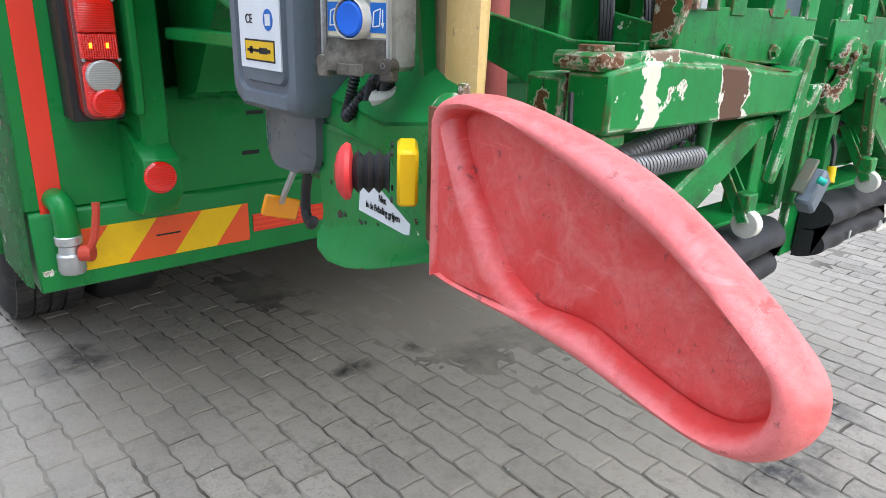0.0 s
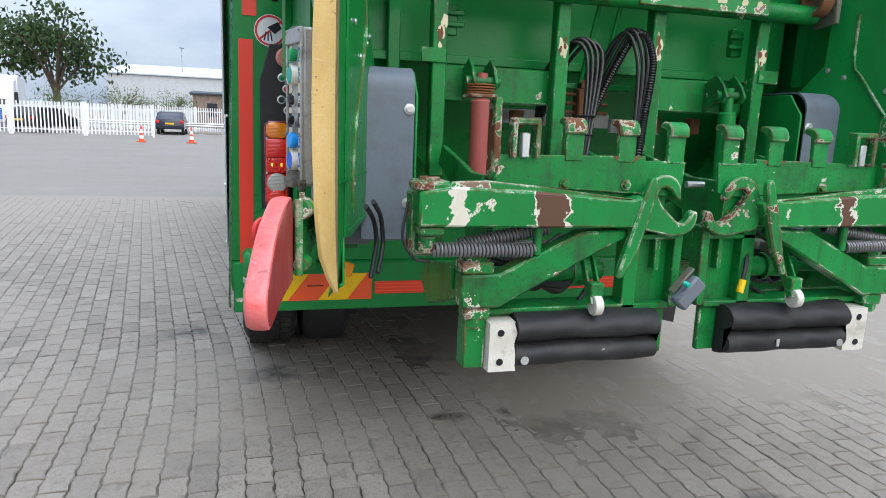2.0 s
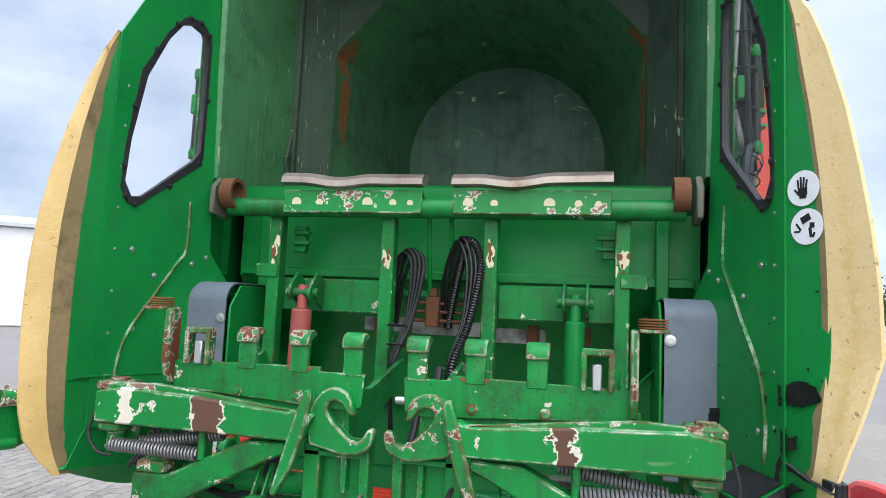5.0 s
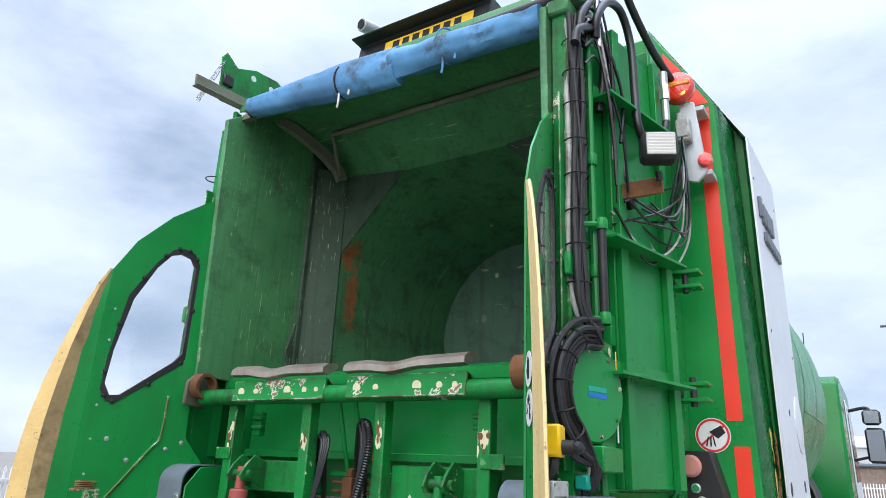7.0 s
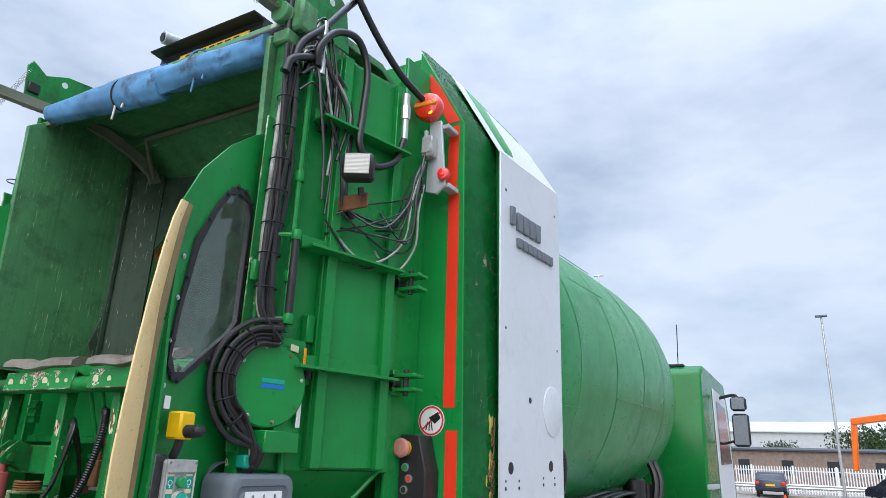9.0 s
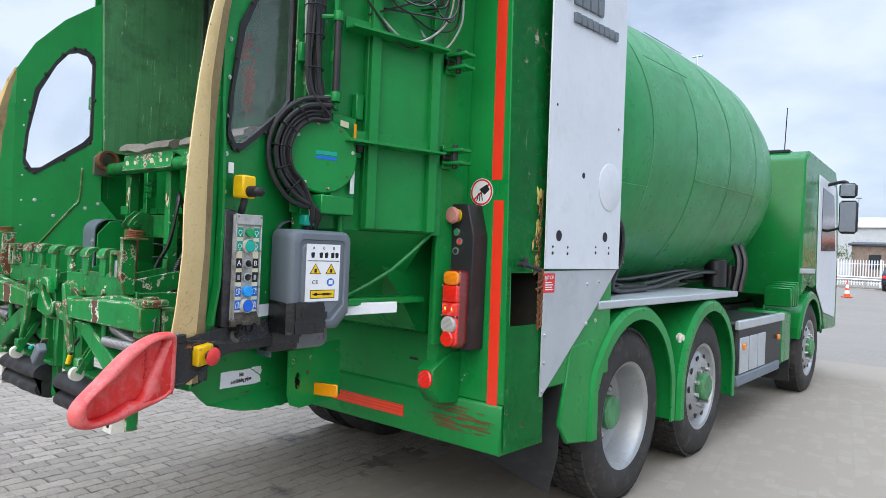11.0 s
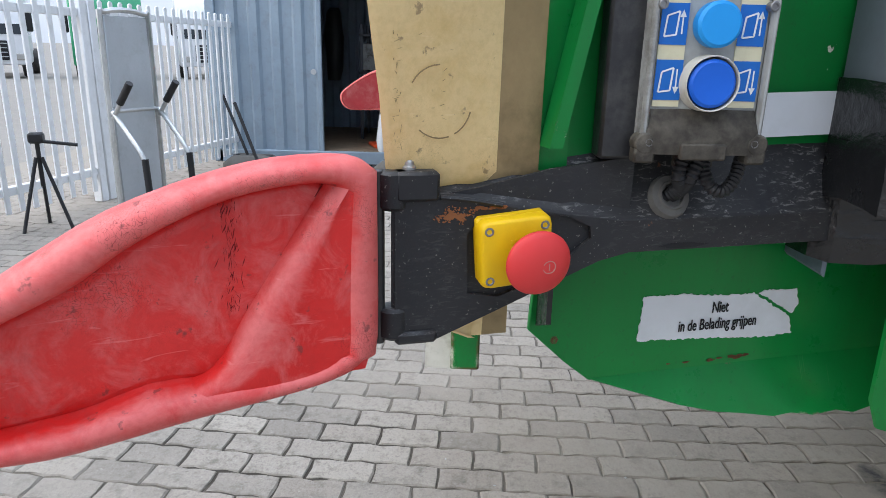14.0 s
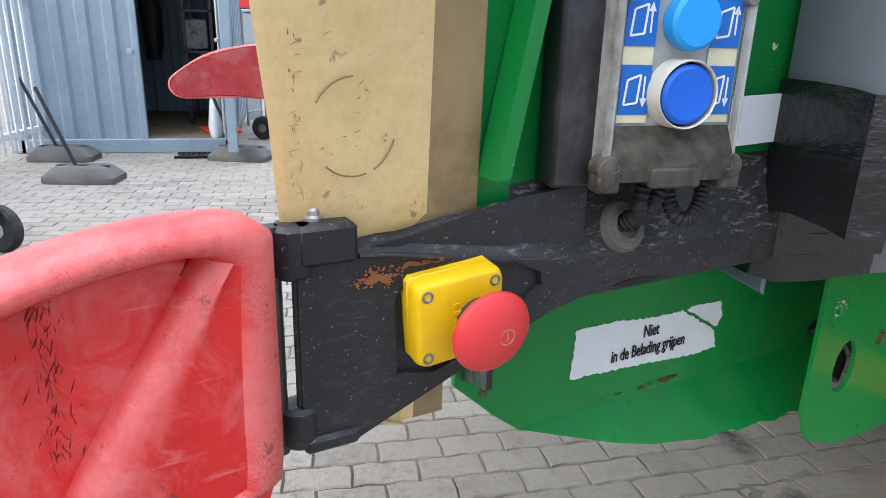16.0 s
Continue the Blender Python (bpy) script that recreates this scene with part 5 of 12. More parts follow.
for x in (-0.25, 0.29, 0.46):
    part("grease_block", box(B(), x - 0.02, x + 0.02, -0.38, -0.33, 1.36, 1.42, 0.004), "rust", lift)

# lift cylinders
for s, mat in ((-1, "redcyl"), (1, "green")):
    x = s * 0.455 if s < 0 else 0.435
    bm = B()
    cyl(bm, (x, -0.60, 1.00), (x, -0.585, 1.44), 0.034 if s < 0 else 0.030, 20, None, 0.006)
    cyl(bm, (x, -0.585, 1.44), (x, -0.58, 1.52), 0.018, 14)
    c = part("hydraulic_cylinder", bm, mat, lift, "faded red hydraulic cylinder" if s < 0 else "green hydraulic cylinder")
    bm = B()
    for dx in (-0.035, 0.035):
        prism(bm, [(-0.50, 1.44), (-0.50, 1.54), (-0.56, 1.565), (-0.60, 1.53), (-0.625, 1.49), (-0.61, 1.47), (-0.57, 1.47)], "x", x + dx - 0.005, x + dx + 0.005, 0.002)
    pieces("cylinder_lug", bm, "green_lift", c)
    part("pivot_pin", cyl(B(), (x - 0.055, -0.585, 1.495), (x + 0.055, -0.585, 1.495), 0.016, 14), "green_lift", c)

# hoses looped between the middle bars
rng = random.Random(8)
for x0, k in ((-0.10, 4), (0.085, 4)):
    for i in range(k):
        bm = B()
        dx, dy = (i - 1.5) * 0.013, -0.006 * i
        top = 1.655 - 0.012 * abs(i - 1.5) if x0 < 0 else 1.70 - 0.012 * abs(i - 1.5)
        tube(bm, [(x0 - 0.085 + dx * 0.4, -0.40 + dy, 1.40), (x0 - 0.07 + dx * 1.3, -0.45 + dy, 1.54), (x0 - 0.015 + dx * 1.2, -0.52 + dy, top), (x0 + 0.03 + dx * 1.2, -0.55 + dy, 1.60), (x0 + 0.015 + dx * 0.6, -0.575 + dy, 1.42), (x0 - 0.02 + dx * 0.4, -0.62 + dy, 1.28), (x0 - 0.015, -0.62 + dy, 1.08)], *((0.0125, 10, 6, 0.10, 0.009) if x0 > 0 and i == 3 else (0.0068, 8, 6)))
        part("hydraulic_hose", bm, "oilyhose", lift, "black hydraulic hose")
for z in (1.34, 1.40, 1.22):
    bm = B()
    lathe(bm, [(0.030, 0), (0.033, 0.003), (0.030, 0.006)], (-0.115 if z > 1.3 else 0.08, -0.615, z), (0, 0.1, 1), 12)
    part("cable_tie", bm, "ink", lift)

# fenders beside the lift
for s in (-1, 1):
    bm = B()
    prof = []
    for k in range(9):
        a = math.pi / 2 * k / 8
        prof.append((-0.60 - 0.07 * math.sin(a) - 0.0, 1.455 + 0.065 * math.cos(a)))
    out = [(-0.36, 1.52)] + [(y, z) for y, z in prof] + [(-0.67, 1.02)]
    inn = [(y + 0.005, z - 0.005) for y, z in out[::-1]]
    prism(bm, out + inn, "x", s * 0.685, s * 0.835)
    fender = part("lift_fender", bm, "fender", truck, "grey plastic guard curved over the lift hinge")
    bm = B()
    prism(bm, [(-0.36, 1.51), (-0.60, 1.51), (-0.66, 1.44), (-0.66, 1.03), (-0.36, 1.03)], "x", s * 0.68, s * 0.672, 0.002)
    part("fender_side", bm, "green", fender)
    bm = B()
    for z in (1.40, 1.128):
        lathe(bm, [(0.016, 0), (0.016, 0.003), (0.009, 0.004), (0.009, 0.008), (0, 0.008)], (s * 0.70, -0.671, z), (0, -1, 0), 14)
    pieces("fender_bolt", bm, "steel", fender)

# comb frames, hooks and arms: one half each side
for s in (-1, 1):
    X = lambda x: s * x
    sx = lambda pts: [(s * a, b) for a, b in pts]
    bm = B()
    prism(bm, sx([(0.578, 1.225), (0.578, 1.295), (0.168, 1.302), (0.168, 1.290), (0.05, 1.290), (0.055, 1.21), (0.10, 1.20)]), "y", -1.075, -1.062, 0.002)
    prism(bm, sx([(0.60, 1.16), (0.60, 1.245), (0.10, 1.255), (0.10, 1.16)]), "y", -1.060, -1.048, 0.002)
    prism(bm, [(-1.06, 1.0), (-1.06, 1.24), (-0.90, 1.24), (-0.60, 1.30), (-0.56, 1.24), (-0.88, 1.14), (-0.88, 1.0)], "x", X(0.565), X(0.58), 0.002)
    prism(bm, [(-1.06, 1.0), (-1.06, 1.24), (-0.90, 1.24), (-0.60, 1.30), (-0.56, 1.24), (-0.88, 1.14), (-0.88, 1.0)], "x", X(0.09), X(0.105), 0.002)
    comb = pieces("comb_plate", bm, "green_lift", truck, "green comb plate of the bin lift, paint chipped to primer")
    for x in (0.369, 0.224, 0.082):
        bm = B()
        prism(bm, [(-1.078, 1.285), (-1.078, 1.352), (-1.070, 1.366), (-1.058, 1.366), (-1.062, 1.350), (-1.064, 1.285)], "x", X(x - 0.024), X(x + 0.024), 0.002)
        tooth = part("comb_tooth", bm, "green_lift", comb)
        bm = B()
        prism(bm, [(-1.088, 1.352), (-1.089, 1.366), (-1.083, 1.380), (-1.070, 1.389), (-1.050, 1.391), (-1.036, 1.386), (-1.034, 1.376), (-1.052, 1.372), (-1.066, 1.364), (-1.074, 1.350)], "x", X(x - 0.027), X(x + 0.027), 0.003)
        part("tooth_tip", bm, "green_rusty", tooth, "tooth tip worn to primer and rust")
    bm = B()
    for xa, xb in ((0.468, 0.480), (0.528, 0.540)):
        box(bm, X(xa), X(xb), -1.098, -1.062, 1.29, 1.375, 0.003)
    box(bm, X(0.468), X(0.54), -1.098, -1.062, 1.368, 1.384, 0.004)
    clip = part("retaining_clip", bm, "green_rusty", comb, "rusty chipped retaining clip")
    part("clip_tongue", box(B(), X(0.492), X(0.514), -1.09, -1.07, 1.29, 1.35, 0.003), "steel", clip)
    bm = B()
    prism(bm, [(-1.095, 1.235), (-1.115, 1.30), (-1.11, 1.428), (-1.07, 1.432), (-1.06, 1.42), (-1.06, 1.235)], "x", X(0.575), X(0.592), 0.003)
    box(bm, X(0.592), X(0.655), -1.12, -1.05, 1.425, 1.433, 0.002)
    stop = part("swing_stop", bm, "green_rusty", comb, "upright stop, more rust than paint")
    bm = B()
    for k in range(4):
        lathe(bm, [(0.018, 0), (0.032, 0.001), (0.033, 0.004), (0.018, 0.005)], (X(0.622), -1.085, 1.434 + k * 0.006), (0, 0, 1), 20)
    part("rubber_stop", bm, "rustbright", stop, "rusty stacked washers")
    bm = B()
    for x in (0.39, 0.22):
        bolt_head(bm, (X(x), -1.076, 1.228), (0, -1, 0), 0.010, 0.010)
    pieces("comb_bolt", bm, "green_edge", comb)
    part("rust_stain", plate(B(), [(X(0.185), -1.0755, 1.299), (X(0.262), -1.0755, 1.300), (X(0.25), -1.0755, 1.288), (X(0.215), -1.0755, 1.284), (X(0.195), -1.0755, 1.290)][::s], 0.0008), "rust", comb)

    # lifting arm with claw hook and pull lever
    bm = B()
    prism(bm, sx([(0.768, 1.128), (0.768, 1.208), (0.69, 1.222), (0.474, 1.212), (0.227, 1.194), (0.19, 1.205), (0.16, 1.19), (0.19, 1.124)]), "y", -1.128, -1.055, 0.005)
    arm = part("lifting_arm", bm, "green_arm" if s < 0 else "green_arm_bare", truck, "green lifting arm with a claw hook, worn to rust")
    bm = B()
    prism(bm, sx([(0.70, 1.218), (0.69, 1.232), (0.60, 1.236), (0.45, 1.222), (0.30, 1.205), (0.21, 1.196), (0.30, 1.198), (0.47, 1.211)]), "y", -1.118, -1.10, 0.001)
    part("rubbed_ridge", bm, "green_edge", arm)
    bm = B()
    prism(bm, sx([(0.180, 1.252), (0.166, 1.250), (0.162, 1.235), (0.176, 1.149), (0.203, 1.066), (0.240, 0.996), (0.256, 0.998), (0.250, 1.02), (0.222, 1.12), (0.200, 1.195)]), "y", -1.135, -1.112, 0.004)
    part("pull_lever", bm, "green_edge" if s < 0 else "green_rusty", arm, "lever with paint worn off")
    bm = B()
    hook = [(0.166, 1.226), (0.150, 1.246), (0.128, 1.257), (0.104, 1.256), (0.085, 1.247), (0.071, 1.229), (0.066, 1.190), (0.082, 1.196), (0.098, 1.219), (0.118, 1.226), (0.132, 1.219), (0.136, 1.204), (0.128, 1.189), (0.116, 1.173), (0.073, 1.136), (0.055, 1.131), (0.042, 1.137), (0.031, 1.160), (0.020, 1.166), (0.012, 1.157), (0.015, 1.130), (0.028, 1.112), (0.050, 1.101), (0.086, 1.097), (0.176, 1.115), (0.19, 1.171)]
    prism(bm, sx(hook), "y", -1.098, -1.066, 0.004)
    part("claw_hook", bm, "green_edge" if s < 0 else "green_rusty", arm, "chipped claw hook")
    bm = B()
    box(bm, X(0.69), X(0.775), -1.12, -1.03, 1.208, 1.232, 0.006)
    cyl(bm, (X(0.735), -1.075, 1.232), (X(0.735), -1.075, 1.240), 0.026, 6)
    box(bm, X(0.70), X(0.765), -1.115, -1.04, 1.104, 1.128, 0.006)
    cyl(bm, (X(0.735), -1.075, 1.06), (X(0.735), -1.075, 1.10), 0.022, 12)
    box(bm, X(0.69), X(0.768), -1.05, -0.98, 1.045, 1.20, 0.006)
    pieces("arm_pivot", bm, "green_rusty", arm, "pivot block with rust")
    # springs
    for a, b in (((0.728, -1.105, 1.072), (0.472, -1.10, 1.066)), ((0.66, -1.075, 1.075), (0.42, -1.07, 1.118))):
        bm = B()
        coil(bm, (X(a[0]), a[1], a[2]), (X(b[0]), b[1], b[2]), 0.0150, 0.0036, 27)
        part("tension_spring", bm, "spring", arm, "dark grey coil spring")
    part("spring_post", cyl(B(), (X(0.463), -1.10, 1.055), (X(0.463), -1.10, 1.13), 0.011, 10), "green_lift", arm)
    bm = B()
    tube(bm, [(X(0.785), -1.08, 1.18), (X(0.80), -1.10, 1.10), (X(0.77), -1.10, 1.05), (X(0.73), -1.09, 1.04)], 0.004, 6)
    part("grease_hose", bm, "blackp", arm)
    # diagonal brace
    bm = B()
    prism(bm, sx([(0.653, 0.925), (0.653, 1.006), (0.56, 1.008), (0.345, 1.112), (0.225, 1.118), (0.222, 1.095), (0.291, 1.064), (0.556, 0.924)]), "y", -1.108, -1.055, 0.005)
    brace = part("diagonal_brace", bm, "green_lift", truck, "green diagonal brace")
    bm = B()
    box(bm, X(0.57), X(0.65), -1.10, -1.03, 1.006, 1.038, 0.005)
    cyl(bm, (X(0.61), -1.065, 1.035), (X(0.61), -1.065, 1.05), 0.03, 6)
    box(bm, X(0.575), X(0.64), -1.10, -1.04, 0.892, 0.925, 0.005)
    cyl(bm, (X(0.61), -1.075, 0.87), (X(0.61), -1.075, 0.895), 0.028, 6)
    pieces("brace_pivot", bm, "green_edge", brace)
    # lower frame
    bm = B()
    box(bm, X(0.055), X(0.60), -1.07, -0.98, 0.895, 0.912, 0.003)
    box(bm, X(0.057), X(0.635 if s < 0 else 0.585), -1.055, -1.035, 0.768, 0.90, 0.003)
    box(bm, X(0.158), X(0.20), -1.07, -1.02, 0.90, 1.12, 0.003)
    box(bm, X(0.03), X(0.055), -1.07, -1.02, 0.90, 1.12, 0.003)
    box(bm, X(0.05), X(0.17), -1.035, -1.025, 0.90, 1.13, 0.002)
    box(bm, X(0.05), X(0.20), -1.07, -1.02, 1.085, 1.10, 0.003)
    box(bm, X(0.22), X(0.62), -0.90, -0.87, 0.92, 0.98, 0.003)
    frame_low = pieces("frame_member", bm, "green_lift", truck, "green lower frame of the bin lift")
    bm = B()
    cyl(bm, (X(0.22), -0.98, 0.99), (X(0.42), -0.98, 0.985), 0.030, 14)
    cyl(bm, (X(0.42), -0.98, 0.985), (X(0.56), -0.98, 0.985), 0.016, 12)
    lathe(bm, [(0.04, 0), (0.04, 0.012), (0.03, 0.014)], (X(0.30), -0.98, 0.988), (s, 0, 0), 14)
    part("shift_cylinder", bm, "green_lift", frame_low)
    bm = B()
    for z in (1.10, 0.94):
        tube(bm, [(X(0.60), -1.0, z - 0.06), (X(0.45), -1.02, z - 0.08), (X(0.33), -1.03, z - 0.05), (X(0.25), -0.98, z)], 0.007, 6)
    part("hydraulic_hose", bm, "blackp", frame_low)
    # tangle of oily hoses and fittings behind the brace
    rngh = random.Random(31 + s)
    for k in range(7):
        x0, x1 = rngh.uniform(0.24, 0.34), rngh.uniform(0.42, 0.60)
        za, zb = rngh.uniform(0.96, 1.08), rngh.uniform(0.93, 1.04)
        yy = rngh.uniform(-0.99, -0.91)
        part("hydraulic_hose", tube(B(), [(X(x0), yy, za), (X(x0 + 0.05), yy - 0.02, za - rngh.uniform(0.02, 0.06)), (X((x0 + x1) / 2), yy, min(za, zb) - rngh.uniform(0.0, 0.05)), (X(x1), yy + 0.02, zb)], rngh.uniform(0.006, 0.010), 7, 5), "rubber", frame_low)
    bm = B()
    for x, y, z in ((0.36, -0.97, 1.02), (0.40, -0.965, 1.0), (0.44, -0.975, 1.03)):
        cyl(bm, (X(x), y, z), (X(x + 0.03), y - 0.005, z - 0.012), 0.011, 6)
        cyl(bm, (X(x + 0.028), y - 0.005, z - 0.012), (X(x + 0.045), y - 0.006, z - 0.018), 0.008, 8)
    pieces("hose_fitting", bm, "rust", frame_low, "brownish oily hose fitting")
    part("valve_block", box(B(), X(0.33), X(0.47), -0.93, -0.89, 0.985, 1.055, 0.006), "grimy", frame_low, "black oily valve block")
    # rubber buffer with two lobes and its white end block
    rows = []
    xa, xb = 0.108, 0.505
    prof = []
    for k in range(13):
        a = -math.pi / 2 + math.pi * k / 12
        prof.append((-1.070 - 0.052 * math.cos(a), 0.799 + 0.035 * math.sin(a)))
    for k in range(13):
        a = -math.pi / 2 + math.pi * k / 12
        prof.append((-1.072 - 0.058 * math.cos(a), 0.866 + 0.037 * math.sin(a)))
    prof = [(-1.055, 0.762)] + prof + [(-1.055, 0.902)]
    for i in range(31):
        t = i / 30
        w = 0.005 * math.sin(t * 6.0 + s)
        # the rubber is dented and ripples unevenly along its length
        rows.append([(X(xa + (xb - xa) * t), y - w + 0.002 * math.sin(t * 23 + z * 60 + s) * (1 if y < -1.08 else 0), z + w * 0.5 + 0.002 * math.sin(t * 11 + y * 90)) for y, z in prof])
    buffer = part("rubber_buffer", ribbon(B(), rows, True), "rubber", frame_low, "black two-lobed rubber buffer", 50)
    bm = B()
    for x, z in ((0.485, 0.79), (0.26, 0.862), (0.27, 0.80)):
        if x > 0.4:
            lathe(bm, [(0, 0), (0.011, 0), (0.011, 0.003), (0, 0.003)], (X(x), -1.121, z), (0, -1, 0), 12)
        else:
            obox(bm, (X(x), -1.1235, z), (0.010, 0.003, 0.022), 0, 0, 0, 0.001)
    pieces("buffer_mark", bm, "ctrl", buffer, "scuff marks and bolt")
    bm = B()
    rows = []
    for z in (0.762, 0.772, 0.80, 0.83, 0.86, 0.882, 0.888):
        w = 0.003 * math.sin(z * 130)
        rows.append([(X(0.508 + w), -1.112 + w, z), (X(0.578), -1.115, z), (X(0.582), -1.06, z), (X(0.508), -1.055, z)])
    block = part("white_block", ribbon(bm, rows, True), "whitep", frame_low, "scuffed white plastic end block")
    bm = B()
    for z in (0.862, 0.787):
        lathe(bm, [(0, 0), (0.009, 0), (0.009, 0.002), (0, 0.002)], (X(0.549), -1.1145, z), (0, -1, 0), 12)
    pieces("block_hole", bm, "ink", block)
    part("end_plate", box(B(), X(0.582), X(0.636 if s < 0 else 0.590), -1.09 if s < 0 else -1.075, -1.03, 0.765, 0.89, 0.003), "green_edge", frame_low)
    # guide roller on its fork
    bm = B()
    for dx in (-0.014, 0.014):
        prism(bm, [(-1.06, 1.055), (-1.04, 1.05), (-1.115, 0.925), (-1.135, 0.935)], "x", X(0.303) + dx - 0.003, X(0.303) + dx + 0.003, 0.001)
    box(bm, X(0.285), X(0.32), -1.13, -1.10, 0.95, 0.985, 0.003)
    fork = part("roller_fork", bm, "green_lift", frame_low)
    part("guide_roller", cyl(B(), (X(0.303) - 0.011, -1.125, 0.928), (X(0.303) + 0.011, -1.125, 0.928), 0.026, 20), "whitep", fork, "white plastic roller")

# sensor box hanging in the middle, plugs and the yellow connector
bm = B()
m = pose(-0.042, -1.13, 0.955, 0, 42, 0)
box(bm, -0.022, 0.022, -0.018, 0.018, -0.044, 0.044, 0.006, m)
sensor = part("sensor_box", bm, "boxgrey", truck, "small grey sensor box on a bracket")
part("sensor_bracket", obox(B(), (-0.055, -1.115, 0.985), (0.008, 0.026, 0.085), 0, 0, 42, 0.003), "grimy", sensor)
part("sensor_eye", cyl(B(), (-0.068, -1.145, 0.985), (-0.060, -1.158, 0.979), 0.0075, 12), "tealbtn", sensor)
bm = B()
tube(bm, [(0.19, -1.05, 1.06), (0.17, -1.08, 1.02), (0.155, -1.09, 0.97)], 0.006, 6)
plug = part("plug_lead", bm, "blackp", truck)
part("plug", cyl(B(), (0.157, -1.09, 0.975), (0.147, -1.095, 0.94), 0.010, 10), "yellow", plug, "yellow connector")
bm = B()
cyl(bm, (0.01, -1.0, 1.225), (0.065, -1.0, 1.225), 0.010, 10)
part("link_pin", bm, "steel", truck)
bm = B()
tube(bm, [(0.03, -0.62, 1.28), (0.035, -0.70, 1.15), (0.02, -0.80, 1.02), (0.06, -0.90, 0.96)], 0.011, 8)
tube(bm, [(-0.03, -0.62, 1.28), (-0.02, -0.70, 1.10), (-0.03, -0.82, 1.0)], 0.011, 8)
part("hydraulic_hose", bm, "blackp", truck)
for s in (-1, 1):
    bm = B()
    prism(bm, [(-1.02, 0.93), (-1.02, 1.02), (-0.55, 0.93), (-0.50, 0.86), (-0.60, 0.80)], "x", s * 0.56, s * 0.61, 0.004)
    part("carrier_arm", bm, "green_lift", truck)

# ---- side guards, their arms, flaps and controls ----
def G(s, y, z, off=0.0):
    """A point of the flaring guard plane at y, z; off is metres outwards."""
    if y < -0.97:
        # the bent strip; on the right it flares more above the arm
        flare = 0.30 + 0.42 * max(0.0, min(1.0, (z - 1.13) / 0.27)) if s > 0 else 0.27
        return (s * (0.919 - flare * (y + 0.97) + off * 0.958), y + off * 0.287, z)
    # higher up the plate runs straighter
    k = 0.55 * max(0.0, min(1.0, (z - 1.5) / 0.4))
    y -= 0.09 * k * (y + 0.97)
    return (s * (0.919 - (0.30 - 0.13 * k) * (y + 0.97) + off * (0.958 + 0.028 * k)), y + off * (0.287 - 0.119 * k), z)


def guard_poly(bm, s, pts, thick, off=0.0, bev=0.0):
    p = [G(s, y, z, off) for y, z in pts]
    return plate(bm, p if s > 0 else p[::-1], thick, bev)


WIN = [(-0.70, 2.385), (-0.655, 2.375), (-0.628, 2.33), (-0.628, 1.955), (-0.66, 1.915), (-0.86, 1.762), (-0.90, 1.757), (-0.925, 1.80), (-0.915, 1.93), (-0.875, 2.15), (-0.80, 2.30), (-0.745, 2.37)]


def grow(pts, d):
    cy, cz = sum(p[0] for p in pts) / len(pts), sum(p[1] for p in pts) / len(pts)
    return [(y + (y - cy) / math.hypot(y - cy, z - cz) * d, z + (z - cz) / math.hypot(y - cy, z - cz) * d) for y, z in pts]


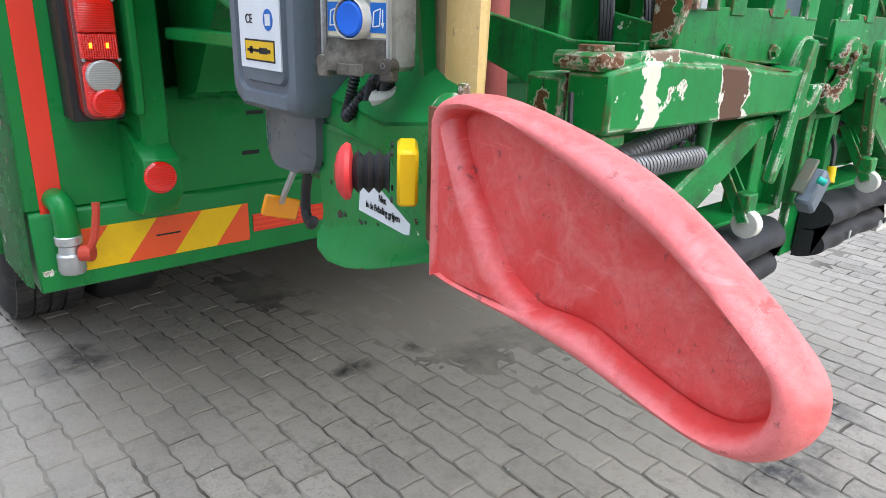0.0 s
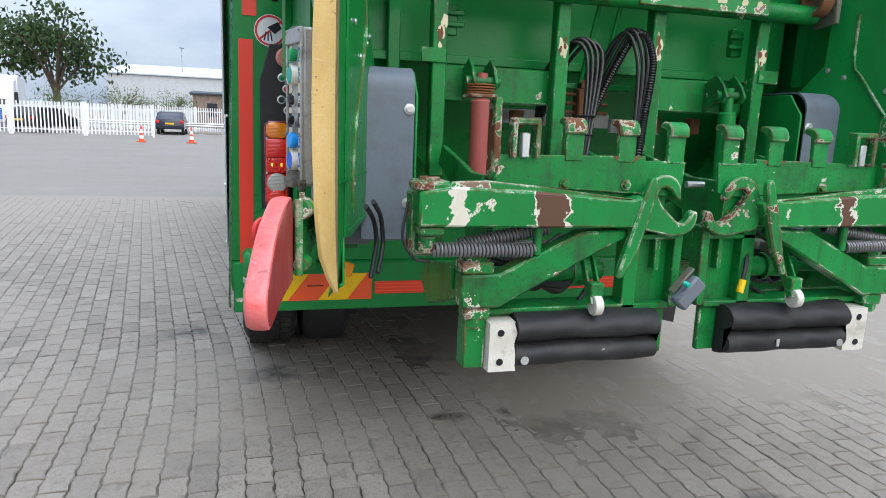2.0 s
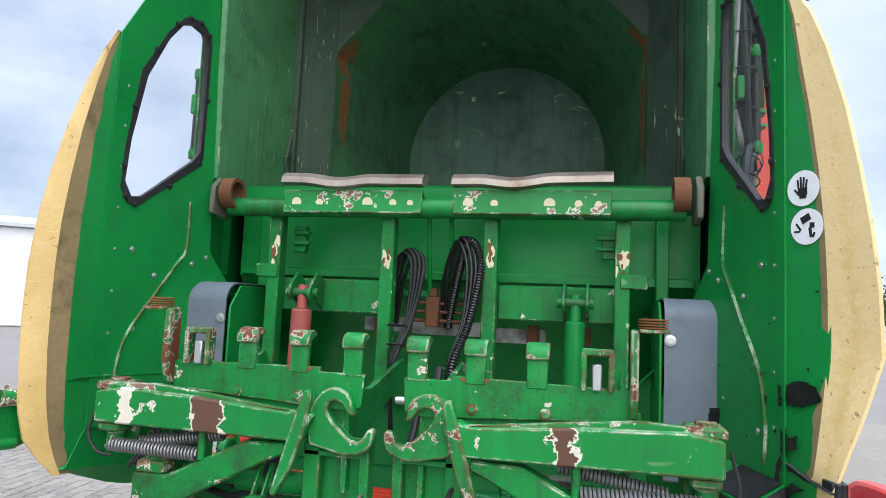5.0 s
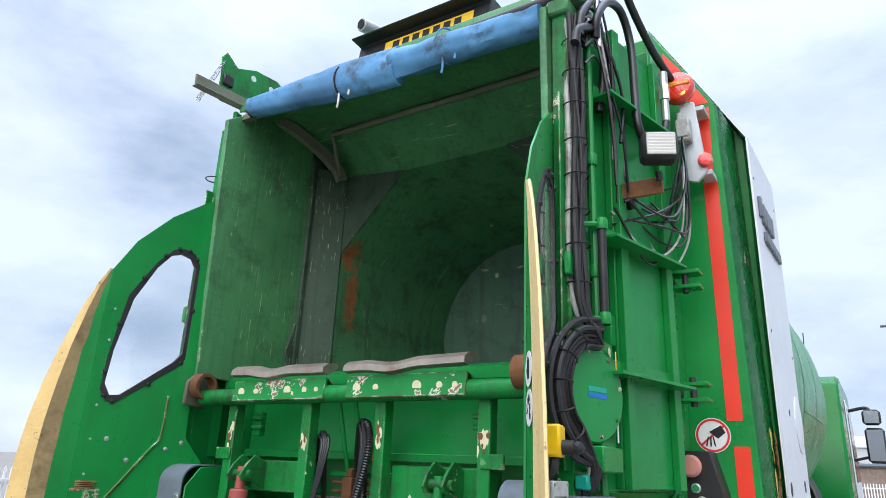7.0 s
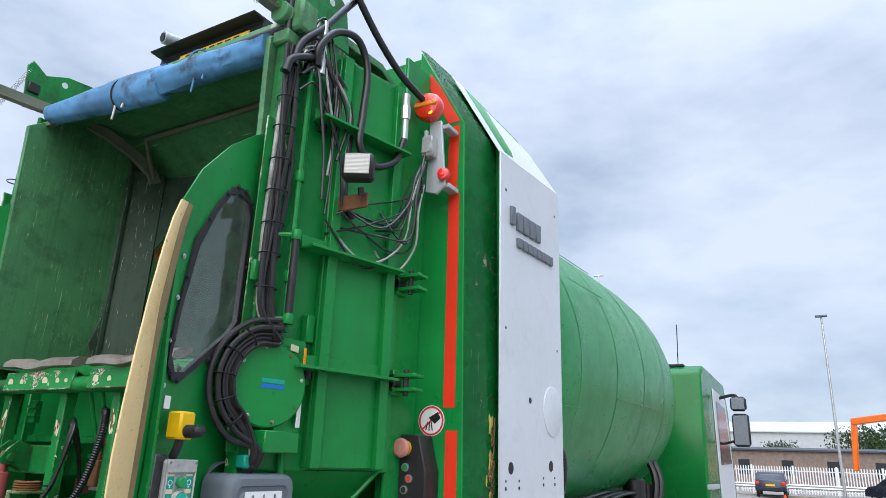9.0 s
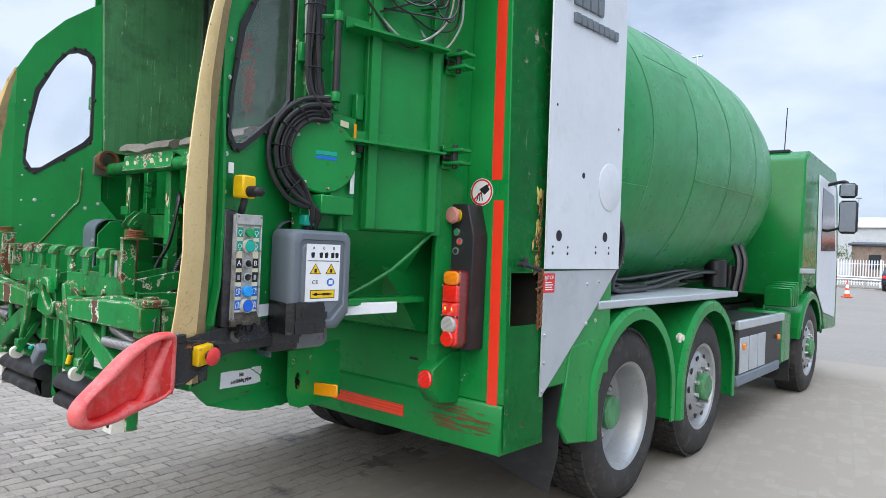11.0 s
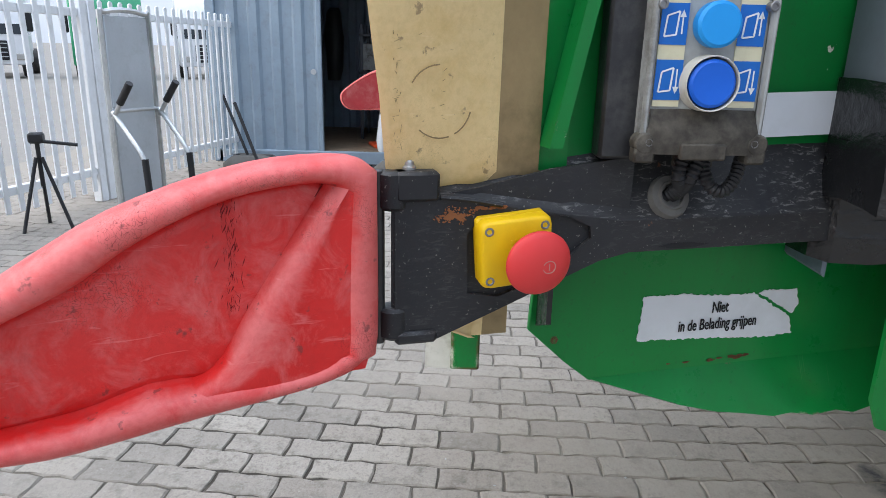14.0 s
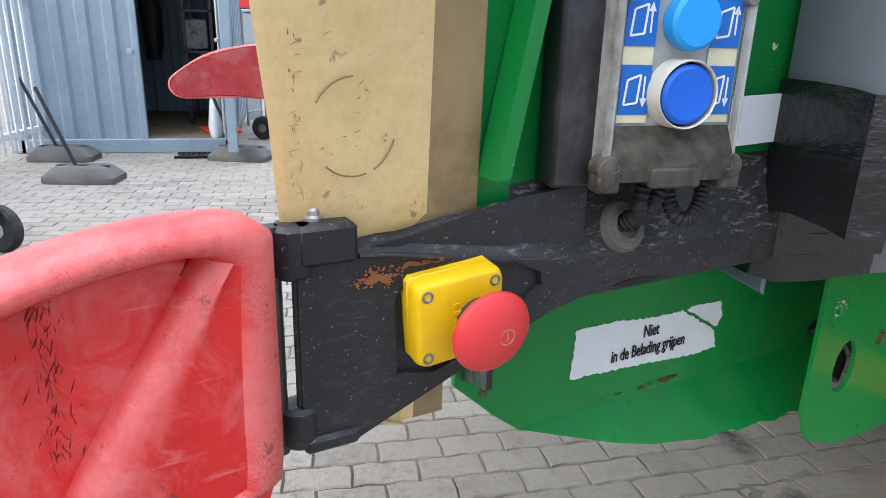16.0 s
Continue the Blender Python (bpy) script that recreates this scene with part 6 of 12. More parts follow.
def side_guard(s):
    # the outline runs up the inner edge, over the shoulder and down the bend line
    edge = [(-0.50, 1.10), (-0.50, 1.5), (-0.585, 1.62), (-0.585, 2.67), (-0.64, 2.635), (-0.77, 2.535), (-0.90, 2.39), (-0.975, 2.25), (-0.975, 2.0), (-0.975, 1.8), (-0.975, 1.5), (-0.975, 1.2), (-0.975, 1.08), (-0.92, 1.07), (-0.72, 1.08)]
    hole = grow(WIN, 0.0)
    # plate with the window cut out: bridge outline and hole by a triangulated fill
    bm = B()
    for off in (0.0,):
        vo = [bm.verts.new(G(s, y, z, off)) for y, z in edge]
        vh = [bm.verts.new(G(s, y, z, off)) for y, z in hole]
        es = [bm.edges.new((a, b)) for a, b in zip(vo, vo[1:] + vo[:1])] + [bm.edges.new((a, b)) for a, b in zip(vh, vh[1:] + vh[:1])]
        bmesh.ops.triangle_fill(bm, use_beauty=True, use_dissolve=False, edges=es)
    bmesh.ops.recalc_face_normals(bm, faces=bm.faces)
    bmesh.ops.solidify(bm, geom=bm.faces, thickness=0.006)
    guard = part("side_guard", bm, "green", truck, "flared green side guard with a clear window and cream rubber edge")
    # strip beyond the bend
    bm = B()
    zs = (0.955, 1.0, 1.06, 1.12, 1.3, 1.5, 1.7, 1.9, 2.05, 2.15, 2.24)
    ys = (-1.012, -1.050, -1.075, -1.092, -1.105, -1.108, -1.098, -1.075, -1.045, -1.02, -0.985)
    if s > 0:
        zs, ys = (1.045, 1.052) + zs[2:], (-1.066, -1.069, -1.070, -1.074, -1.070, -1.066, -1.060, -1.042, -1.020, -1.0, -0.98)
    tuck = 0.0 if s > 0 else 1.0
    rows = [[G(s, -0.972, z, 0.001) for z in zs], [G(s, y, z, 0.012 * tuck) for y, z in zip(ys, zs)], [G(s, y, z, 0.003 + 0.015 * tuck) for y, z in zip(ys, zs)], [G(s, -0.972, z, 0.007) for z in zs]]
    ribbon(bm, rows, False)
    part("bent_edge", bm, "green", guard)
    # cream rubber profile along the rear edge, curling outwards
    zs = (0.955, 1.0, 1.06, 1.13, 1.17, 1.21, 1.30, 1.4, 1.53, 1.655, 1.79, 1.93, 2.08, 2.18, 2.255)
    ya = (-1.03, -1.05, -1.07, -1.083, -1.088, -1.092, -1.098, -1.10, -1.10, -1.094, -1.08, -1.06, -1.03, -1.005, -0.975)
    tip = (-1.06, -1.09, -1.12, -1.125, -1.135, -1.145, -1.15, -1.152, -1.15, -1.14, -1.12, -1.09, -1.05, -1.015, -0.98)
    out = (0.010, 0.014, 0.016, 0.018, 0.040, 0.060, 0.064, 0.066, 0.064, 0.060, 0.052, 0.042, 0.028, 0.018, 0.010)
    if s > 0:
        zs = (0.985, 1.0, 1.06, 1.125, 1.143, 1.17, 1.21, 1.25, 1.30, 1.4, 1.53, 1.655, 1.79, 1.93, 2.08, 2.18, 2.255)
        ya = (-1.03, -1.05, -1.066, -1.068, -1.068, -1.068, -1.067, -1.066, -1.064, -1.060, -1.060, -1.056, -1.046, -1.030, -1.008, -0.995, -0.978)
        tip = (-1.06, -1.09, -1.12, -1.129, -1.131, -1.133, -1.135, -1.139, -1.143, -1.149, -1.148, -1.137, -1.118, -1.094, -1.058, -1.025, -0.985)
        out = (0.010, 0.012, 0.010, 0.003, 0.004, 0.006, 0.008, 0.010, 0.010, 0.006) + (0.003,) * 7
    else:
        tip, out = (-1.045, -1.085, -1.125, -1.14, -1.145) + tip[5:], tuple(0.62 * o for o in (0.012, 0.030, 0.048, 0.056, 0.060) + out[5:])
    rows = []
    for z, a, b, o in zip(zs, ya, tip, out):
        mid = -1.045 if z < 1.9 else max(b + 0.004, -1.045 + (z - 1.9) * 0.12)
        end = -0.968 if z < 1.9 else max(b + 0.008, -0.968)
        if s > 0 and z < 1.12:
            mid, end = -1.050, -1.022
        if s > 0 and z > 1.14:
            mid, end = max(-1.043, b + 0.012) if z < 1.9 else (a + b) / 2 + 0.02, max(a + 0.045, b + 0.016)
            fold = 0.014
            rows.append([G(s, a, z, -0.003), G(s, (a + b) / 2, z, o * 0.5 - 0.002), G(s, b, z, o - 0.003), G(s, b - 0.002, z, o + 0.003), G(s, b + 0.004, z, o + 0.006), G(s, mid - 0.006, z, fold), G(s, mid + 0.004, z, fold - 0.002), G(s, max(end, -1.0), z, 0.010)])
            continue
        rows.append([G(s, a, z, 0.004), G(s, (a + b) / 2 - 0.004, z, o * 0.5), G(s, b, z, o - 0.004), G(s, b, z, o + 0.004), G(s, b + 0.006, z, o + 0.006), G(s, mid - 0.006, z, min(o, 0.030)), G(s, mid + 0.004, z, min(o, 0.027)), G(s, end, z, 0.010)])
    edge_ob = part("cream_edge", ribbon(B(), [r[:7] for r in rows], True), "cream", guard, "thick cream rubber edge, yellowed and scuffed", 30)
    # the fold's darker brown holds both stain and the shading of that side
    part("cream_fold", ribbon(B(), [[r[6], r[7], r[0]] for r in rows], True), "cream_stain_shade", edge_ob, "brown stained fold of the rubber, its shading painted in", 30)
    if s > 0:
        def skin(y, z):
            """A point on the rubber's outer face."""
            return G(s, y, z, 0.0148 + (-1.049 - y) / 0.088 * 0.0005)
        for k in (1, 3, 4):
            a0, a1 = 0.4 + 1.2 * k, 1.2 + 1.2 * k + 0.2 * (k % 2)
            arc = [(-1.090 + 0.026 * math.cos(a0 + (a1 - a0) * i / 6), 1.204 + 0.030 * math.sin(a0 + (a1 - a0) * i / 6)) for i in range(7)]
            part("ring_scuff", tube(B(), [skin(*p) for p in arc], 0.0006, 5, 1), "cream_stain_shade", edge_ob)
        rng, bm = random.Random(8), B()
        for k in range(44):
            y, z = (rng.uniform(-1.127, -1.121) if k < 34 else rng.uniform(-1.12, -1.08)), rng.uniform(1.165, 1.26)
            lean, length, wide = (rng.gauss(1.5, 0.2) if k < 24 else rng.uniform(-0.5, 0.8)), rng.uniform(0.0006, 0.0028), rng.uniform(0.00008, 0.00022)
            at = lambda u, v: skin(y + u * math.cos(lean) - v * math.sin(lean), z + u * math.sin(lean) + v * math.cos(lean))
            slab(bm, [at(-length, 0), at(-length * 0.3, -wide), at(length, -wide * 0.4), at(length * 0.4, wide)], (0.0006, 0.0002, 0))
        tagged(part("rubber_scuff", bm, "cream_stain_shade", edge_ob, "brown scuffs in the rubber"), kind="stuff")
    # green flange that holds the rubber from outside
    bm = B()
    bar = ((-1.0, 1.165, 0.032), (-0.975, 1.29, 0.032), (-0.965, 1.5, 0.028), (-0.965, 1.75, 0.022), (-0.965, 1.9, 0.012), (-0.965, 2.1, 0.010))
    rows = [[G(s, y, z, o) for o in (0.008, e)] for y, z, e in bar]
    rows2 = [[G(s, y + 0.012, z, o) for o in (0.008, e)] for y, z, e in bar]
    ribbon(bm, [r + q[::-1] for r, q in zip(rows, rows2)], True)
    part("edge_flange", bm, "green", guard)
    # rivets
    bm = B()
    for k in range(8):
        for side in (-0.002, 0.008):
            z = 1.22 + 0.125 * k
            bolt_head(bm, G(s, -0.935, z, side), Vector(G(s, 0, 0, 1 if side > 0 else -1)) - Vector(G(s, 0, 0, 0)), 0.0055, 0.004)
    for y, z in ((-0.66, 1.573), (-0.80, 1.525), (-0.86, 1.36), (-0.87, 1.20), (-0.60, 1.60), (-0.88, 1.60)):
        bolt_head(bm, G(s, y, z, -0.006), Vector(G(s, 0, 0, -1)) - Vector(G(s, 0, 0, 0)), 0.0065, 0.004)
    pieces("guard_rivet", bm, "steel", guard)
    # rubber bead along the inner curve
    bm = B()
    tube(bm, [G(s, y, z, -0.008) for y, z in ((-0.668, 1.78), (-0.685, 1.62), (-0.72, 1.57), (-0.80, 1.46), (-0.878, 1.342), (-0.905, 1.228), (-0.90, 1.13))], 0.005, 6, 5)
    part("weld_bead", bm, "green_edge", guard)
    # window pane, black gasket and its studs
    bm = B()
    o, i = grow(WIN, 0.022), grow(WIN, -0.004)
    for off in (-0.010, 0.010):
        vo, vi = [bm.verts.new(G(s, y, z, off)) for y, z in o], [bm.verts.new(G(s, y, z, off)) for y, z in i]
        for k in range(len(o)):
            j = (k + 1) % len(o)
            bm.faces.new((vo[k], vo[j], vi[j], vi[k]))
    bm.verts.ensure_lookup_table()
    k = len(o)
    for base in (0, k):
        for a in range(k):
            b_ = (a + 1) % k
            bm.faces.new((bm.verts[base + a], bm.verts[base + b_], bm.verts[2 * k + base + b_], bm.verts[2 * k + base + a]))
    gasket = part("window_gasket", bm, "rubber", guard)
    pane = part("window_pane", guard_poly(B(), s, grow(WIN, 0.006), 0.004, 0.002), "clear", guard, "scratched clear plastic pane")
    pane.visible_shadow = False
    bm = B()
    for a, b in zip(o, o[1:] + o[:1]):
        p = ((a[0] + b[0]) / 2 * 0.985 + sum(q[0] for q in WIN) / 12 * 0.015, (a[1] + b[1]) / 2)
        for off in (-0.010, 0.010):
            bolt_head(bm, G(s, p[0], p[1], off), Vector(G(s, 0, 0, 1 if off > 0 else -1)) - Vector(G(s, 0, 0, 0)), 0.007, 0.006)
    pieces("gasket_stud", bm, "blackp", gasket)
    return guard


guards = {s: side_guard(s) for s in (-1, 1)}

# stickers and peeled black patches on the right guard's inner face
along, facing = Vector((-0.584, 0.812, 0)), Vector((-0.812, -0.584, 0))
for k, (y, z) in enumerate(((-1.012, 1.766), (-1.019, 1.678))):
    c = Vector(G(1, y, z)) + facing * 0.002
    st = part("round_sticker", lathe(B(), [(0.041, 0), (0.041, 0.0012), (0, 0.0012)], c, facing, 28), "white", guards[1], "round white sticker with a black pictogram")
    bm = B()
    c += facing * 0.0015
    if k == 0:
        shapes = ((-0.012, 0.010, 0.0045, 0.022, 8), (-0.005, 0.014, 0.0045, 0.026, 3), (0.002, 0.013, 0.0045, 0.024, -3), (0.009, 0.009, 0.0045, 0.020, -8), (-0.001, -0.008, 0.024, 0.018, 0), (0.0, -0.019, 0.017, 0.008, 0), (-0.017, -0.006, 0.005, 0.014, 40))
    else:
        shapes = ((-0.002, 0.018, 0.024, 0.016, 25), (0.014, 0.002, 0.012, 0.012, 0), (0.010, -0.014, 0.007, 0.022, 10), (-0.020, 0.0, 0.005, 0.020, 35), (-0.024, -0.010, 0.016, 0.004, 0), (0.018, -0.020, 0.005, 0.012, -20))
    for u, dz, w, h, lean in shapes:
        p = c + along * -u + Vector((0, 0, dz))
        e1 = (along * -math.cos(math.radians(lean)) + Vector((0, 0, math.sin(math.radians(lean))))) * w / 2
        e2 = (along * math.sin(math.radians(lean)) + Vector((0, 0, math.cos(math.radians(lean))))) * h / 2
        slab(bm, [p - e1 - e2, p + e1 - e2, p + e1 + e2, p - e1 + e2], facing * 0.0008)
    part("pictogram", bm, "ink", st)


def ragged(pts, rng, amp):
    """A closed outline broken up into torn edges."""
    out = []
    for (a, b), (c, d) in zip(pts, pts[1:] + pts[:1]):
        k = max(2, int(math.hypot(c - a, d - b) / (amp * 2.2)))
        for i in range(k):
            f = i / k
            out.append((a + (c - a) * f + rng.uniform(-amp, amp), b + (d - b) * f + rng.uniform(-amp, amp)))
    return out


def guard_skin(pts):
    """Points on the inner face of the right guard and its bent strip."""
    return [G(1, y, z, -0.0090 if y > -0.972 else -0.0040) for y, z in pts]


bm = B()
rng = random.Random(21)
torn = [[(-0.976, 1.322), (-0.995, 1.331), (-1.016, 1.337), (-1.046, 1.329), (-1.060, 1.300), (-1.046, 1.289), (-1.015, 1.282), (-0.976, 1.275)],
        [(-0.968, 1.322), (-0.957, 1.318), (-0.955, 1.274), (-0.968, 1.272)],
        [(-0.975, 1.225), (-0.985, 1.207), (-1.008, 1.216), (-1.012, 1.190), (-0.984, 1.179), (-0.980, 1.161), (-0.976, 1.165)],
        [(-0.968, 1.222), (-0.966, 1.170), (-0.949, 1.143), (-0.939, 1.091), (-0.936, 1.085), (-0.968, 1.085), (-0.968, 1.098), (-0.959, 1.12), (-0.968, 1.14)],
        [(-0.976, 1.094), (-1.003, 1.115), (-1.014, 1.108), (-1.049, 1.106), (-1.007, 1.092), (-0.983, 1.074), (-0.978, 1.03), (-0.976, 1.03)],
        [(-0.90, 1.262), (-0.91, 1.285), (-0.897, 1.298), (-0.893, 1.268)], [(-0.88, 1.325), (-0.892, 1.335), (-0.884, 1.345), (-0.875, 1.335)]]
for pts in torn:
    slab(bm, guard_skin(ragged(pts, rng, 0.0035)), (0.0006, 0.0002, 0))
for k in range(26):
    y, z, r = rng.uniform(-1.06, -0.82), rng.uniform(1.05, 1.55), rng.uniform(0.0012, 0.0042)
    if abs(y + 0.972) > 0.012:
        slab(bm, guard_skin([(y + math.cos(q * 0.9) * r * rng.uniform(0.6, 1.6), z + math.sin(q * 0.9) * r * rng.uniform(0.4, 1.2)) for q in range(7)]), (0.0006, 0.0002, 0))
tagged(part("peeled_patch", bm, "tape", guards[1], "black patches where paint has peeled"), kind="stuff")
# hoses on the inner face of the left guard
for dx, dz in ((0.0, 0.0), (0.018, 0.012)):
    part("guard_hose", tube(B(), [(-0.86 + dx, -0.93, 1.15 + dz), (-0.825 + dx, -0.84, 1.10 + dz), (-0.812 + dx, -0.81, 1.04), (-0.824 + dx, -0.85, 1.0), (-0.838 + dx, -0.885, 0.955 + dz)], 0.0065, 8, 6), "rubber", guards[-1], "black hydraulic hose")


def plate_with_hole(bm, outline, hole, thick, inward):
    """A flat outline of 3D points with a hole through it, drawn out to the back."""
    vo, vh = [bm.verts.new(p) for p in outline], [bm.verts.new(p) for p in hole]
    es = [bm.edges.new((a, b)) for ring in (vo, vh) for a, b in zip(ring, ring[1:] + ring[:1])]
    fs = [g for g in bmesh.ops.triangle_fill(bm, use_beauty=True, use_dissolve=False, edges=es)["geom"] if isinstance(g, bmesh.types.BMFace)]
    r = bmesh.ops.extrude_face_region(bm, geom=fs)
    for v in r["geom"]:
        if isinstance(v, bmesh.types.BMVert):
            v.co += inward * thick
    return bm


def flake(bm, H, y, z, r, rng, off, stretch=1.0):
    """A ragged flake lying on a slanting plate."""
    slab(bm, [H(y + math.cos(a) * r * stretch * rng.uniform(0.55, 1.25), z + math.sin(a) * r * rng.uniform(0.55, 1.25), off) for a in [i * math.pi / 5 for i in range(10)]], (0.0005, 0.00015, 0))


def low_plate(s):
    """Curved plate under the guard arm, with the warning label."""
    def H(y, z, off=0.0):
        x = 0.548 - 0.30 * y if s > 0 else 0.837 - 0.09 * y
        return (s * (x + off * 0.958), y + off * 0.287, z)
    pts = [(-0.986, 0.945), (-0.94, 0.90), (-0.908, 0.873), (-0.42, 0.870), (-0.40, 0.88), (-0.39, 1.03), (-0.52, 1.05), (-0.98, 1.05)]
    if s < 0:
        pts = [(-1.03, 0.972), (-1.0, 0.965), (-0.913, 0.958), (-0.804, 0.939), (-0.70, 0.915), (-0.65, 0.895), (-0.612, 0.893), (-0.622, 0.927), (-0.61, 0.992), (-0.561, 1.019), (-0.57, 1.08), (-0.97, 1.08)]
    p = [H(y, z) for y, z in pts]
    inward = (-s * 0.958 * 0.006, -0.287 * 0.006, 0)
    pl = part("lower_guard_plate", slab(B(), p, inward, 0.001), "green", truck, "green curved guard plate with a torn white notice")
    # shelf behind the arm that joins the two plates
    if s > 0:
        part("plate_shelf", slab(B(), [H(-0.98, 1.045), H(-0.40, 1.045), G(s, -0.50, 1.10), G(s, -0.975, 1.10)], (0, 0, 0.005)), "green", pl)
        part("plate_gusset", slab(B(), [G(s, -0.978, 1.10), G(s, -0.978, 0.985), H(-0.978, 0.950), H(-0.978, 1.045)], (0, 0.005, 0)), "tape", pl, "gusset with its paint peeled to black")
        # lip that turns outwards below the crease
        rows = []
        for y, z in ((-0.906, 0.872), (-0.864, 0.852), (-0.83, 0.836), (-0.80, 0.822), (-0.755, 0.806), (-0.72, 0.799), (-0.68, 0.789), (-0.655, 0.791), (-0.624, 0.783), (-0.59, 0.786), (-0.565, 0.779), (-0.535, 0.785), (-0.52, 0.780), (-0.49, 0.792), (-0.46, 0.80), (-0.44, 0.815), (-0.425, 0.86)):
            o = (0.873 - z) * 0.45
            rows.append([H(y, 0.872, -0.006), H(y, z + o * 0.66, o - 0.004), H(y, z + o * 0.66 + 0.003, o + 0.002), H(y, 0.876, 0.0)])
        part("plate_lip", ribbon(B(), rows, True), "green", pl)
        E = lambda y, z, off=0.0: (0.650 - 0.30 * y + off * 0.958, y + off * 0.287, z)
        bm = B()
        oval = [(-0.515 + 0.020 * math.cos(k * math.pi / 6), 0.905 + 0.034 * math.sin(k * math.pi / 6)) for k in range(12)]
        plate_with_hole(bm, [E(y, z) for y, z in ((-0.575, 0.86), (-0.577, 1.03), (-0.235, 1.035), (-0.215, 0.80), (-0.30, 0.792), (-0.50, 0.797), (-0.557, 0.82))], [E(y, z) for y, z in oval], 0.005, Vector((-0.958, -0.287, 0)))
        endp = part("end_plate", bm, "green", pl, "green end plate with an oval hole")
        bm = B()
        for y, z in ((-0.44, 0.985), (-0.455, 0.93), (-0.55, 0.985), (-0.26, 0.99)):
            bolt_head(bm, E(y, z, 0.0), (0.958, 0.287, 0), 0.007, 0.005)
        pieces("plate_bolt", bm, "green_edge", endp)
        bm = B()
        for y, z, off in ((-0.48, 0.856, 0.0), (-0.462, 0.832, 0.006)):
            lathe(bm, [(0.011, 0), (0.011, 0.002), (0.0065, 0.002), (0.0065, 0.008), (0, 0.009)], H(y, z, off), (0.958, 0.287, 0), 6)
        pieces("plate_bolt", bm, "green_edge", pl)
        rng3 = random.Random(8)
        bm = B()
        for k in range(34):
            flake(bm, H, -0.475 + rng3.gauss(0, 0.016), 0.842 + rng3.gauss(0, 0.012), rng3.uniform(0.0012, 0.005), rng3, 0.0015 + 0.00003 * k)
        for k in range(22):
            flake(bm, H, -0.735 + rng3.gauss(0, 0.030), 0.8845 + rng3.gauss(0, 0.0012), rng3.uniform(0.0008, 0.0016), rng3, 0.0009, 4.0)
        tagged(part("rust_bloom", bm, "rust", pl, "rust and torn paint on the guard plate"), kind="stuff")
        bm = B()
        slab(bm, [H(y, z, -0.0072) for y, z in ragged([(-0.975, 1.044), (-0.975, 0.985), (-0.955, 0.962), (-0.90, 0.931), (-0.875, 0.911), (-0.84, 0.955), (-0.80, 1.0), (-0.79, 1.044)], rng3, 0.003)], (0.0006, 0.0002, 0))
        slab(bm, [Vector(H(-0.975, 1.052)), Vector(H(-0.79, 1.052)), Vector(G(s, -0.80, 1.105, -0.008)), Vector(G(s, -0.94, 1.105, -0.008)), Vector(G(s, -0.972, 1.105, -0.008))], (0, 0, 0.0006))
        tagged(part("peeled_patch", bm, "tape", pl, "black area where paint has peeled"), kind="stuff")
    else:
        part("plate_shelf", slab(B(), [H(-0.97, 1.075), H(-0.57, 1.075), G(s, -0.57, 1.12), G(s, -0.97, 1.12)], (0, 0, 0.005)), "green", pl)
        # lip that turns outwards below the crease
        inner = [(-1.03, 0.974), (-1.0, 0.967), (-0.913, 0.960), (-0.804, 0.941), (-0.75, 0.929), (-0.70, 0.917), (-0.65, 0.897), (-0.612, 0.895)]
        outer = [(-1.042, 0.972, 0.006), (-1.02, 0.960, 0.022), (-0.94, 0.928, 0.030), (-0.85, 0.893, 0.032), (-0.775, 0.871, 0.032), (-0.70, 0.859, 0.030), (-0.652, 0.868, 0.026), (-0.625, 0.884, 0.014)]
        rows = [[H(a, b, -0.006), H((a + c) / 2, (b + d) / 2 - 0.004, o * 0.4), H(c, d, o), H(c, d + 0.006, o), H((a + c) / 2, (b + d) / 2 + 0.004, o * 0.4), H(a, b + 0.006, 0.0)] for (a, b), (c, d, o) in zip(inner, outer)]
        part("plate_lip", ribbon(B(), rows, True), "green", pl, "", 40)
        bm = B()
        rng3 = random.Random(12)
        for y, z, r in ((-0.691, 0.940, 0.011), (-0.71, 0.944, 0.006), (-0.765, 0.945, 0.007), (-0.78, 0.948, 0.004), (-0.82, 0.955, 0.004), (-0.625, 1.015, 0.006), (-0.704, 1.019, 0.003)):
            slab(bm, [H(a, b, 0.0008) for a, b in ragged([(y + math.cos(q) * r, z + math.sin(q) * r * 0.7) for q in range(6)], rng3, r * 0.3)], (0.0004, 0, 0))
        tagged(part("peeled_patch", bm, "tape", pl, "black specks where paint has peeled"), kind="stuff")
    lab = ragged([(-0.850, 0.974), (-0.800, 0.974), (-0.739, 0.968), (-0.703, 0.968), (-0.647, 0.933), (-0.640, 0.909), (-0.679, 0.908), (-0.767, 0.914), (-0.852, 0.919)], random.Random(6), 0.0013)
    if s < 0:
        lab = [(-0.775, 1.030), (-0.822, 1.018), (-0.915, 0.981), (-0.913, 0.961), (-0.760, 0.965), (-0.764, 0.994)]
    sh = 0.0
    p = [H(y + sh, z, 0.0012) for y, z in lab]
    label = part("warning_label", slab(B(), p, [q * 0.15 for q in inward]), "white", pl, "torn white label with black words")
    if s > 0:
        part("torn_label_corner", slab(B(), [H(y, z, 0.0012) for y, z in ragged([(-0.696, 0.968), (-0.688, 0.971), (-0.643, 0.969), (-0.637, 0.949), (-0.644, 0.9365)], random.Random(7), 0.001)], [q * 0.15 for q in inward]), "white", label)
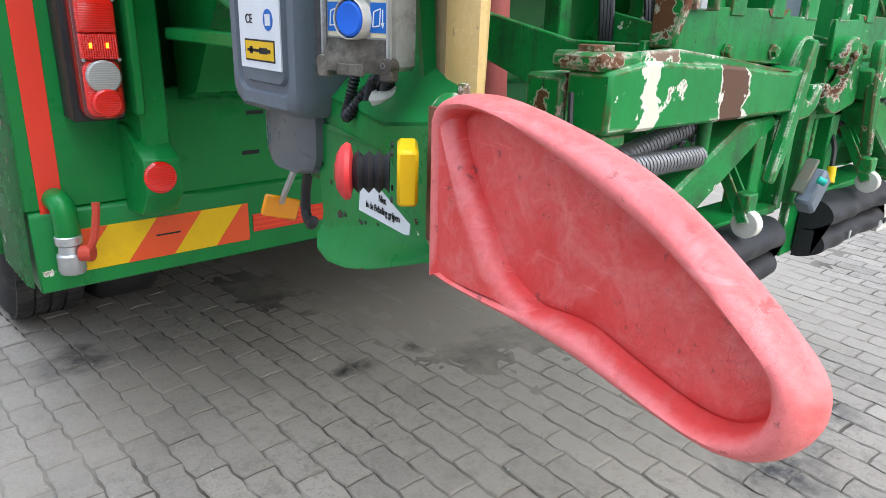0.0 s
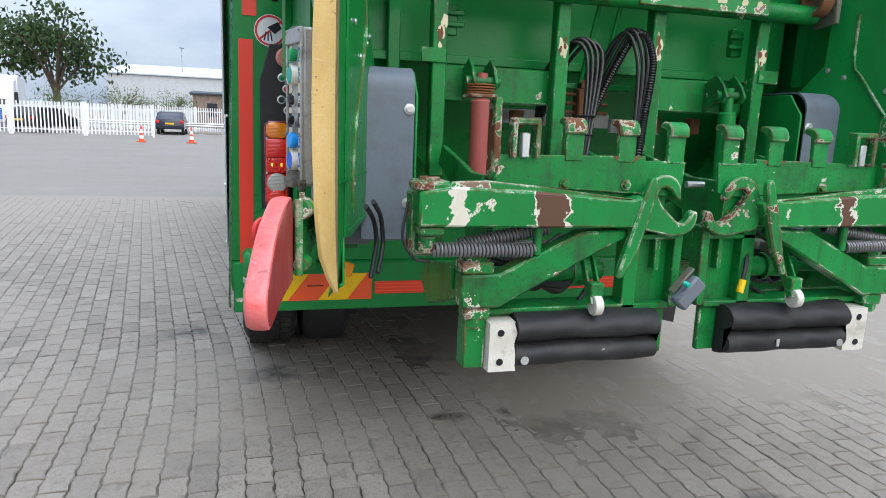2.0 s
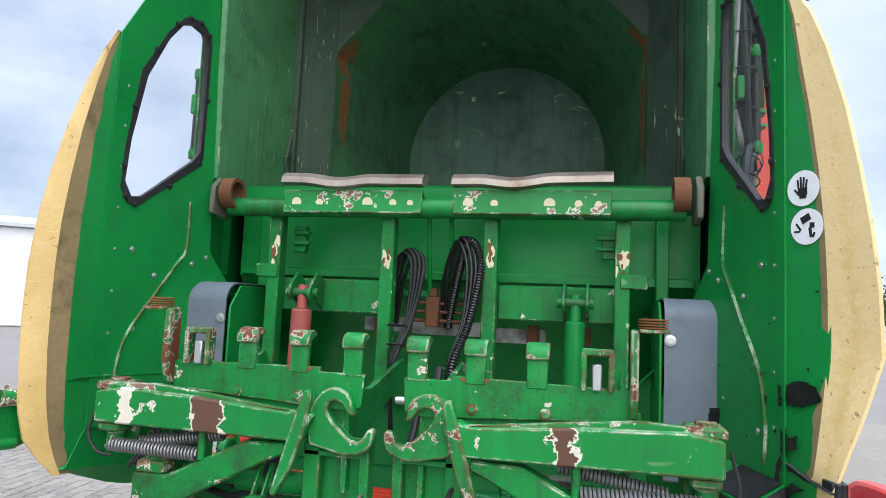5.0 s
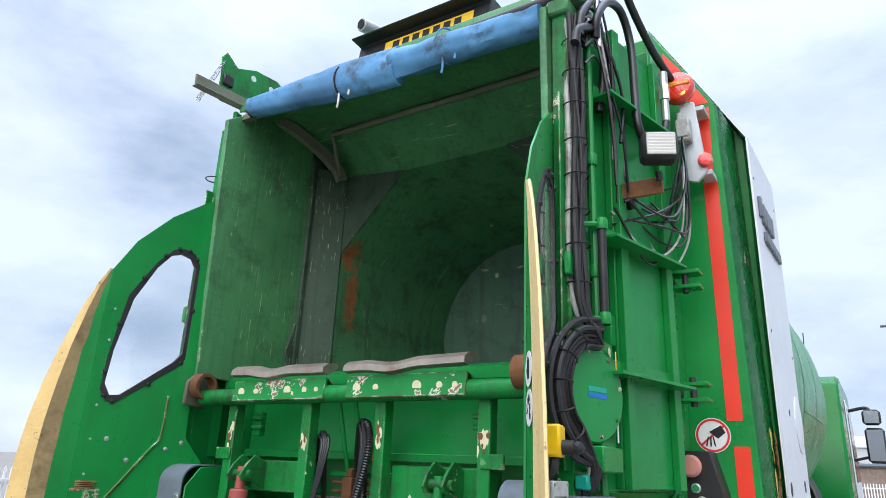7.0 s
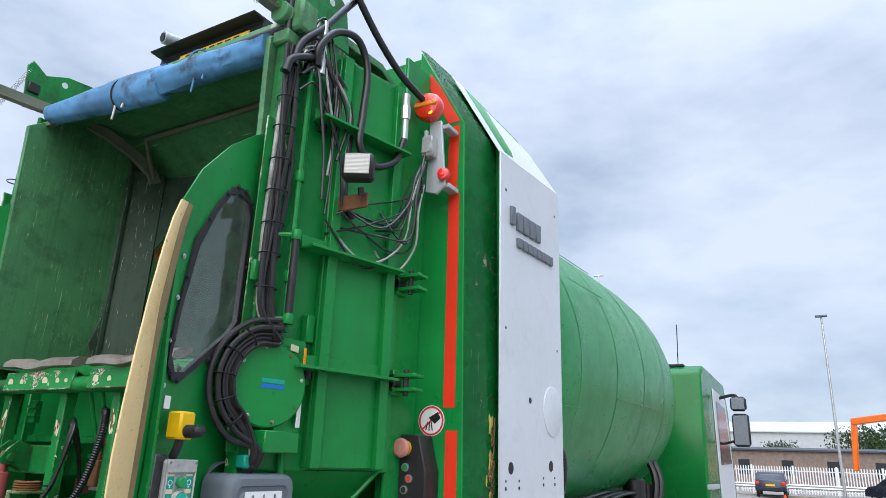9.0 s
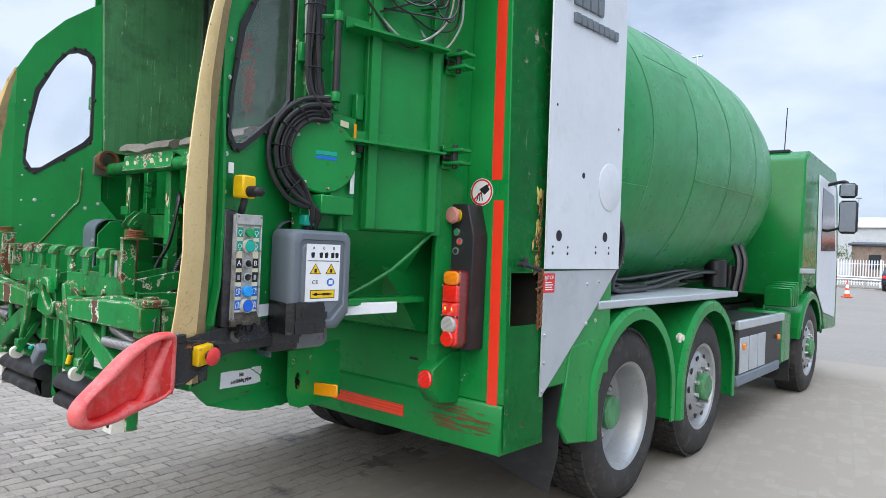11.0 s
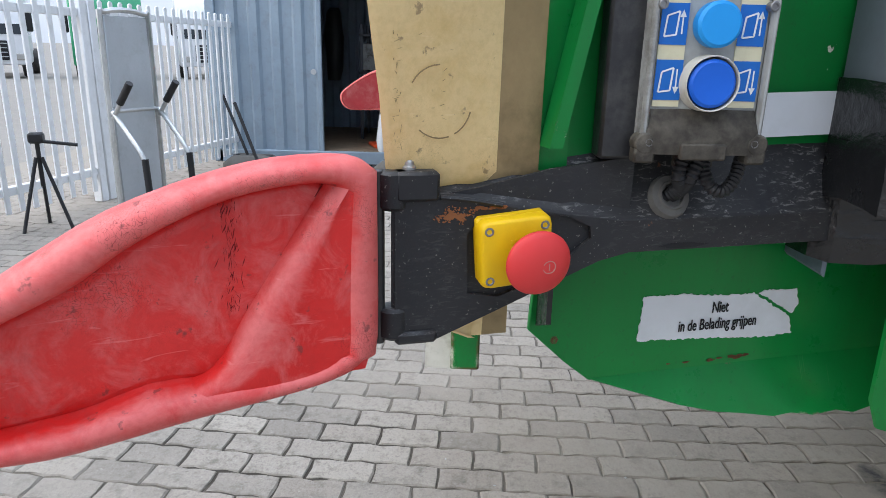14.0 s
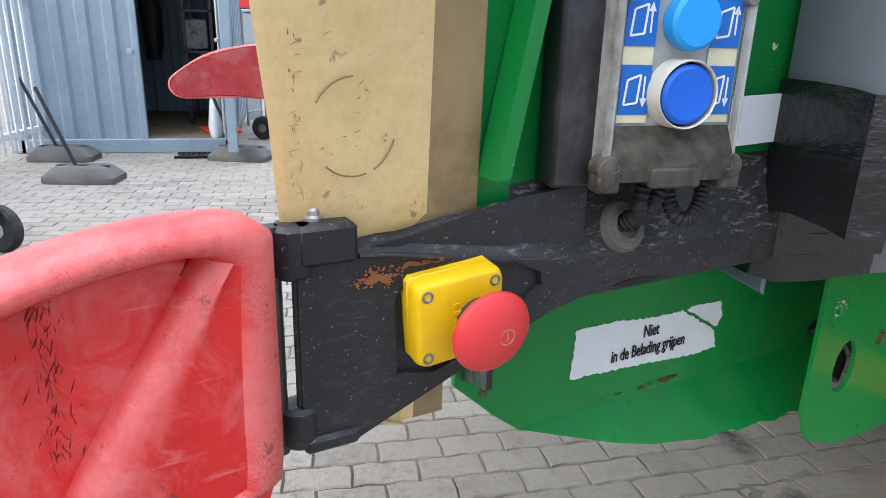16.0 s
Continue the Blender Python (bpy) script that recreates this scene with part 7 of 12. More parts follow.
    for txt, dz, size in (("Niet", 0.013, 0.0208), ("in de Belading grijpen", -0.011, 0.0208)):
        c = H(-0.748, (0.9535 if dz > 0 else 0.9325), 0.0026) if s > 0 else H(-0.838, 0.990 + dz * 0.75, 0.0026)
        lettering("label_line", txt, size if s > 0 else 0.0165, Matrix.Translation(c) @ pose(0, 0, 0, 90, 0, 106.7 if s > 0 else -95.1), "ink", label, "", 0.00012, 0.62 if s > 0 else 0.72)
    bm = B()
    for y, z in ((-0.955, 0.93), (-0.77, 0.862), (-0.60, 0.86), (-0.49, 0.83), (-0.48, 1.0)) if s > 0 else ((-0.66, 0.99), (-0.93, 0.99)):
        bolt_head(bm, H(y, z, 0.0), (s * 0.958, 0.287, 0), 0.0035, 0.003)
    pieces("plate_rivet", bm, "green_edge", pl)
    # amber reflector on its strap
    bm = B()
    tube(bm, [H(-0.46, 0.99, 0.006), H(-0.45, 0.94, 0.03), H(-0.44, 0.90, 0.045), H(-0.42, 0.87, 0.05)] if s > 0 else [(-0.890, -0.565, 1.03), (-0.884, -0.52, 1.0), (-0.872, -0.44, 0.925), (-0.862, -0.40, 0.89)], 0.011 if s > 0 else 0.007, 6, 3)
    strap = part("reflector_strap", bm, "blackp" if s > 0 else "steel", pl)
    a = (0.815, -0.392, 0.857) if s > 0 else (-0.855, -0.38, 0.873)
    part("side_reflector", obox(B(), a, (0.135, 0.012, 0.05) if s > 0 else (0.078, 0.012, 0.047), 12 * s, 0, -2 if s > 0 else 16, 0.004), "amber", strap, "amber side reflector")
    bm = B()
    tube(bm, [H(-0.46, 0.90, 0.0), H(-0.42, 0.86, 0.02), H(-0.44, 0.83, 0.03)] if s > 0 else [(-0.885, -0.56, 0.99), (-0.875, -0.53, 0.95), (-0.872, -0.52, 0.90), (-0.885, -0.56, 0.885), (-0.892, -0.585, 0.90)], 0.010, 8, 4)
    part("strap_cable", bm, "blackp", strap)
    return pl


low_plates = {s: low_plate(s) for s in (-1, 1)}


def black_arm():
    """The right arm: folded black tray whose top slopes back, hinge lugs, and the stop button let into its face."""
    def H(y, z, off=0.0):
        return (0.655 - 0.30 * y + off * 0.958, y + off * 0.287, z)
    inward = Vector((-0.958, -0.287, 0))
    face = [(-1.122, 0.994), (-1.085, 0.992), (-0.935, 1.057), (-0.905, 1.064), (-0.60, 1.064), (-0.603, 1.094), (-0.912, 1.095), (-0.97, 1.104), (-1.055, 1.118), (-1.087, 1.122), (-1.122, 1.123)]
    hole = [(-1.058, 1.034), (-1.060, 1.090), (-1.052, 1.099), (-0.985, 1.1045), (-0.968, 1.1025), (-0.945, 1.091), (-0.944, 1.080), (-0.985, 1.045), (-1.030, 1.029)]
    bm = B()
    plate_with_hole(bm, [H(y, z) for y, z in face], [H(y, z) for y, z in hole], 0.005, inward)
    # rounded front edge and the sloping top
    front = [(-1.122, 1.123), (-1.087, 1.122), (-1.055, 1.118), (-0.97, 1.104), (-0.912, 1.095), (-0.75, 1.0945), (-0.603, 1.094)]
    back = [(-1.122, 1.127), (-1.087, 1.131), (-1.05, 1.136), (-0.987, 1.150), (-0.90, 1.162), (-0.78, 1.162), (-0.664, 1.163)]
    rows = []
    for (a, b), (c, d) in zip(front, back):
        rows.append([H(a, b, 0.0), H(a, b + 0.003, -0.0008), H(a, b + 0.0048, -0.003), H(c, d, -0.026), H(c, d - 0.004, -0.030), H(a, b - 0.003, -0.006)])
    ribbon(bm, rows, True)
    # end plate, underside and back
    slab(bm, [H(-0.603, 1.094), H(-0.664, 1.163, -0.026), H(-0.63, 1.10, -0.05), H(-0.60, 1.064, -0.05), H(-0.60, 1.064)], (0.001, -0.004, 0))
    slab(bm, [H(-0.905, 1.064, -0.001), H(-0.60, 1.064, -0.001), H(-0.60, 1.064, -0.055), H(-0.905, 1.064, -0.055)], (0, 0, 0.004))
    slab(bm, [H(-1.085, 0.993, -0.001), H(-0.935, 1.058, -0.001), H(-0.935, 1.058, -0.034), H(-1.085, 0.993, -0.034)], (0, 0, 0.004))
    slab(bm, [H(y, z, -0.0054) for y, z in ((-1.118, 0.997), (-1.085, 0.994), (-0.935, 1.059), (-0.905, 1.066), (-0.905, 1.155), (-0.985, 1.145), (-1.05, 1.13), (-1.12, 1.12))], inward * 0.004)
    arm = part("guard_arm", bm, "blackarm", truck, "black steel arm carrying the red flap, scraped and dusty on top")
    # turned-down seam, slot and weld beads
    bm = B()
    tube(bm, [H(y, z + 0.001, 0.001) for y, z in ((-1.084, 1.123), (-1.06, 1.120), (-1.03, 1.114))], 0.0022, 6, 4)
    tube(bm, [H(-1.122, z, -0.004) for z in (1.025, 1.06, 1.10, 1.117)], 0.0026, 6, 4)
    pieces("weld_bead", bm, "blackarm", arm)
    part("drain_slot", slab(B(), [H(y, z, 0.0004) for y, z in ((-0.875, 1.068), (-0.86, 1.0655), (-0.835, 1.066), (-0.822, 1.0685), (-0.84, 1.071), (-0.862, 1.071))], (0.0003, 0.0001, 0)), "ink", arm)
    # hinge knuckles, straps and the pin
    for za, zb, sa in ((1.113, 1.147, 1.121), (0.994, 1.024, 0.990)):
        bm = B()
        cyl(bm, H(-1.1215, za, -0.010), H(-1.1215, zb, -0.010), 0.0135, 18, None, 0.003)
        knuckle = part("hinge_knuckle", bm, "blackarm", arm)
        bm = B()
        top = zb if za > 1.1 else za + 0.008
        slab(bm, [H(-1.122, sa, 0.0042), H(-1.085, sa, 0.0042), H(-1.085, top, 0.0042), H(-1.122, top, 0.0042)], inward * 0.030, 0.003)
        part("hinge_strap", bm, "blackarm", knuckle)
    bm = B()
    lathe(bm, [(0.0062, 0), (0.0062, 0.003), (0.0045, 0.0045), (0.0045, 0.0075), (0.003, 0.009), (0, 0.009)], H(-1.108, 1.146, -0.012), (0, 0, 1), 10)
    part("hinge_pin", bm, "steel", arm, "steel pin end")
    bm = B()
    cyl(bm, H(-1.134, 0.99, -0.010), H(-1.134, 1.147, -0.010), 0.0055, 10)
    part("hinge_rod", bm, "black", arm)
    # rust bleeding from the fold by the hinge
    rng2 = random.Random(4)
    bm = B()
    for k in range(170):
        a, q = rng2.uniform(0, 6.283), rng2.random() ** 0.8
        y, z = -1.071 + 0.017 * q * math.cos(a) + 0.004 * math.sin(3 * a), 1.1075 + 0.0085 * q * math.sin(a)
        flake(bm, H, y, min(z, 1.116), rng2.uniform(0.0004, 0.0017) * (1.35 - q), rng2, 0.0004 + 0.000002 * k, 1.2)
    for k in range(40):
        flake(bm, H, -1.054 + 0.028 * rng2.random(), 1.1145 - 0.0025 * rng2.random(), rng2.uniform(0.0004, 0.0011), rng2, 0.0004, 2.4)
    tagged(part("rust_bloom", bm, "rustbright", arm, "orange rust breaking through the black paint"), kind="stuff")
    # yellow stop box with its lid, screws and mushroom button
    d = Vector((0.953, 0.286, -0.10)).normalized()
    side = Vector((-0.287, 0.958, 0.0))
    up = d.cross(side).normalized()
    c = Vector(H(-1.021, 1.0775, 0.001))
    m = Matrix(((side.x, up.x, d.x, c.x), (side.y, up.y, d.y, c.y), (side.z, up.z, d.z, c.z), (0, 0, 0, 1))) @ pose(0, 0, 0, 0, 0, 5)
    bm = B()
    box(bm, -0.0325, 0.0325, -0.031, 0.031, -0.014, 0.004, 0.003, m)
    ybox = part("stop_box", bm, "yellow", arm, "yellow emergency stop box let into the arm")
    w, h = 0.0335, 0.032
    out = []
    for cx, cy, a0 in ((1, 1, 0), (-1, 1, 90), (-1, -1, 180), (1, -1, 270)):
        out += [(cx * (w - 0.008) + 0.008 * math.cos(math.radians(a0 + 30 * k)), cy * (h - 0.008) + 0.008 * math.sin(math.radians(a0 + 30 * k))) for k in range(4)]
    bm = B()
    ribbon(bm, [[m @ Vector((x * f, y * f, z)) for x, y in out] for f, z in ((1.0, 0.0055), (1.0, 0.013), (0.955, 0.0175), (0.90, 0.0185))], True)
    lid = part("stop_lid", bm, "yellow", ybox, "", 50)
    bm = B()
    for x, y in ((-0.0255, 0.0235), (0.0255, 0.0235), (-0.0255, -0.0235), (0.0255, -0.0235)):
        lathe(bm, [(0.0042, 0.0), (0.0042, 0.0012), (0.0028, 0.0014), (0.0022, 0.0006), (0, 0.0006)], m @ Vector((x, y, 0.0178)), d, 12)
    pieces("lid_screw", bm, "spring", lid)
    bm = B()
    for k in range(5):
        box(bm, -0.006, -0.001 + 0.002 * (k % 2), -0.014 + 0.006 * k, -0.0105 + 0.006 * k, 0.0183, 0.0190, 0.0003, m)
    pieces("moulded_mark", bm, "yellow", lid)
    root = m @ Vector((0.012, -0.003, 0.0185))
    part("bellows", lathe(B(), [(0.0165, 0)] + [(0.0145 if k % 2 else 0.0165, 0.003 * k) for k in range(1, 6)], root, d, 24), "rubber", lid)
    tip = root + d * 0.0125
    r = 0.0295
    btn = part("emergency_stop", lathe(B(), [(0.013, 0.0), (r - 0.003, 0.0025), (r - 0.0006, 0.0045), (r, 0.0068), (r - 0.0012, 0.0092), (r - 0.005, 0.0117), (r * 0.66, 0.0145), (r * 0.34, 0.0162), (0, 0.0167)], tip, d, 48), "estop", lid, "round red mushroom button", 60)
    mk = tip + d * 0.0160 + side * 0.006
    bm = B()
    lathe(bm, [(0.0052, -0.0008), (0.0052, 0.0006), (0.0060, 0.0006), (0.0060, -0.0008)], mk, d, 24)
    box(bm, -0.0005, 0.0005, -0.003, 0.003, -0.0005, 0.0006, 0, Matrix.Translation(mk) @ m.to_3x3().to_4x4())
    pieces("button_mark", bm, "pink", btn)
    # cable gland in the sloping top, leads looping up into the control box
    base = Vector((0.9075, -0.868, 1.1150))
    nrm = Vector((0.87, 0.26, 0.42)).normalized()
    sock = part("cable_gland", lathe(B(), [(0.0215, -0.006), (0.0215, 0.001), (0.0195, 0.005), (0.0145, 0.0065), (0.0135, 0.0085), (0.0115, 0.0085), (0.0115, 0.003), (0, 0.002)], base, nrm, 28), "glandgrey", arm, "worn grey cable gland")
    for k, (y, lean) in enumerate(((-0.874, 0.010), (-0.862, 0.016))):
        part("corrugated_lead", tube(B(), [base + Vector((0, -0.004 + 0.006 * k, 0.0)) - nrm * 0.004, base + nrm * 0.016 + Vector((0, 0.001 + 0.004 * k, 0.006)), Vector((0.936, y + 0.004, 1.142)), Vector((0.930, y + lean, 1.170))], 0.0062, 10, 8, 0.13, 0.0042), "blackp", sock, "corrugated black cable hose")
    part("corrugated_lead", tube(B(), [Vector((0.928, -0.846, 1.170)), Vector((0.934, -0.847, 1.146)), Vector((0.938, -0.840, 1.131)), Vector((0.937, -0.828, 1.128)), Vector((0.930, -0.816, 1.142)), Vector((0.915, -0.807, 1.170)), Vector((0.905, -0.800, 1.22)), Vector((0.90, -0.797, 1.34)), Vector((0.90, -0.797, 1.52))], 0.0058, 10, 8, 0.13, 0.0042), "blackp", sock, "corrugated black cable hose")
    for y in (-0.866, -0.846):
        part("lead_nut", cyl(B(), (0.926, y, 1.148), (0.926, y, 1.168), 0.0085, 8, None, 0.001), "ctrldirty", sock)
    return arm


def guard_arm():
    """The left arm: green hollow beam with a rusty hinge and its stop button."""
    s = -1

    def H(y, z, off=0.0):
        x, y, z = 0.707 - 0.30 * y, y - 0.02, z + 0.036
        return (s * (x + off * 0.958), y + off * 0.287, z)
    # hollow beam: upright outer face, top sloping back to the guard
    face = [(-1.132, 1.0), (-1.086, 0.997), (-0.925, 1.058), (-0.52, 1.055), (-0.52, 1.103), (-0.91, 1.10), (-1.09, 1.128), (-1.132, 1.13)]
    lid = [(-1.09, 1.128), (-0.91, 1.10), (-0.52, 1.103)]
    back = [(-1.085, 1.15), (-0.97, 1.19), (-0.52, 1.185)]
    bm = B()
    inward = Vector((-s * 0.958, -0.287, 0))
    p = [H(y, z) for y, z in face]
    slab(bm, p, inward * 0.010, 0.002)
    back_off = -0.080
    q = [H(y, z, 0.0) for y, z in lid] + [H(y, z, back_off if y > -1.0 else -0.02) for y, z in back[::-1]]
    slab(bm, q, (0, 0, -0.005))
    q = [H(-0.52, 1.055), H(-0.52, 1.103), H(-0.52, 1.185, back_off), H(-0.52, 1.055, back_off)]
    slab(bm, q, (s * 0.0014, -0.0048, 0))
    q = [H(-0.925, 1.058), H(-0.52, 1.055), H(-0.52, 1.055, back_off), H(-0.925, 1.058, back_off)]
    slab(bm, q, (0, 0, 0.004))
    arm = part("guard_arm", bm, "green", truck, "green steel arm carrying the red flap")
    bm = B()
    for za, zb in ((1.112, 1.158), (0.998, 1.03)):
        cyl(bm, H(-1.132, (za + zb) / 2, -0.012), H(-1.085, (za + zb) / 2, -0.012), (zb - za) / 2, 14)
    cyl(bm, H(-1.145, 0.995, -0.012), H(-1.145, 1.158, -0.012), 0.009, 10)
    cyl(bm, H(-1.118, 1.15, -0.012), H(-1.118, 1.17, -0.012), 0.006, 8)
    pieces("hinge_barrel", bm, "green_edge", arm)
    part("hinge_plate", plate(B(), [H(-1.13, 1.0, 0.004), H(-1.09, 1.0, 0.004), H(-1.09, 1.145, 0.004), H(-1.13, 1.145, 0.004)], 0.01), "rust", arm, "rusty hinge edge")
    # emergency stop in its yellow box
    d = Vector((-0.80, 0.60, 0))
    c = Vector((-1.068, -1.098, 1.112))
    turn = -36.9
    ybox = part("stop_box", obox(B(), c, (0.022, 0.058, 0.060), turn, 4, 0, 0.0035), "yellow", arm, "yellow emergency stop box")
    bm = B()
    for dy in (-0.025, 0.025):
        for dz in (-0.024, 0.024):
            cc = c + Vector((-d.y, d.x, 0)) * dy + Vector((0, 0, dz)) + d * 0.015
            lathe(bm, [(0.0035, 0), (0.0035, 0.0022), (0, 0.0025)], cc, d, 8)
    pieces("box_screw", bm, "blackp", ybox)
    part("bellows", lathe(B(), [(0.018, 0)] + [(0.017 if k % 2 else 0.023, 0.0055 * k) for k in range(8)], c + d * 0.014 + Vector((0, 0.008, -0.002)), d, 20), "rubber", ybox)
    tip = c + d * 0.052 + Vector((0, 0.008, -0.002))
    r = 0.031
    btn = part("emergency_stop", lathe(B(), [(0.012, 0), (r - 0.002, 0.003), (r, 0.008), (r - 0.004, 0.013), (r * 0.6, 0.018), (0, 0.020)], tip, d, 32), "estop", ybox, "round red mushroom button")
    part("button_mark", lathe(B(), [(0.0075, 0), (0.009, 0.0006), (0.0095, 0)], tip + d * 0.0198, d, 20), "estop", btn)
    # cable socket and leads down from the control box
    base = Vector(H(-0.862, 1.13, -0.03))
    sock = part("cable_gland", lathe(B(), [(0.030, -0.012), (0.033, 0.004), (0.026, 0.011), (0.018, 0.012)], base, (s * 0.35, 0.1, 0.93), 20), "whitep", arm, "grey cable gland")
    for dx in (-0.012, 0.014):
        bm = B()
        tube(bm, [base + Vector((0, 0, 0.002)), base + Vector((s * 0.018, dx, 0.018)), Vector((s * 0.935, -0.862 + dx * 2, 1.150)), Vector((s * 0.925, -0.862 + dx * 2, 1.185))], 0.0085, 8, 6, 0.16, 0.006)
        part("corrugated_lead", bm, "blackp", sock)
    bm = B()
    tube(bm, [Vector((s * 0.925, -0.83, 1.175)), Vector((s * 0.95, -0.815, 1.14)), Vector((s * 0.95, -0.795, 1.125)), Vector((s * 0.93, -0.78, 1.16)), Vector((s * 0.90, -0.79, 1.30)), Vector((s * 0.90, -0.79, 1.5))], 0.008, 8, 6, 0.16, 0.006)
    part("corrugated_lead", bm, "blackp", sock)
    return arm


guard_arms = {-1: guard_arm(), 1: black_arm()}


def red_flap(s):
    """Thick rubber flap: flat web, round rim all along, a slanting rib near the hinge."""
    if s > 0:
        out = [(-1.138, 1.150), (-1.158, 1.163), (-1.21, 1.163), (-1.26, 1.152), (-1.317, 1.130), (-1.365, 1.10), (-1.412, 1.067), (-1.45, 1.042), (-1.473, 1.022), (-1.480, 1.0), (-1.472, 0.974), (-1.445, 0.957), (-1.40, 0.952), (-1.353, 0.950), (-1.27, 0.960), (-1.20, 0.968), (-1.165, 0.976), (-1.146, 0.988), (-1.138, 1.006)]
        X = lambda y: 1.0 + 0.5 * (-1.137 - y)
    else:
        out = [(-1.155, 1.178), (-1.167, 1.194), (-1.201, 1.204), (-1.251, 1.203), (-1.322, 1.192), (-1.382, 1.178), (-1.434, 1.158), (-1.480, 1.131), (-1.514, 1.107), (-1.538, 1.087), (-1.546, 1.070), (-1.545, 1.050), (-1.534, 1.032), (-1.515, 1.020), (-1.49, 1.016), (-1.449, 1.017), (-1.384, 1.020), (-1.302, 1.022), (-1.206, 1.019), (-1.163, 1.021), (-1.157, 1.03)]
        X = lambda y: 1.066 + 0.15 * (-1.160 - y)
    k = math.hypot(1, 0.5 if s > 0 else 0.15)
    nx, ny = 1 / k, (0.5 if s > 0 else 0.15) / k
    P = lambda y, z, o=0.0: Vector((s * (X(y) + nx * o), y + ny * o, z))
    line = smooth_line([Vector((0, y, z)) for y, z in out + out[:1]], 3)[:-1]
    line = [(p.y, p.z) for p in line]
    cy, cz = sum(p[0] for p in line) / len(line), sum(p[1] for p in line) / len(line)
    inset = lambda d: [(y + (cy - y) / math.hypot(cy - y, cz - z) * d, z + (cz - z) / math.hypot(cy - y, cz - z) * d) for y, z in line]
    # section of the moulding from the back plate round the rim to the sunken web
    rings = [(0.012, -0.016), (0.002, -0.014), (0.0, -0.006), (0.0, 0.006), (0.003, 0.014), (0.010, 0.0205), (0.018, 0.022), (0.025, 0.019), (0.0295, 0.012), (0.0315, 0.004), (0.0325, -0.003), (0.0340, -0.0055), (0.0358, -0.0050), (0.040, -0.0030), (0.056, -0.0025)]
    if s < 0:
        rings = [(d * 0.72, o) for d, o in rings]
    bm = B()
    rows = []
    for d, o in rings:
        rows.append([P(y, z, o) for y, z in inset(d)])
    vs = [[bm.verts.new(p) for p in r] for r in rows]
    m = len(line)
    for a, b in zip(vs, vs[1:]):
        for i in range(m):
            bm.faces.new((a[i], a[(i + 1) % m], b[(i + 1) % m], b[i]))
    bm.faces.new(vs[-1])
    flap = part("red_flap", bm, "redflap" if s > 0 else "redflap_faded", guard_arms[s], "thick faded red rubber flap with a raised rim", 60)
    bm = B()
    plate(bm, [P(y, z, -0.016) for y, z in inset(0.011)], 0.0015)
    part("flap_back", bm, "redback", flap, "smooth red back of the flap")
    # slanting rib and the filled wedge by the hinge
    bm = B()
    # the corner by the hinge is filled to the rim, with a soft step along the slanting line
    edge = ((-1.166, 1.146), (-1.185, 1.114), (-1.207, 1.077), (-1.231, 1.037), (-1.256, 0.995), (-1.300, 0.976)) if s > 0 else ((-1.176, 1.186), (-1.186, 1.158), (-1.208, 1.122), (-1.240, 1.082), (-1.270, 1.052), (-1.315, 1.036))
    ye, low = (-1.146, 0.982) if s > 0 else (-1.161, 1.0235)
    rows = []
    for p in smooth_line([Vector((0, y, z)) for y, z in edge], 4):
        y, z = p.y, p.z
        end = (ye, max(low + 0.008, z - 0.002)) if z > low + 0.018 else (ye - (low + 0.018 - z) * 1.2, low)
        mid = lambda f: (y + (end[0] - y) * f, z + (end[1] - z) * f)
        rows.append([P(y - 0.005, z + 0.002, -0.0048), P(y - 0.0040, z + 0.0015, 0.004), P(y - 0.001, z, 0.0125), P(y + 0.006, z - 0.003, 0.0185), P(*mid(0.3), 0.0175), P((y + end[0]) / 2, (z + end[1]) / 2, 0.0185), P(end[0], end[1], 0.018)])
    ribbon(bm, rows)
    part("flap_rib", bm, "redflap" if s > 0 else "redflap_faded", flap, "", 60)
    if s > 0:
        # thin dark tube laid in the crease as its shade
        part("crease", tube(B(), [P(y - 0.0055, z + 0.002, -0.0034) for y, z in edge[:-1]], 0.0007, 5, 4), "crack_shade_red", flap, "dark line painting the shade in the crease between web and wedge")
        # perished skin: a band of short upright cracks
        rng, bm = random.Random(17), B()
        for k in range(120):
            y, z = -1.243 + rng.gauss(0, 0.0042), rng.uniform(1.035, 1.135)
            h, w, lean = rng.uniform(0.0012, 0.0042), rng.uniform(0.0001, 0.00026), rng.gauss(0, 0.3)
            slab(bm, [P(y - h * lean, z - h, -0.0022), P(y + w, z - h * 0.2, -0.0022), P(y + h * lean, z + h, -0.0022), P(y - w, z + h * 0.1, -0.0022)], (-0.0006, -0.0003, 0))
        tagged(part("rubber_crack", bm, "crack_shade_red", flap, "short dark cracks in the rubber"), kind="stuff")
    return flap


flaps = {s: red_flap(s) for s in (-1, 1)}


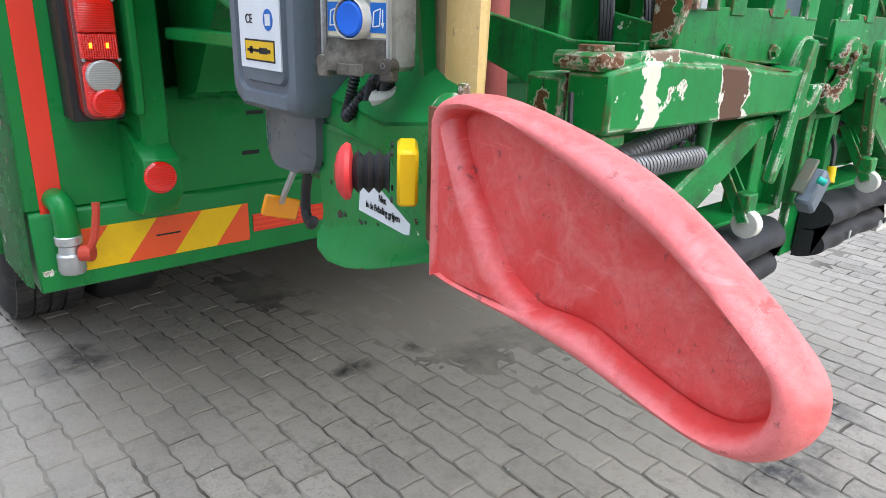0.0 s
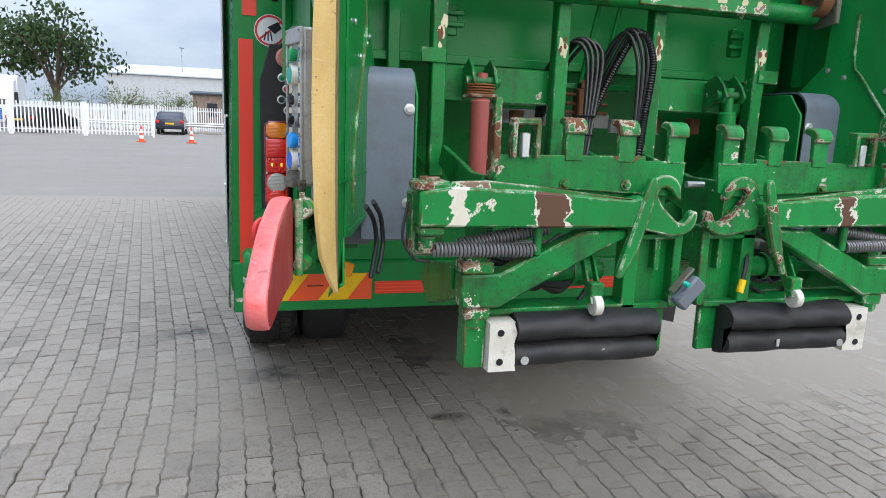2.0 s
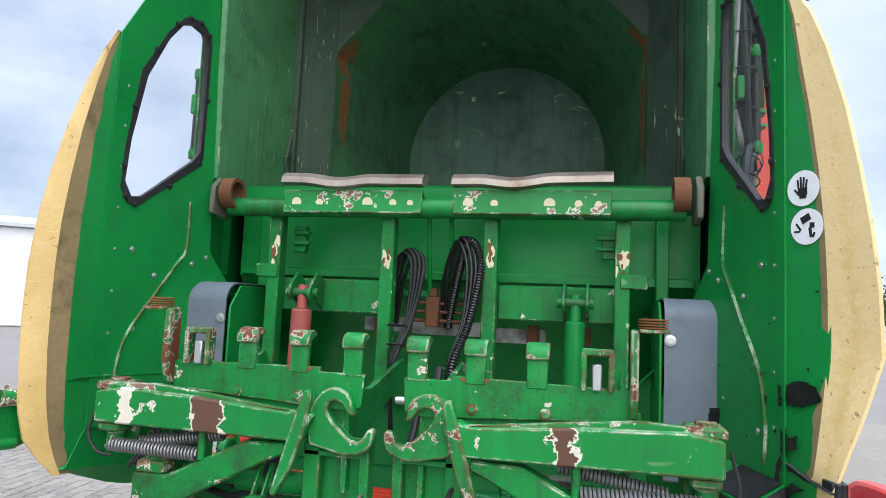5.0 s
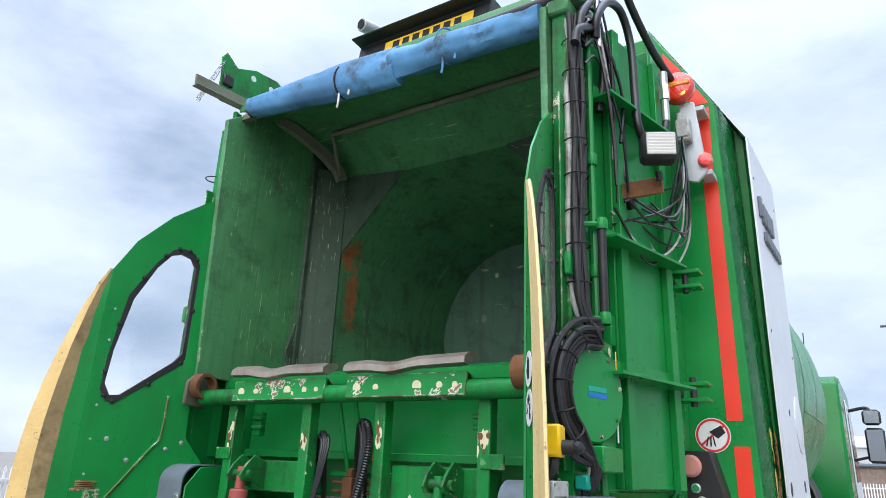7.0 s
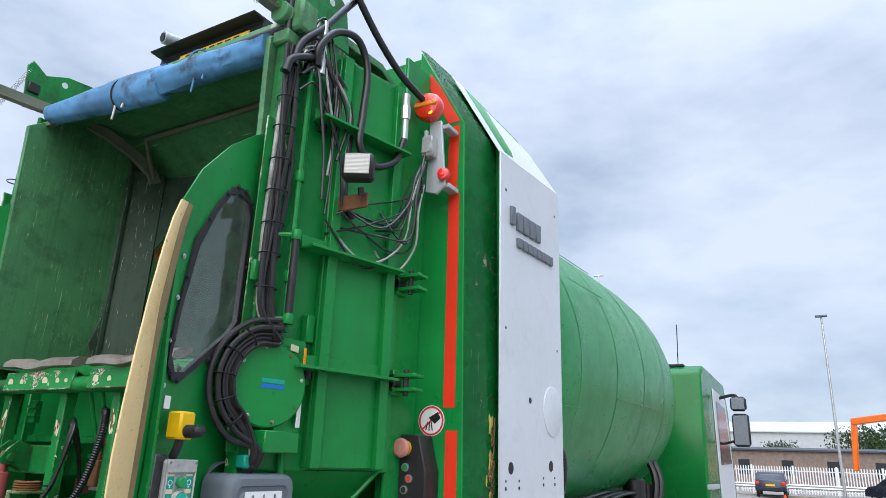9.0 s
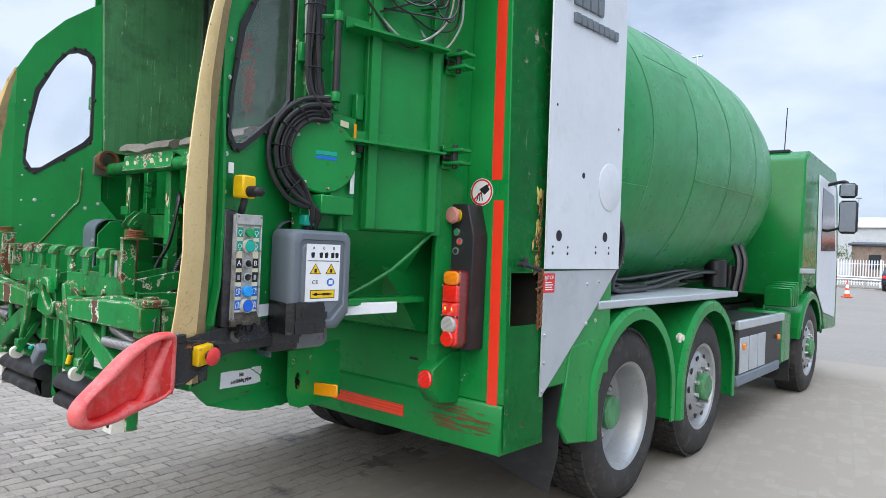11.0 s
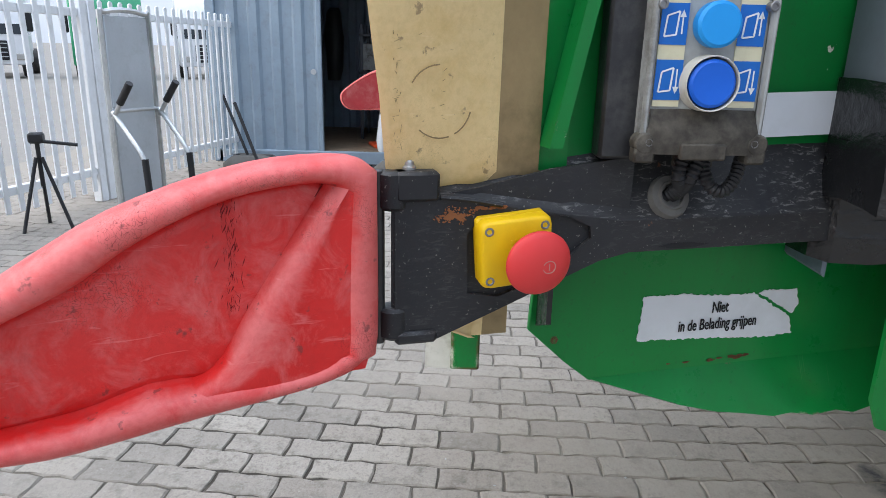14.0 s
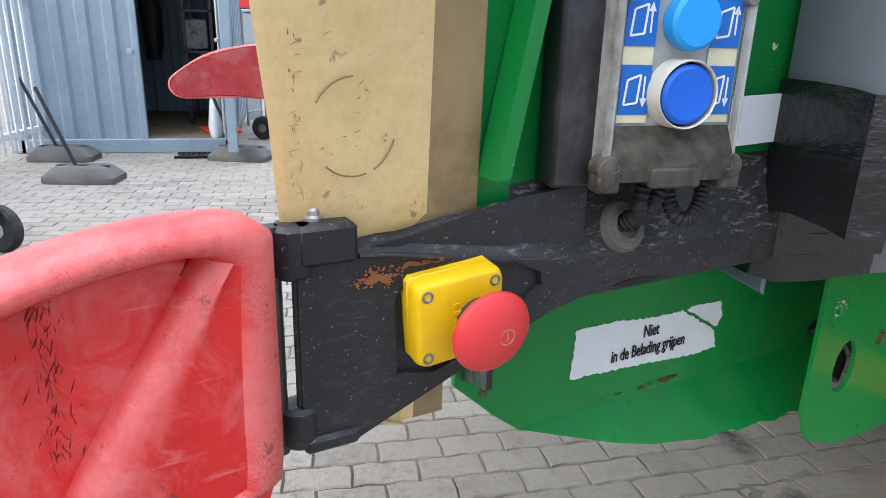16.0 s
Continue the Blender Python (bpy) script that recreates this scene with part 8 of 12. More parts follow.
# ---- control boxes ----
def control_box(s):
    if s > 0:
        m = Matrix(((0, 0, 1, 0.95), (1, 0, 0, -0.8615), (0, 1, 0, 1.345), (0, 0, 0, 1))) @ pose(0, 0, 0, 0, 4, 0)
    else:
        e, u = Vector((-1.035, -0.955, 1.385)), Vector((0.276, -0.961, 0))
        n_ = Vector((-0.961, -0.276, 0))
        m = Matrix(((u.x, 0, n_.x, e.x), (u.y, 0, n_.y, e.y), (0, 1, 0, e.z), (0, 0, 0, 1)))
    # local: x across the face, y up, z out of the face
    D = (m.to_3x3() @ Vector((0, 0, 1))).normalized()
    L = lambda x, y, z=0.0: m @ Vector((x, y, z))
    w, h = 0.053, 0.18
    bm = B()
    box(bm, -w, w, -h, h, -0.05, 0.0, 0.006, m)
    ctl = part("control_box", bm, "ctrl", truck, "grimy grey control box with green and blue push buttons")
    bm = B()
    box(bm, -w, w, h - 0.035, h, 0.0, 0.008, 0.003, m)
    for x0, x1 in ((-w, -w + 0.006), (w - 0.006, w)):
        box(bm, x0, x1, -h, h, 0.0, 0.007, 0.002, m)
    pieces("lid_rim", bm, "ctrl", ctl)
    foot = B()
    rows = [[L(x, -h - 0.002, z), L(x, -h + 0.014, z + (0.004 if abs(x) < w - 0.006 else 0.0)), L(x * 0.86, -h + 0.036, 0.0015)] for x, z in ((-w, 0.003), (-w + 0.004, 0.009), (-w * 0.4, 0.010), (w * 0.4, 0.010), (w - 0.004, 0.009), (w, 0.003))]
    ribbon(foot, rows)
    part("lid_foot", foot, "ctrldirty", ctl, "sloping lid foot caked in dirt")
    for x in (-w + 0.004, w - 0.004):
        bm = B()
        lathe(bm, [(0.0095, -0.006), (0.0095, 0.0085), (0.008, 0.010), (0, 0.010)], L(x, -h + 0.007), D, 14)
        box(bm, x - 0.009, x + 0.009, -h - 0.010, -h + 0.004, -0.006, 0.0095, 0.002, m)
        part("lid_lug", bm, "ctrldirty", ctl)
    part("foot_tag", box(B(), -0.020, 0.020, -h - 0.006, -h + 0.008, 0.009, 0.0155, 0.0015, m), "ctrldirty", ctl, "dirt-caked tag plate")
    part("mounting_plate", box(B(), -w - 0.03, -w + 0.012, -h - 0.01, h + 0.012, -0.040, -0.012, 0.003, m), "black", ctl)
    bm = B()
    for x in (-w + 0.007, w - 0.007):
        for y in (-h + 0.008, -0.06, 0.06, h - 0.008):
            lathe(bm, [(0.0042, 0), (0.0042, 0.0092), (0.0034, 0.0100), (0.0024, 0.0100), (0.0020, 0.0088), (0, 0.0088)], L(x, y), D, 12)
    pieces("lid_screw", bm, "spring", ctl)
    # label strips either side of the buttons
    marks = ((0.120, "tealink"), (0.075, "tealink"), (0.018, "ink"), (-0.028, "ink"), (-0.075, "blueink"), (-0.12, "blueink"))
    bm = B()
    for x in (-0.033, 0.033):
        box(bm, x - 0.0115, x + 0.0115, -0.142, 0.142, 0.0, 0.0012, 0, m)
    strip = pieces("label_strip", bm, "creamink", ctl)
    for y, mat in marks:
        for x in (-0.033, 0.033):
            tag = part("symbol_label", box(B(), x - 0.0115, x + 0.0115, y - 0.0165, y + 0.0165, 0.0012, 0.0018, 0, m), mat, ctl)
            bm = B()
            if mat == "tealink":
                lathe(bm, [(0.0060, 0), (0.0078, 0), (0.0078, 0.0006), (0.0060, 0.0006)], L(x, y, 0.0018), D, 14)
                box(bm, x - 0.002, x + 0.002, y - 0.013, y - 0.009, 0.0018, 0.0024, 0, m)
            elif mat == "blueink":
                lean = [(-0.0078, -0.010), (-0.0062, 0.0065), (0.0036, 0.0100), (0.0022, -0.0085)]
                for (xa, ya), (xb, yb) in zip(lean, lean[1:] + lean[:1]):
                    d_ = Vector((yb - ya, xa - xb, 0)).normalized() * 0.0007
                    slab(bm, [L(x + xa + d_.x, y + ya + d_.y, 0.0018), L(x + xb + d_.x, y + yb + d_.y, 0.0018), L(x + xb - d_.x, y + yb - d_.y, 0.0018), L(x + xa - d_.x, y + ya - d_.y, 0.0018)], D * 0.0005)
                box(bm, x + 0.0063, x + 0.0074, y - 0.008, y + 0.009, 0.0018, 0.0023, 0, m)
                tip = 1 if y > -0.1 else -1
                slab(bm, [L(x + 0.0042, y + 0.0055 * tip, 0.0018), L(x + 0.00685, y + 0.0112 * tip, 0.0018), L(x + 0.0095, y + 0.0055 * tip, 0.0018)], D * 0.0005)
            elif y < 0:
                box(bm, x - 0.005, x + 0.005, y - 0.009, y + 0.008, 0.0018, 0.0022, 0, m)
            if mat == "ink" and y > 0:
                bm.free()
                lettering("letter", "A" if x < 0 else "B", 0.024, m @ Matrix.Translation((x, y, 0.0024)), "white", tag)
            else:
                pieces("symbol", bm, "white" if mat != "ink" else "ctrl", tag)
    for y, r, guard_r, mat in ((0.120, 0.0145, 0, "grnbtn"), (0.075, 0.0195, 0.0225, "tealbtn"), (-0.075, 0.0185, 0, "bluebtn"), (-0.122, 0.0200, 0.0228, "bluebtn2")):
        b = part("push_button", lathe(B(), [(r * 0.9, 0), (r, 0.004), (r, 0.014), (r * 0.86, 0.0165), (0, 0.0165 if mat != "bluebtn2" else 0.0145)], L(0, y), D, 28), mat, ctl, "round push button")
        if guard_r:
            bm = B()
            lathe(bm, [(guard_r - 0.0012, 0), (guard_r - 0.0011, 0.0155), (guard_r - 0.0004, 0.0163), (guard_r + 0.0002, 0.0155), (guard_r + 0.0008, 0)], L(0, y), D, 40)
            part("button_guard", bm, "whitep", ctl, "white guard ring")
    for y in (0.018, -0.028):
        part("selector_collar", lathe(B(), [(0.0145, 0), (0.0145, 0.006), (0.011, 0.007)], L(0, y), D, 20), "steel", ctl)
        bm = B()
        lathe(bm, [(0.0115, 0), (0.0115, 0.008), (0, 0.008)], L(0, y), D, 18)
        obox(bm, (0, 0, 0), (0.007, 0.022, 0.012), 0, 0, 0, 0.002)
        bm.verts.ensure_lookup_table()
        mm = m @ Matrix.Translation((0, y, 0.012)) @ pose(0, 0, 0, 0, 0, 38 if y > 0 else -38)
        newv = [v for v in bm.verts if v.co.length < 0.05]
        bmesh.ops.transform(bm, matrix=mm, verts=newv)
        part("selector_knob", bm, "blackp", ctl, "black rotary selector")
    return ctl


for s in (-1, 1):
    control_box(s)

# reflective white strips under the control boxes and along the hopper flank
for s in (-1, 1):
    part("white_strip", plate(B(), [G(s, y, z, 0.010) for y, z in (((-0.82, 1.168), (-0.697, 1.172), (-0.690, 1.215), (-0.82, 1.211)) if s > 0 else ((-0.80, 1.185), (-0.73, 1.185), (-0.72, 1.235), (-0.79, 1.235)))][::s], 0.002), "white", guards[s], "white reflective strip")
for s in (1,):
    bar = part("white_bar", plate(B(), [(s * 0.87, -0.40, 1.155), (s * 0.945, -0.125, 1.165), (s * 0.945, -0.125, 1.21), (s * 0.87, -0.40, 1.205)][::s], 0.012, 0.002), "white", truck, "white reflective bar on a green rail")


# ---- grey operator box with instruction label ----
def grey_box(s):
    y0, y1, z0, z1 = (-0.69, -0.403, 1.12, 1.487) if s > 0 else (-0.68, -0.42, 1.10, 1.48)
    ym, zm, hw, hh = (y0 + y1) / 2, (z0 + z1) / 2, (y1 - y0) / 2, (z1 - z0) / 2

    def rounded(w, h, r, cut=0.0):
        pts = []
        for cx, cz, a0 in ((1, 1, 0), (-1, 1, 90), (-1, -1, 180), (1, -1, 270)):
            for k in range(5):
                a = math.radians(a0 + 22.5 * k)
                pts.append((cx * (w - r) + r * math.cos(a), cz * (h - r) + r * math.sin(a)))
        if cut:
            pts[15:] = [(w - cut * (4 - k) / 4, -h + cut * k / 4) for k in range(5)]
        return pts
    bm = B()
    rows = []
    for x, w, h, r in ((0.845, hw, hh, 0.03), (0.93, hw, hh, 0.035), (0.952, hw - 0.004, hh - 0.004, 0.036), (0.962, hw - 0.014, hh - 0.014, 0.034), (0.962, hw - 0.034, hh - 0.034, 0.024), (0.955, hw - 0.038, hh - 0.038, 0.022), (0.955, hw - 0.05, hh - 0.05, 0.02), (0.962, hw - 0.054, hh - 0.054, 0.018)):
        rows.append([(s * x, ym + a + (0.05 if b < -hh * 0.7 and a * 1 > hw * 0.6 else 0) * 0, zm + b) for a, b in rounded(w, h, r, 0.055 if s > 0 else 0.0)])
    ribbon(bm, rows, True)
    gb = part("operator_box", bm, "boxgrey", truck, "grey plastic box with an instruction label, its lower half taped")
    lab = part("instruction_label", box(B(), s * 0.9622, s * 0.9645, ym - 0.075, ym + 0.075, zm - 0.115, zm + 0.125, 0), "white", gb, "white label with pictograms")
    D = (s, 0, 0)
    q = lambda y, z, w, h, mat, nm: part(nm, box(B(), s * 0.9645, s * 0.9652, ym + y - w / 2, ym + y + w / 2, zm + z - h / 2, zm + z + h / 2, 0), mat, lab)
    rot = pose(0, 0, 0, 90, 0, 90 * s)
    for k, ch_ in enumerate("AOB"):
        y = (-0.045 + 0.045 * k) * s
        lettering("letter", ch_ if ch_ != "O" else "0", 0.018, Matrix.Translation((s * 0.9652, ym + y, zm + 0.108)) @ rot, "ink", lab)
    for y in (-0.048, -0.012, 0.012, 0.040, 0.060):
        bm = B()
        prism(bm, [(ym + y * s - 0.006, zm + 0.068), (ym + y * s + 0.006, zm + 0.068), (ym + y * s + 0.008, zm + 0.086), (ym + y * s + 0.004, zm + 0.092), (ym + y * s - 0.008, zm + 0.088)], "x", s * 0.9645, s * 0.9652)
        part("bin_symbol", bm, "ink", lab)
    q(0, 0.055, 0.14, 0.003, "ink", "rule_line")
    for y in (-0.035, 0.035):
        tri = [(ym + y - 0.025, zm + 0.0), (ym + y + 0.025, zm + 0.0), (ym + y, zm + 0.045)]
        t = part("warning_triangle", prism(B(), tri, "x", s * 0.9645, s * 0.9652), "ink", lab)
        tri = [(ym + y - 0.021, zm + 0.0025), (ym + y + 0.021, zm + 0.0025), (ym + y, zm + 0.040)]
        part("triangle_face", prism(B(), tri, "x", s * 0.9652, s * 0.9656), "yellow", t)
        part("triangle_mark", box(B(), s * 0.9656, s * 0.966, ym + y - 0.005, ym + y + 0.005, zm + 0.006, zm + 0.022, 0), "ink", t)
    lettering("mark_letters", "CE", 0.022, Matrix.Translation((s * 0.9652, ym - 0.035 * s, zm - 0.035)) @ rot, "ink", lab)
    part("round_mark", lathe(B(), [(0.017, 0), (0.017, 0.0007), (0, 0.0007)], (s * 0.9645, ym + 0.035 * s, zm - 0.035), D, 20), "blueink", lab)
    part("round_mark_page", box(B(), s * 0.9652, s * 0.9658, ym + 0.035 * s - 0.009, ym + 0.035 * s + 0.009, zm - 0.044, zm - 0.026, 0), "white", lab)
    q(0, -0.085, 0.11, 0.036, "ink", "sticker_border")
    part("yellow_sticker", box(B(), s * 0.9652, s * 0.9657, ym - 0.052, ym + 0.052, zm - 0.10, zm - 0.07, 0), "yellow", lab)
    bm = B()
    for a, w, h in ((-0.02, 0.05, 0.005), (0.015, 0.03, 0.010), (-0.03, 0.012, 0.012), (0.035, 0.012, 0.006)):
        box(bm, s * 0.9657, s * 0.9661, ym + a * s - w / 2, ym + a * s + w / 2, zm - 0.085 - h / 2, zm - 0.085 + h / 2, 0)
    pieces("gun_symbol", bm, "ink", lab)
    if s > 0:
        fit_label = Matrix.Translation((0, ym - AT[lab].y, 1.332 - AT[lab].z)) @ Matrix.Diagonal((1, 1.05, 0.87, 1)) @ Matrix.Translation((0, AT[lab].y - ym, AT[lab].z - zm - 0.005))
        for o in (lab, *lab.children_recursive):
            o.data.transform(fit_label)
    # clear lower cover bulging below, on the right side bound with tape
    bm = B()
    rows = []
    if s > 0:
        for x, w in ((0.74, 0.140), (0.835, 0.140), (0.856, 0.130), (0.862, 0.110)):
            rows.append([(x, -0.553 + a, 1.085 + b) for a, b in rounded(w, 0.048 - (0.140 - w) * 0.4, 0.034)])
    for x, w, z_, r in () if s > 0 else ((0.80, 0.10, 0.0, 0.04), (0.875, 0.105, 0.0, 0.045), (0.905, 0.095, 0.0, 0.045), (0.915, 0.07, 0.0, 0.04)):
        rows.append([(s * x, ym + 0.02 + a, 1.075 + b) for a, b in rounded(w, 0.085, r)])
    ribbon(bm, rows, True)
    part("lower_cover", bm, "smoky", gb, "smoky lower cover")
    if s > 0:
        rng3 = random.Random(9)
        bm = B()
        for k in range(6):
            z = 1.112 + 0.0175 * k
            y_end = -0.530 + rng3.uniform(-0.012, 0.008)
            rows = []
            for i, (y, x) in enumerate(((y0 + 0.02, 0.80), (y0 - 0.003, 0.845), (y0 - 0.004, 0.885), (y0 - 0.003, 0.925), (y0 - 0.002, 0.946), (y0 + 0.012, 0.964), (y0 + 0.04, 0.9665), (y0 + 0.075, 0.9655), (y0 + 0.11, 0.967), (y_end - 0.02, 0.9655), (y_end, 0.9655))):
                lift_ = 0.0008 * (k % 3) + rng3.uniform(0, 0.0022)
                tilt_ = rng3.uniform(-0.003, 0.003)
                rows.append([(x + lift_, y - (lift_ if i < 5 else 0), z + tilt_ + 0.026 * q / 3) for q in range(4)])
            ribbon(bm, rows)
        for y in (-0.668, -0.640, -0.575):
            rows = [[(0.9675 + rng3.uniform(0, 0.003), y + 0.010 * q + rng3.uniform(-0.002, 0.002), 1.116 + 0.011 * i) for q in range(3)] for i in range(11)]
            ribbon(bm, rows)
        for k in range(3):
            rows = [[(x + rng3.uniform(0, 0.002), y, 1.042 + 0.022 * k + 0.0085 * q + rng3.uniform(-0.002, 0.002)) for q in range(4)] for y, x in ((-0.696, 0.80), (-0.6955, 0.845), (-0.680, 0.864), (-0.64, 0.865), (-0.60, 0.8645), (-0.575 + 0.01 * k, 0.864))]
            ribbon(bm, rows)
        pieces("tape_turn", bm, "tape", gb, "crumpled black tape", 20)
    bm = B()
    for dy in (-0.03, 0.0, 0.03):
        tube(bm, [(s * 0.90, ym - 0.02 + dy * 0.4, z1 - 0.01), (s * 0.91, ym - 0.03 + dy * 0.4, z1 + 0.04)], 0.009, 8)
    pieces("cable_gland", bm, "blackp", gb)
    part("cable_connector", box(B(), s * 0.885, s * 0.925, ym - 0.06, ym, z1 + 0.015, z1 + 0.055, 0.005), "tealink", gb, "dark green connector")
    return gb


for s in (-1, 1):
    grey_box(s)


# ---- joystick box above the right control box ----
jb = part("lever_box", obox(B(), (0.945, -0.88, 1.615), (0.05, 0.06, 0.075), 10, 0, 0, 0.006), "yellow", guards[1], "yellow switch box with a black lever")
bm = B()
cyl(bm, (0.965, -0.878, 1.60), (0.995, -0.868, 1.60), 0.018, 14)
obox(bm, (1.0, -0.862, 1.60), (0.03, 0.045, 0.03), 10, 0, 20, 0.01)
part("lever_knob", bm, "blackp", jb)
bm = B()
tube(bm, [(0.95, -0.88, 1.58), (0.95, -0.885, 1.555), (0.93, -0.88, 1.53)], 0.012, 8)
part("lever_boot", bm, "rubber", jb)
part("white_tag", obox(B(), (0.925, -0.92, 1.675), (0.002, 0.025, 0.035), 16.7, 0, 0, 0), "white", guards[1])


# ---- drive cover, cables and pipes beside the right guard ----
def flank(s):
    c = Vector((s * 0.905, -0.53, 1.765))
    D = Vector((s * 0.96, -0.28, 0))
    cover = part("drive_cover", lathe(B(), [(0.135, -0.03), (0.140, -0.01), (0.140, 0.016), (0.134, 0.022), (0, 0.022)], c, D, 48), "green", truck, "round green cover with a small maker's plate")
    side = Vector((-D.y, D.x, 0))
    bm = B()
    for k in range(8):
        a = k * math.pi / 4 + 0.2
        bolt_head(bm, c + D * 0.022 + (side * math.cos(a) + Vector((0, 0, 1)) * math.sin(a)) * 0.122, D, 0.005, 0.004)
    pieces("cover_screw", bm, "green_edge", cover)
    ctr = c + D * 0.0226
    turn = math.degrees(math.atan2(side.y, side.x))
    mk = lambda y, z, w, h, mat, nm: part(nm, obox(B(), ctr + side * y + Vector((0, 0, z)), (w, 0.001, h), turn, 0, 0, 0), mat, cover)
    mk(0.012 * s, 0.012, 0.085, 0.014, "tealink", "maker_mark")
    mk(0.012 * s, -0.006, 0.085, 0.013, "blueink", "maker_plate")
    bm = B()
    box(bm, s * 0.865, s * 0.955, -0.56, -0.40, 1.55, 1.62, 0.004)
    box(bm, s * 0.86, s * 0.93, -0.50, -0.38, 1.55, 1.93, 0.004)
    pieces("drive_housing", bm, "green", cover)
    if s > 0:
        part("yellow_tag", obox(B(), (0.945, -0.455, 1.895), (0.003, 0.055, 0.022), 16, 0, 0, 0), "creamink", cover, "pale yellow tag")
        part("yellow_tag", obox(B(), (0.945, -0.40, 1.87), (0.003, 0.015, 0.07), 16, 0, 0, 0), "amber", cover)
        part("white_tag", obox(B(), (0.945, -0.405, 1.70), (0.003, 0.026, 0.13), 16, 0, 0, 0), "white", cover)
    # cable loom: down the post, then round the cover
    for k in range(9) if s > 0 else ():
        bm = B()
        a, r = k * 0.7, 0.011 + 0.011 * (k % 3)
        dx, dy = math.cos(a) * r, math.sin(a) * r * 1.1
        rr = 0.165 + dy * 1.3
        pts = [Vector((s * (0.905 + dx * 0.7 + 0.006 * math.sin(z * 9 + k * 2.1)), -0.585 + dy + 0.009 * math.sin(z * 7 + k * 1.3), z)) for z in (3.02, 2.9, 2.78, 2.66, 2.54, 2.42, 2.3, 2.2, 2.1)]
        pts.append(Vector((s * (0.915 + dx * 0.5), -0.575 + dy, 1.99)))
        for ang in (85, 115, 145, 175, 205, 235):
            an = math.radians(ang)
            # side points forwards on the right flank, so rearwards is minus
            q = c + (side * (s * math.cos(an)) + Vector((0, 0, 1)) * math.sin(an)) * (rr + 0.004) + D * (0.032 + dx * 0.6)
            pts.append(q)
        pts += [Vector((s * (0.935 + dx * 0.4), -0.575 + dy * 0.5, 1.56)), Vector((s * (0.91 + dx * 0.4), -0.565 + dy * 0.5, 1.50))]
        part("loom_cable", tube(B(), pts, 0.0095 if k % 4 else 0.005, 7, 5), "rubber" if k != 5 else "ctrl", truck, "black cable in the loom" if k != 5 else "pale cable in the loom")
    bm = B()
    for z in (2.92, 2.8, 2.68, 2.55, 2.43, 2.31, 2.2, 2.08) if s > 0 else (2.8,):
        lathe(bm, [(0.038, -0.003), (0.041, 0), (0.038, 0.003)], (s * 0.905, -0.585, z), (0, 0, 1), 16)
    for ang in (100, 125, 150, 175, 200, 225) if s > 0 else ():
        an = math.radians(ang)
        q = c + (side * (s * math.cos(an)) + Vector((0, 0, 1)) * math.sin(an)) * 0.168 + D * 0.032
        t = (side * (-s * math.sin(an)) + Vector((0, 0, 1)) * math.cos(an))
        lathe(bm, [(0.034, -0.003), (0.038, 0), (0.034, 0.003)], q, t, 14)
    pieces("cable_tie", bm, "ink", truck)
    # hard pipes and gas strut
    for x, y in ((0.925, -0.50), (0.905, -0.47)):
        part("hydraulic_pipe", tube(B(), [(s * x, y, 3.0), (s * x, y, 2.4), (s * x, y, 1.95)], 0.010, 8, 3), "green", truck)
    part("gas_strut", cyl(B(), (s * 0.955, -0.515, 1.99), (s * 0.955, -0.515, 2.28), 0.014, 12), "blackp", truck, "dark gas strut")
    bm = B()
    for z in (1.985, 2.285):
        tube(bm, [(s * 0.86, -0.60, z - 0.01), (s * 0.955, -0.515, z)], 0.010, 8)
        lathe(bm, [(0.018, -0.018), (0.020, -0.01), (0.020, 0.01), (0.018, 0.018)], (s * 0.955, -0.515, z), (0, 0, 1), 12)
    for z in (2.52, 2.14):
        lathe(bm, [(0.016, -0.02), (0.018, -0.012), (0.018, 0.012), (0.016, 0.02)], (s * 0.925, -0.50, z), (0, 0, 1), 10)
    box(bm, s * 0.88, s * 0.90, -0.64, -0.605, 2.1, 2.17, 0.004)
    for z in (1.78, 1.93):
        box(bm, s * 0.90, s * 0.93, -0.385, -0.345, z, z + 0.10, 0.004)
    pieces("pipe_clamp", bm, "green", truck)
    part("hinge_pin", cyl(B(), (s * 0.93, -0.365, 1.80), (s * 0.93, -0.365, 1.845), 0.016, 10), "blackp", truck)
    bm = B()
    tube(bm, [(s * 0.90, -0.42, 1.55), (s * 0.905, -0.42, 1.40), (s * 0.88, -0.40, 1.28)], 0.012, 8)
    tube(bm, [(s * 0.88, -0.38, 1.55), (s * 0.88, -0.37, 1.38)], 0.010, 8)
    pieces("hydraulic_pipe", bm, "green", truck)


flank(1)
flank(-1)

# upper right: flood lamp, flashing lamp, hoses and boxes
bm = B()
box(bm, 0.895, 1.10, -0.32, -0.305, 2.44, 2.50, 0.003)
box(bm, 0.885, 0.90, -0.34, -0.28, 2.42, 2.55, 0.003)
arm_wl = part("lamp_arm", bm, "rust", truck, "dark rusty lamp arm")
bm = B()
obox(bm, (1.115, -0.40, 2.56), (0.115, 0.07, 0.10), 28, 0, 0, 0.012)
cyl(bm, (1.10, -0.36, 2.50), (1.10, -0.35, 2.47), 0.012, 8)
flood = part("flood_lamp", bm, "blackp", arm_wl, "square black flood lamp with ribbed glass")
part("lamp_glass", obox(B(), (1.133, -0.434, 2.56), (0.092, 0.006, 0.078), 28, 0, 0, 0.004), "lampclear", flood)
bm = B()
prism(bm, [(1.06, 2.68), (1.12, 2.66), (1.16, 2.70), (1.13, 3.02), (1.07, 3.02)], "y", 0.15, 0.165, 0.003)
box(bm, 1.12, 1.165, 0.16, 0.25, 2.98, 3.0, 0.002)
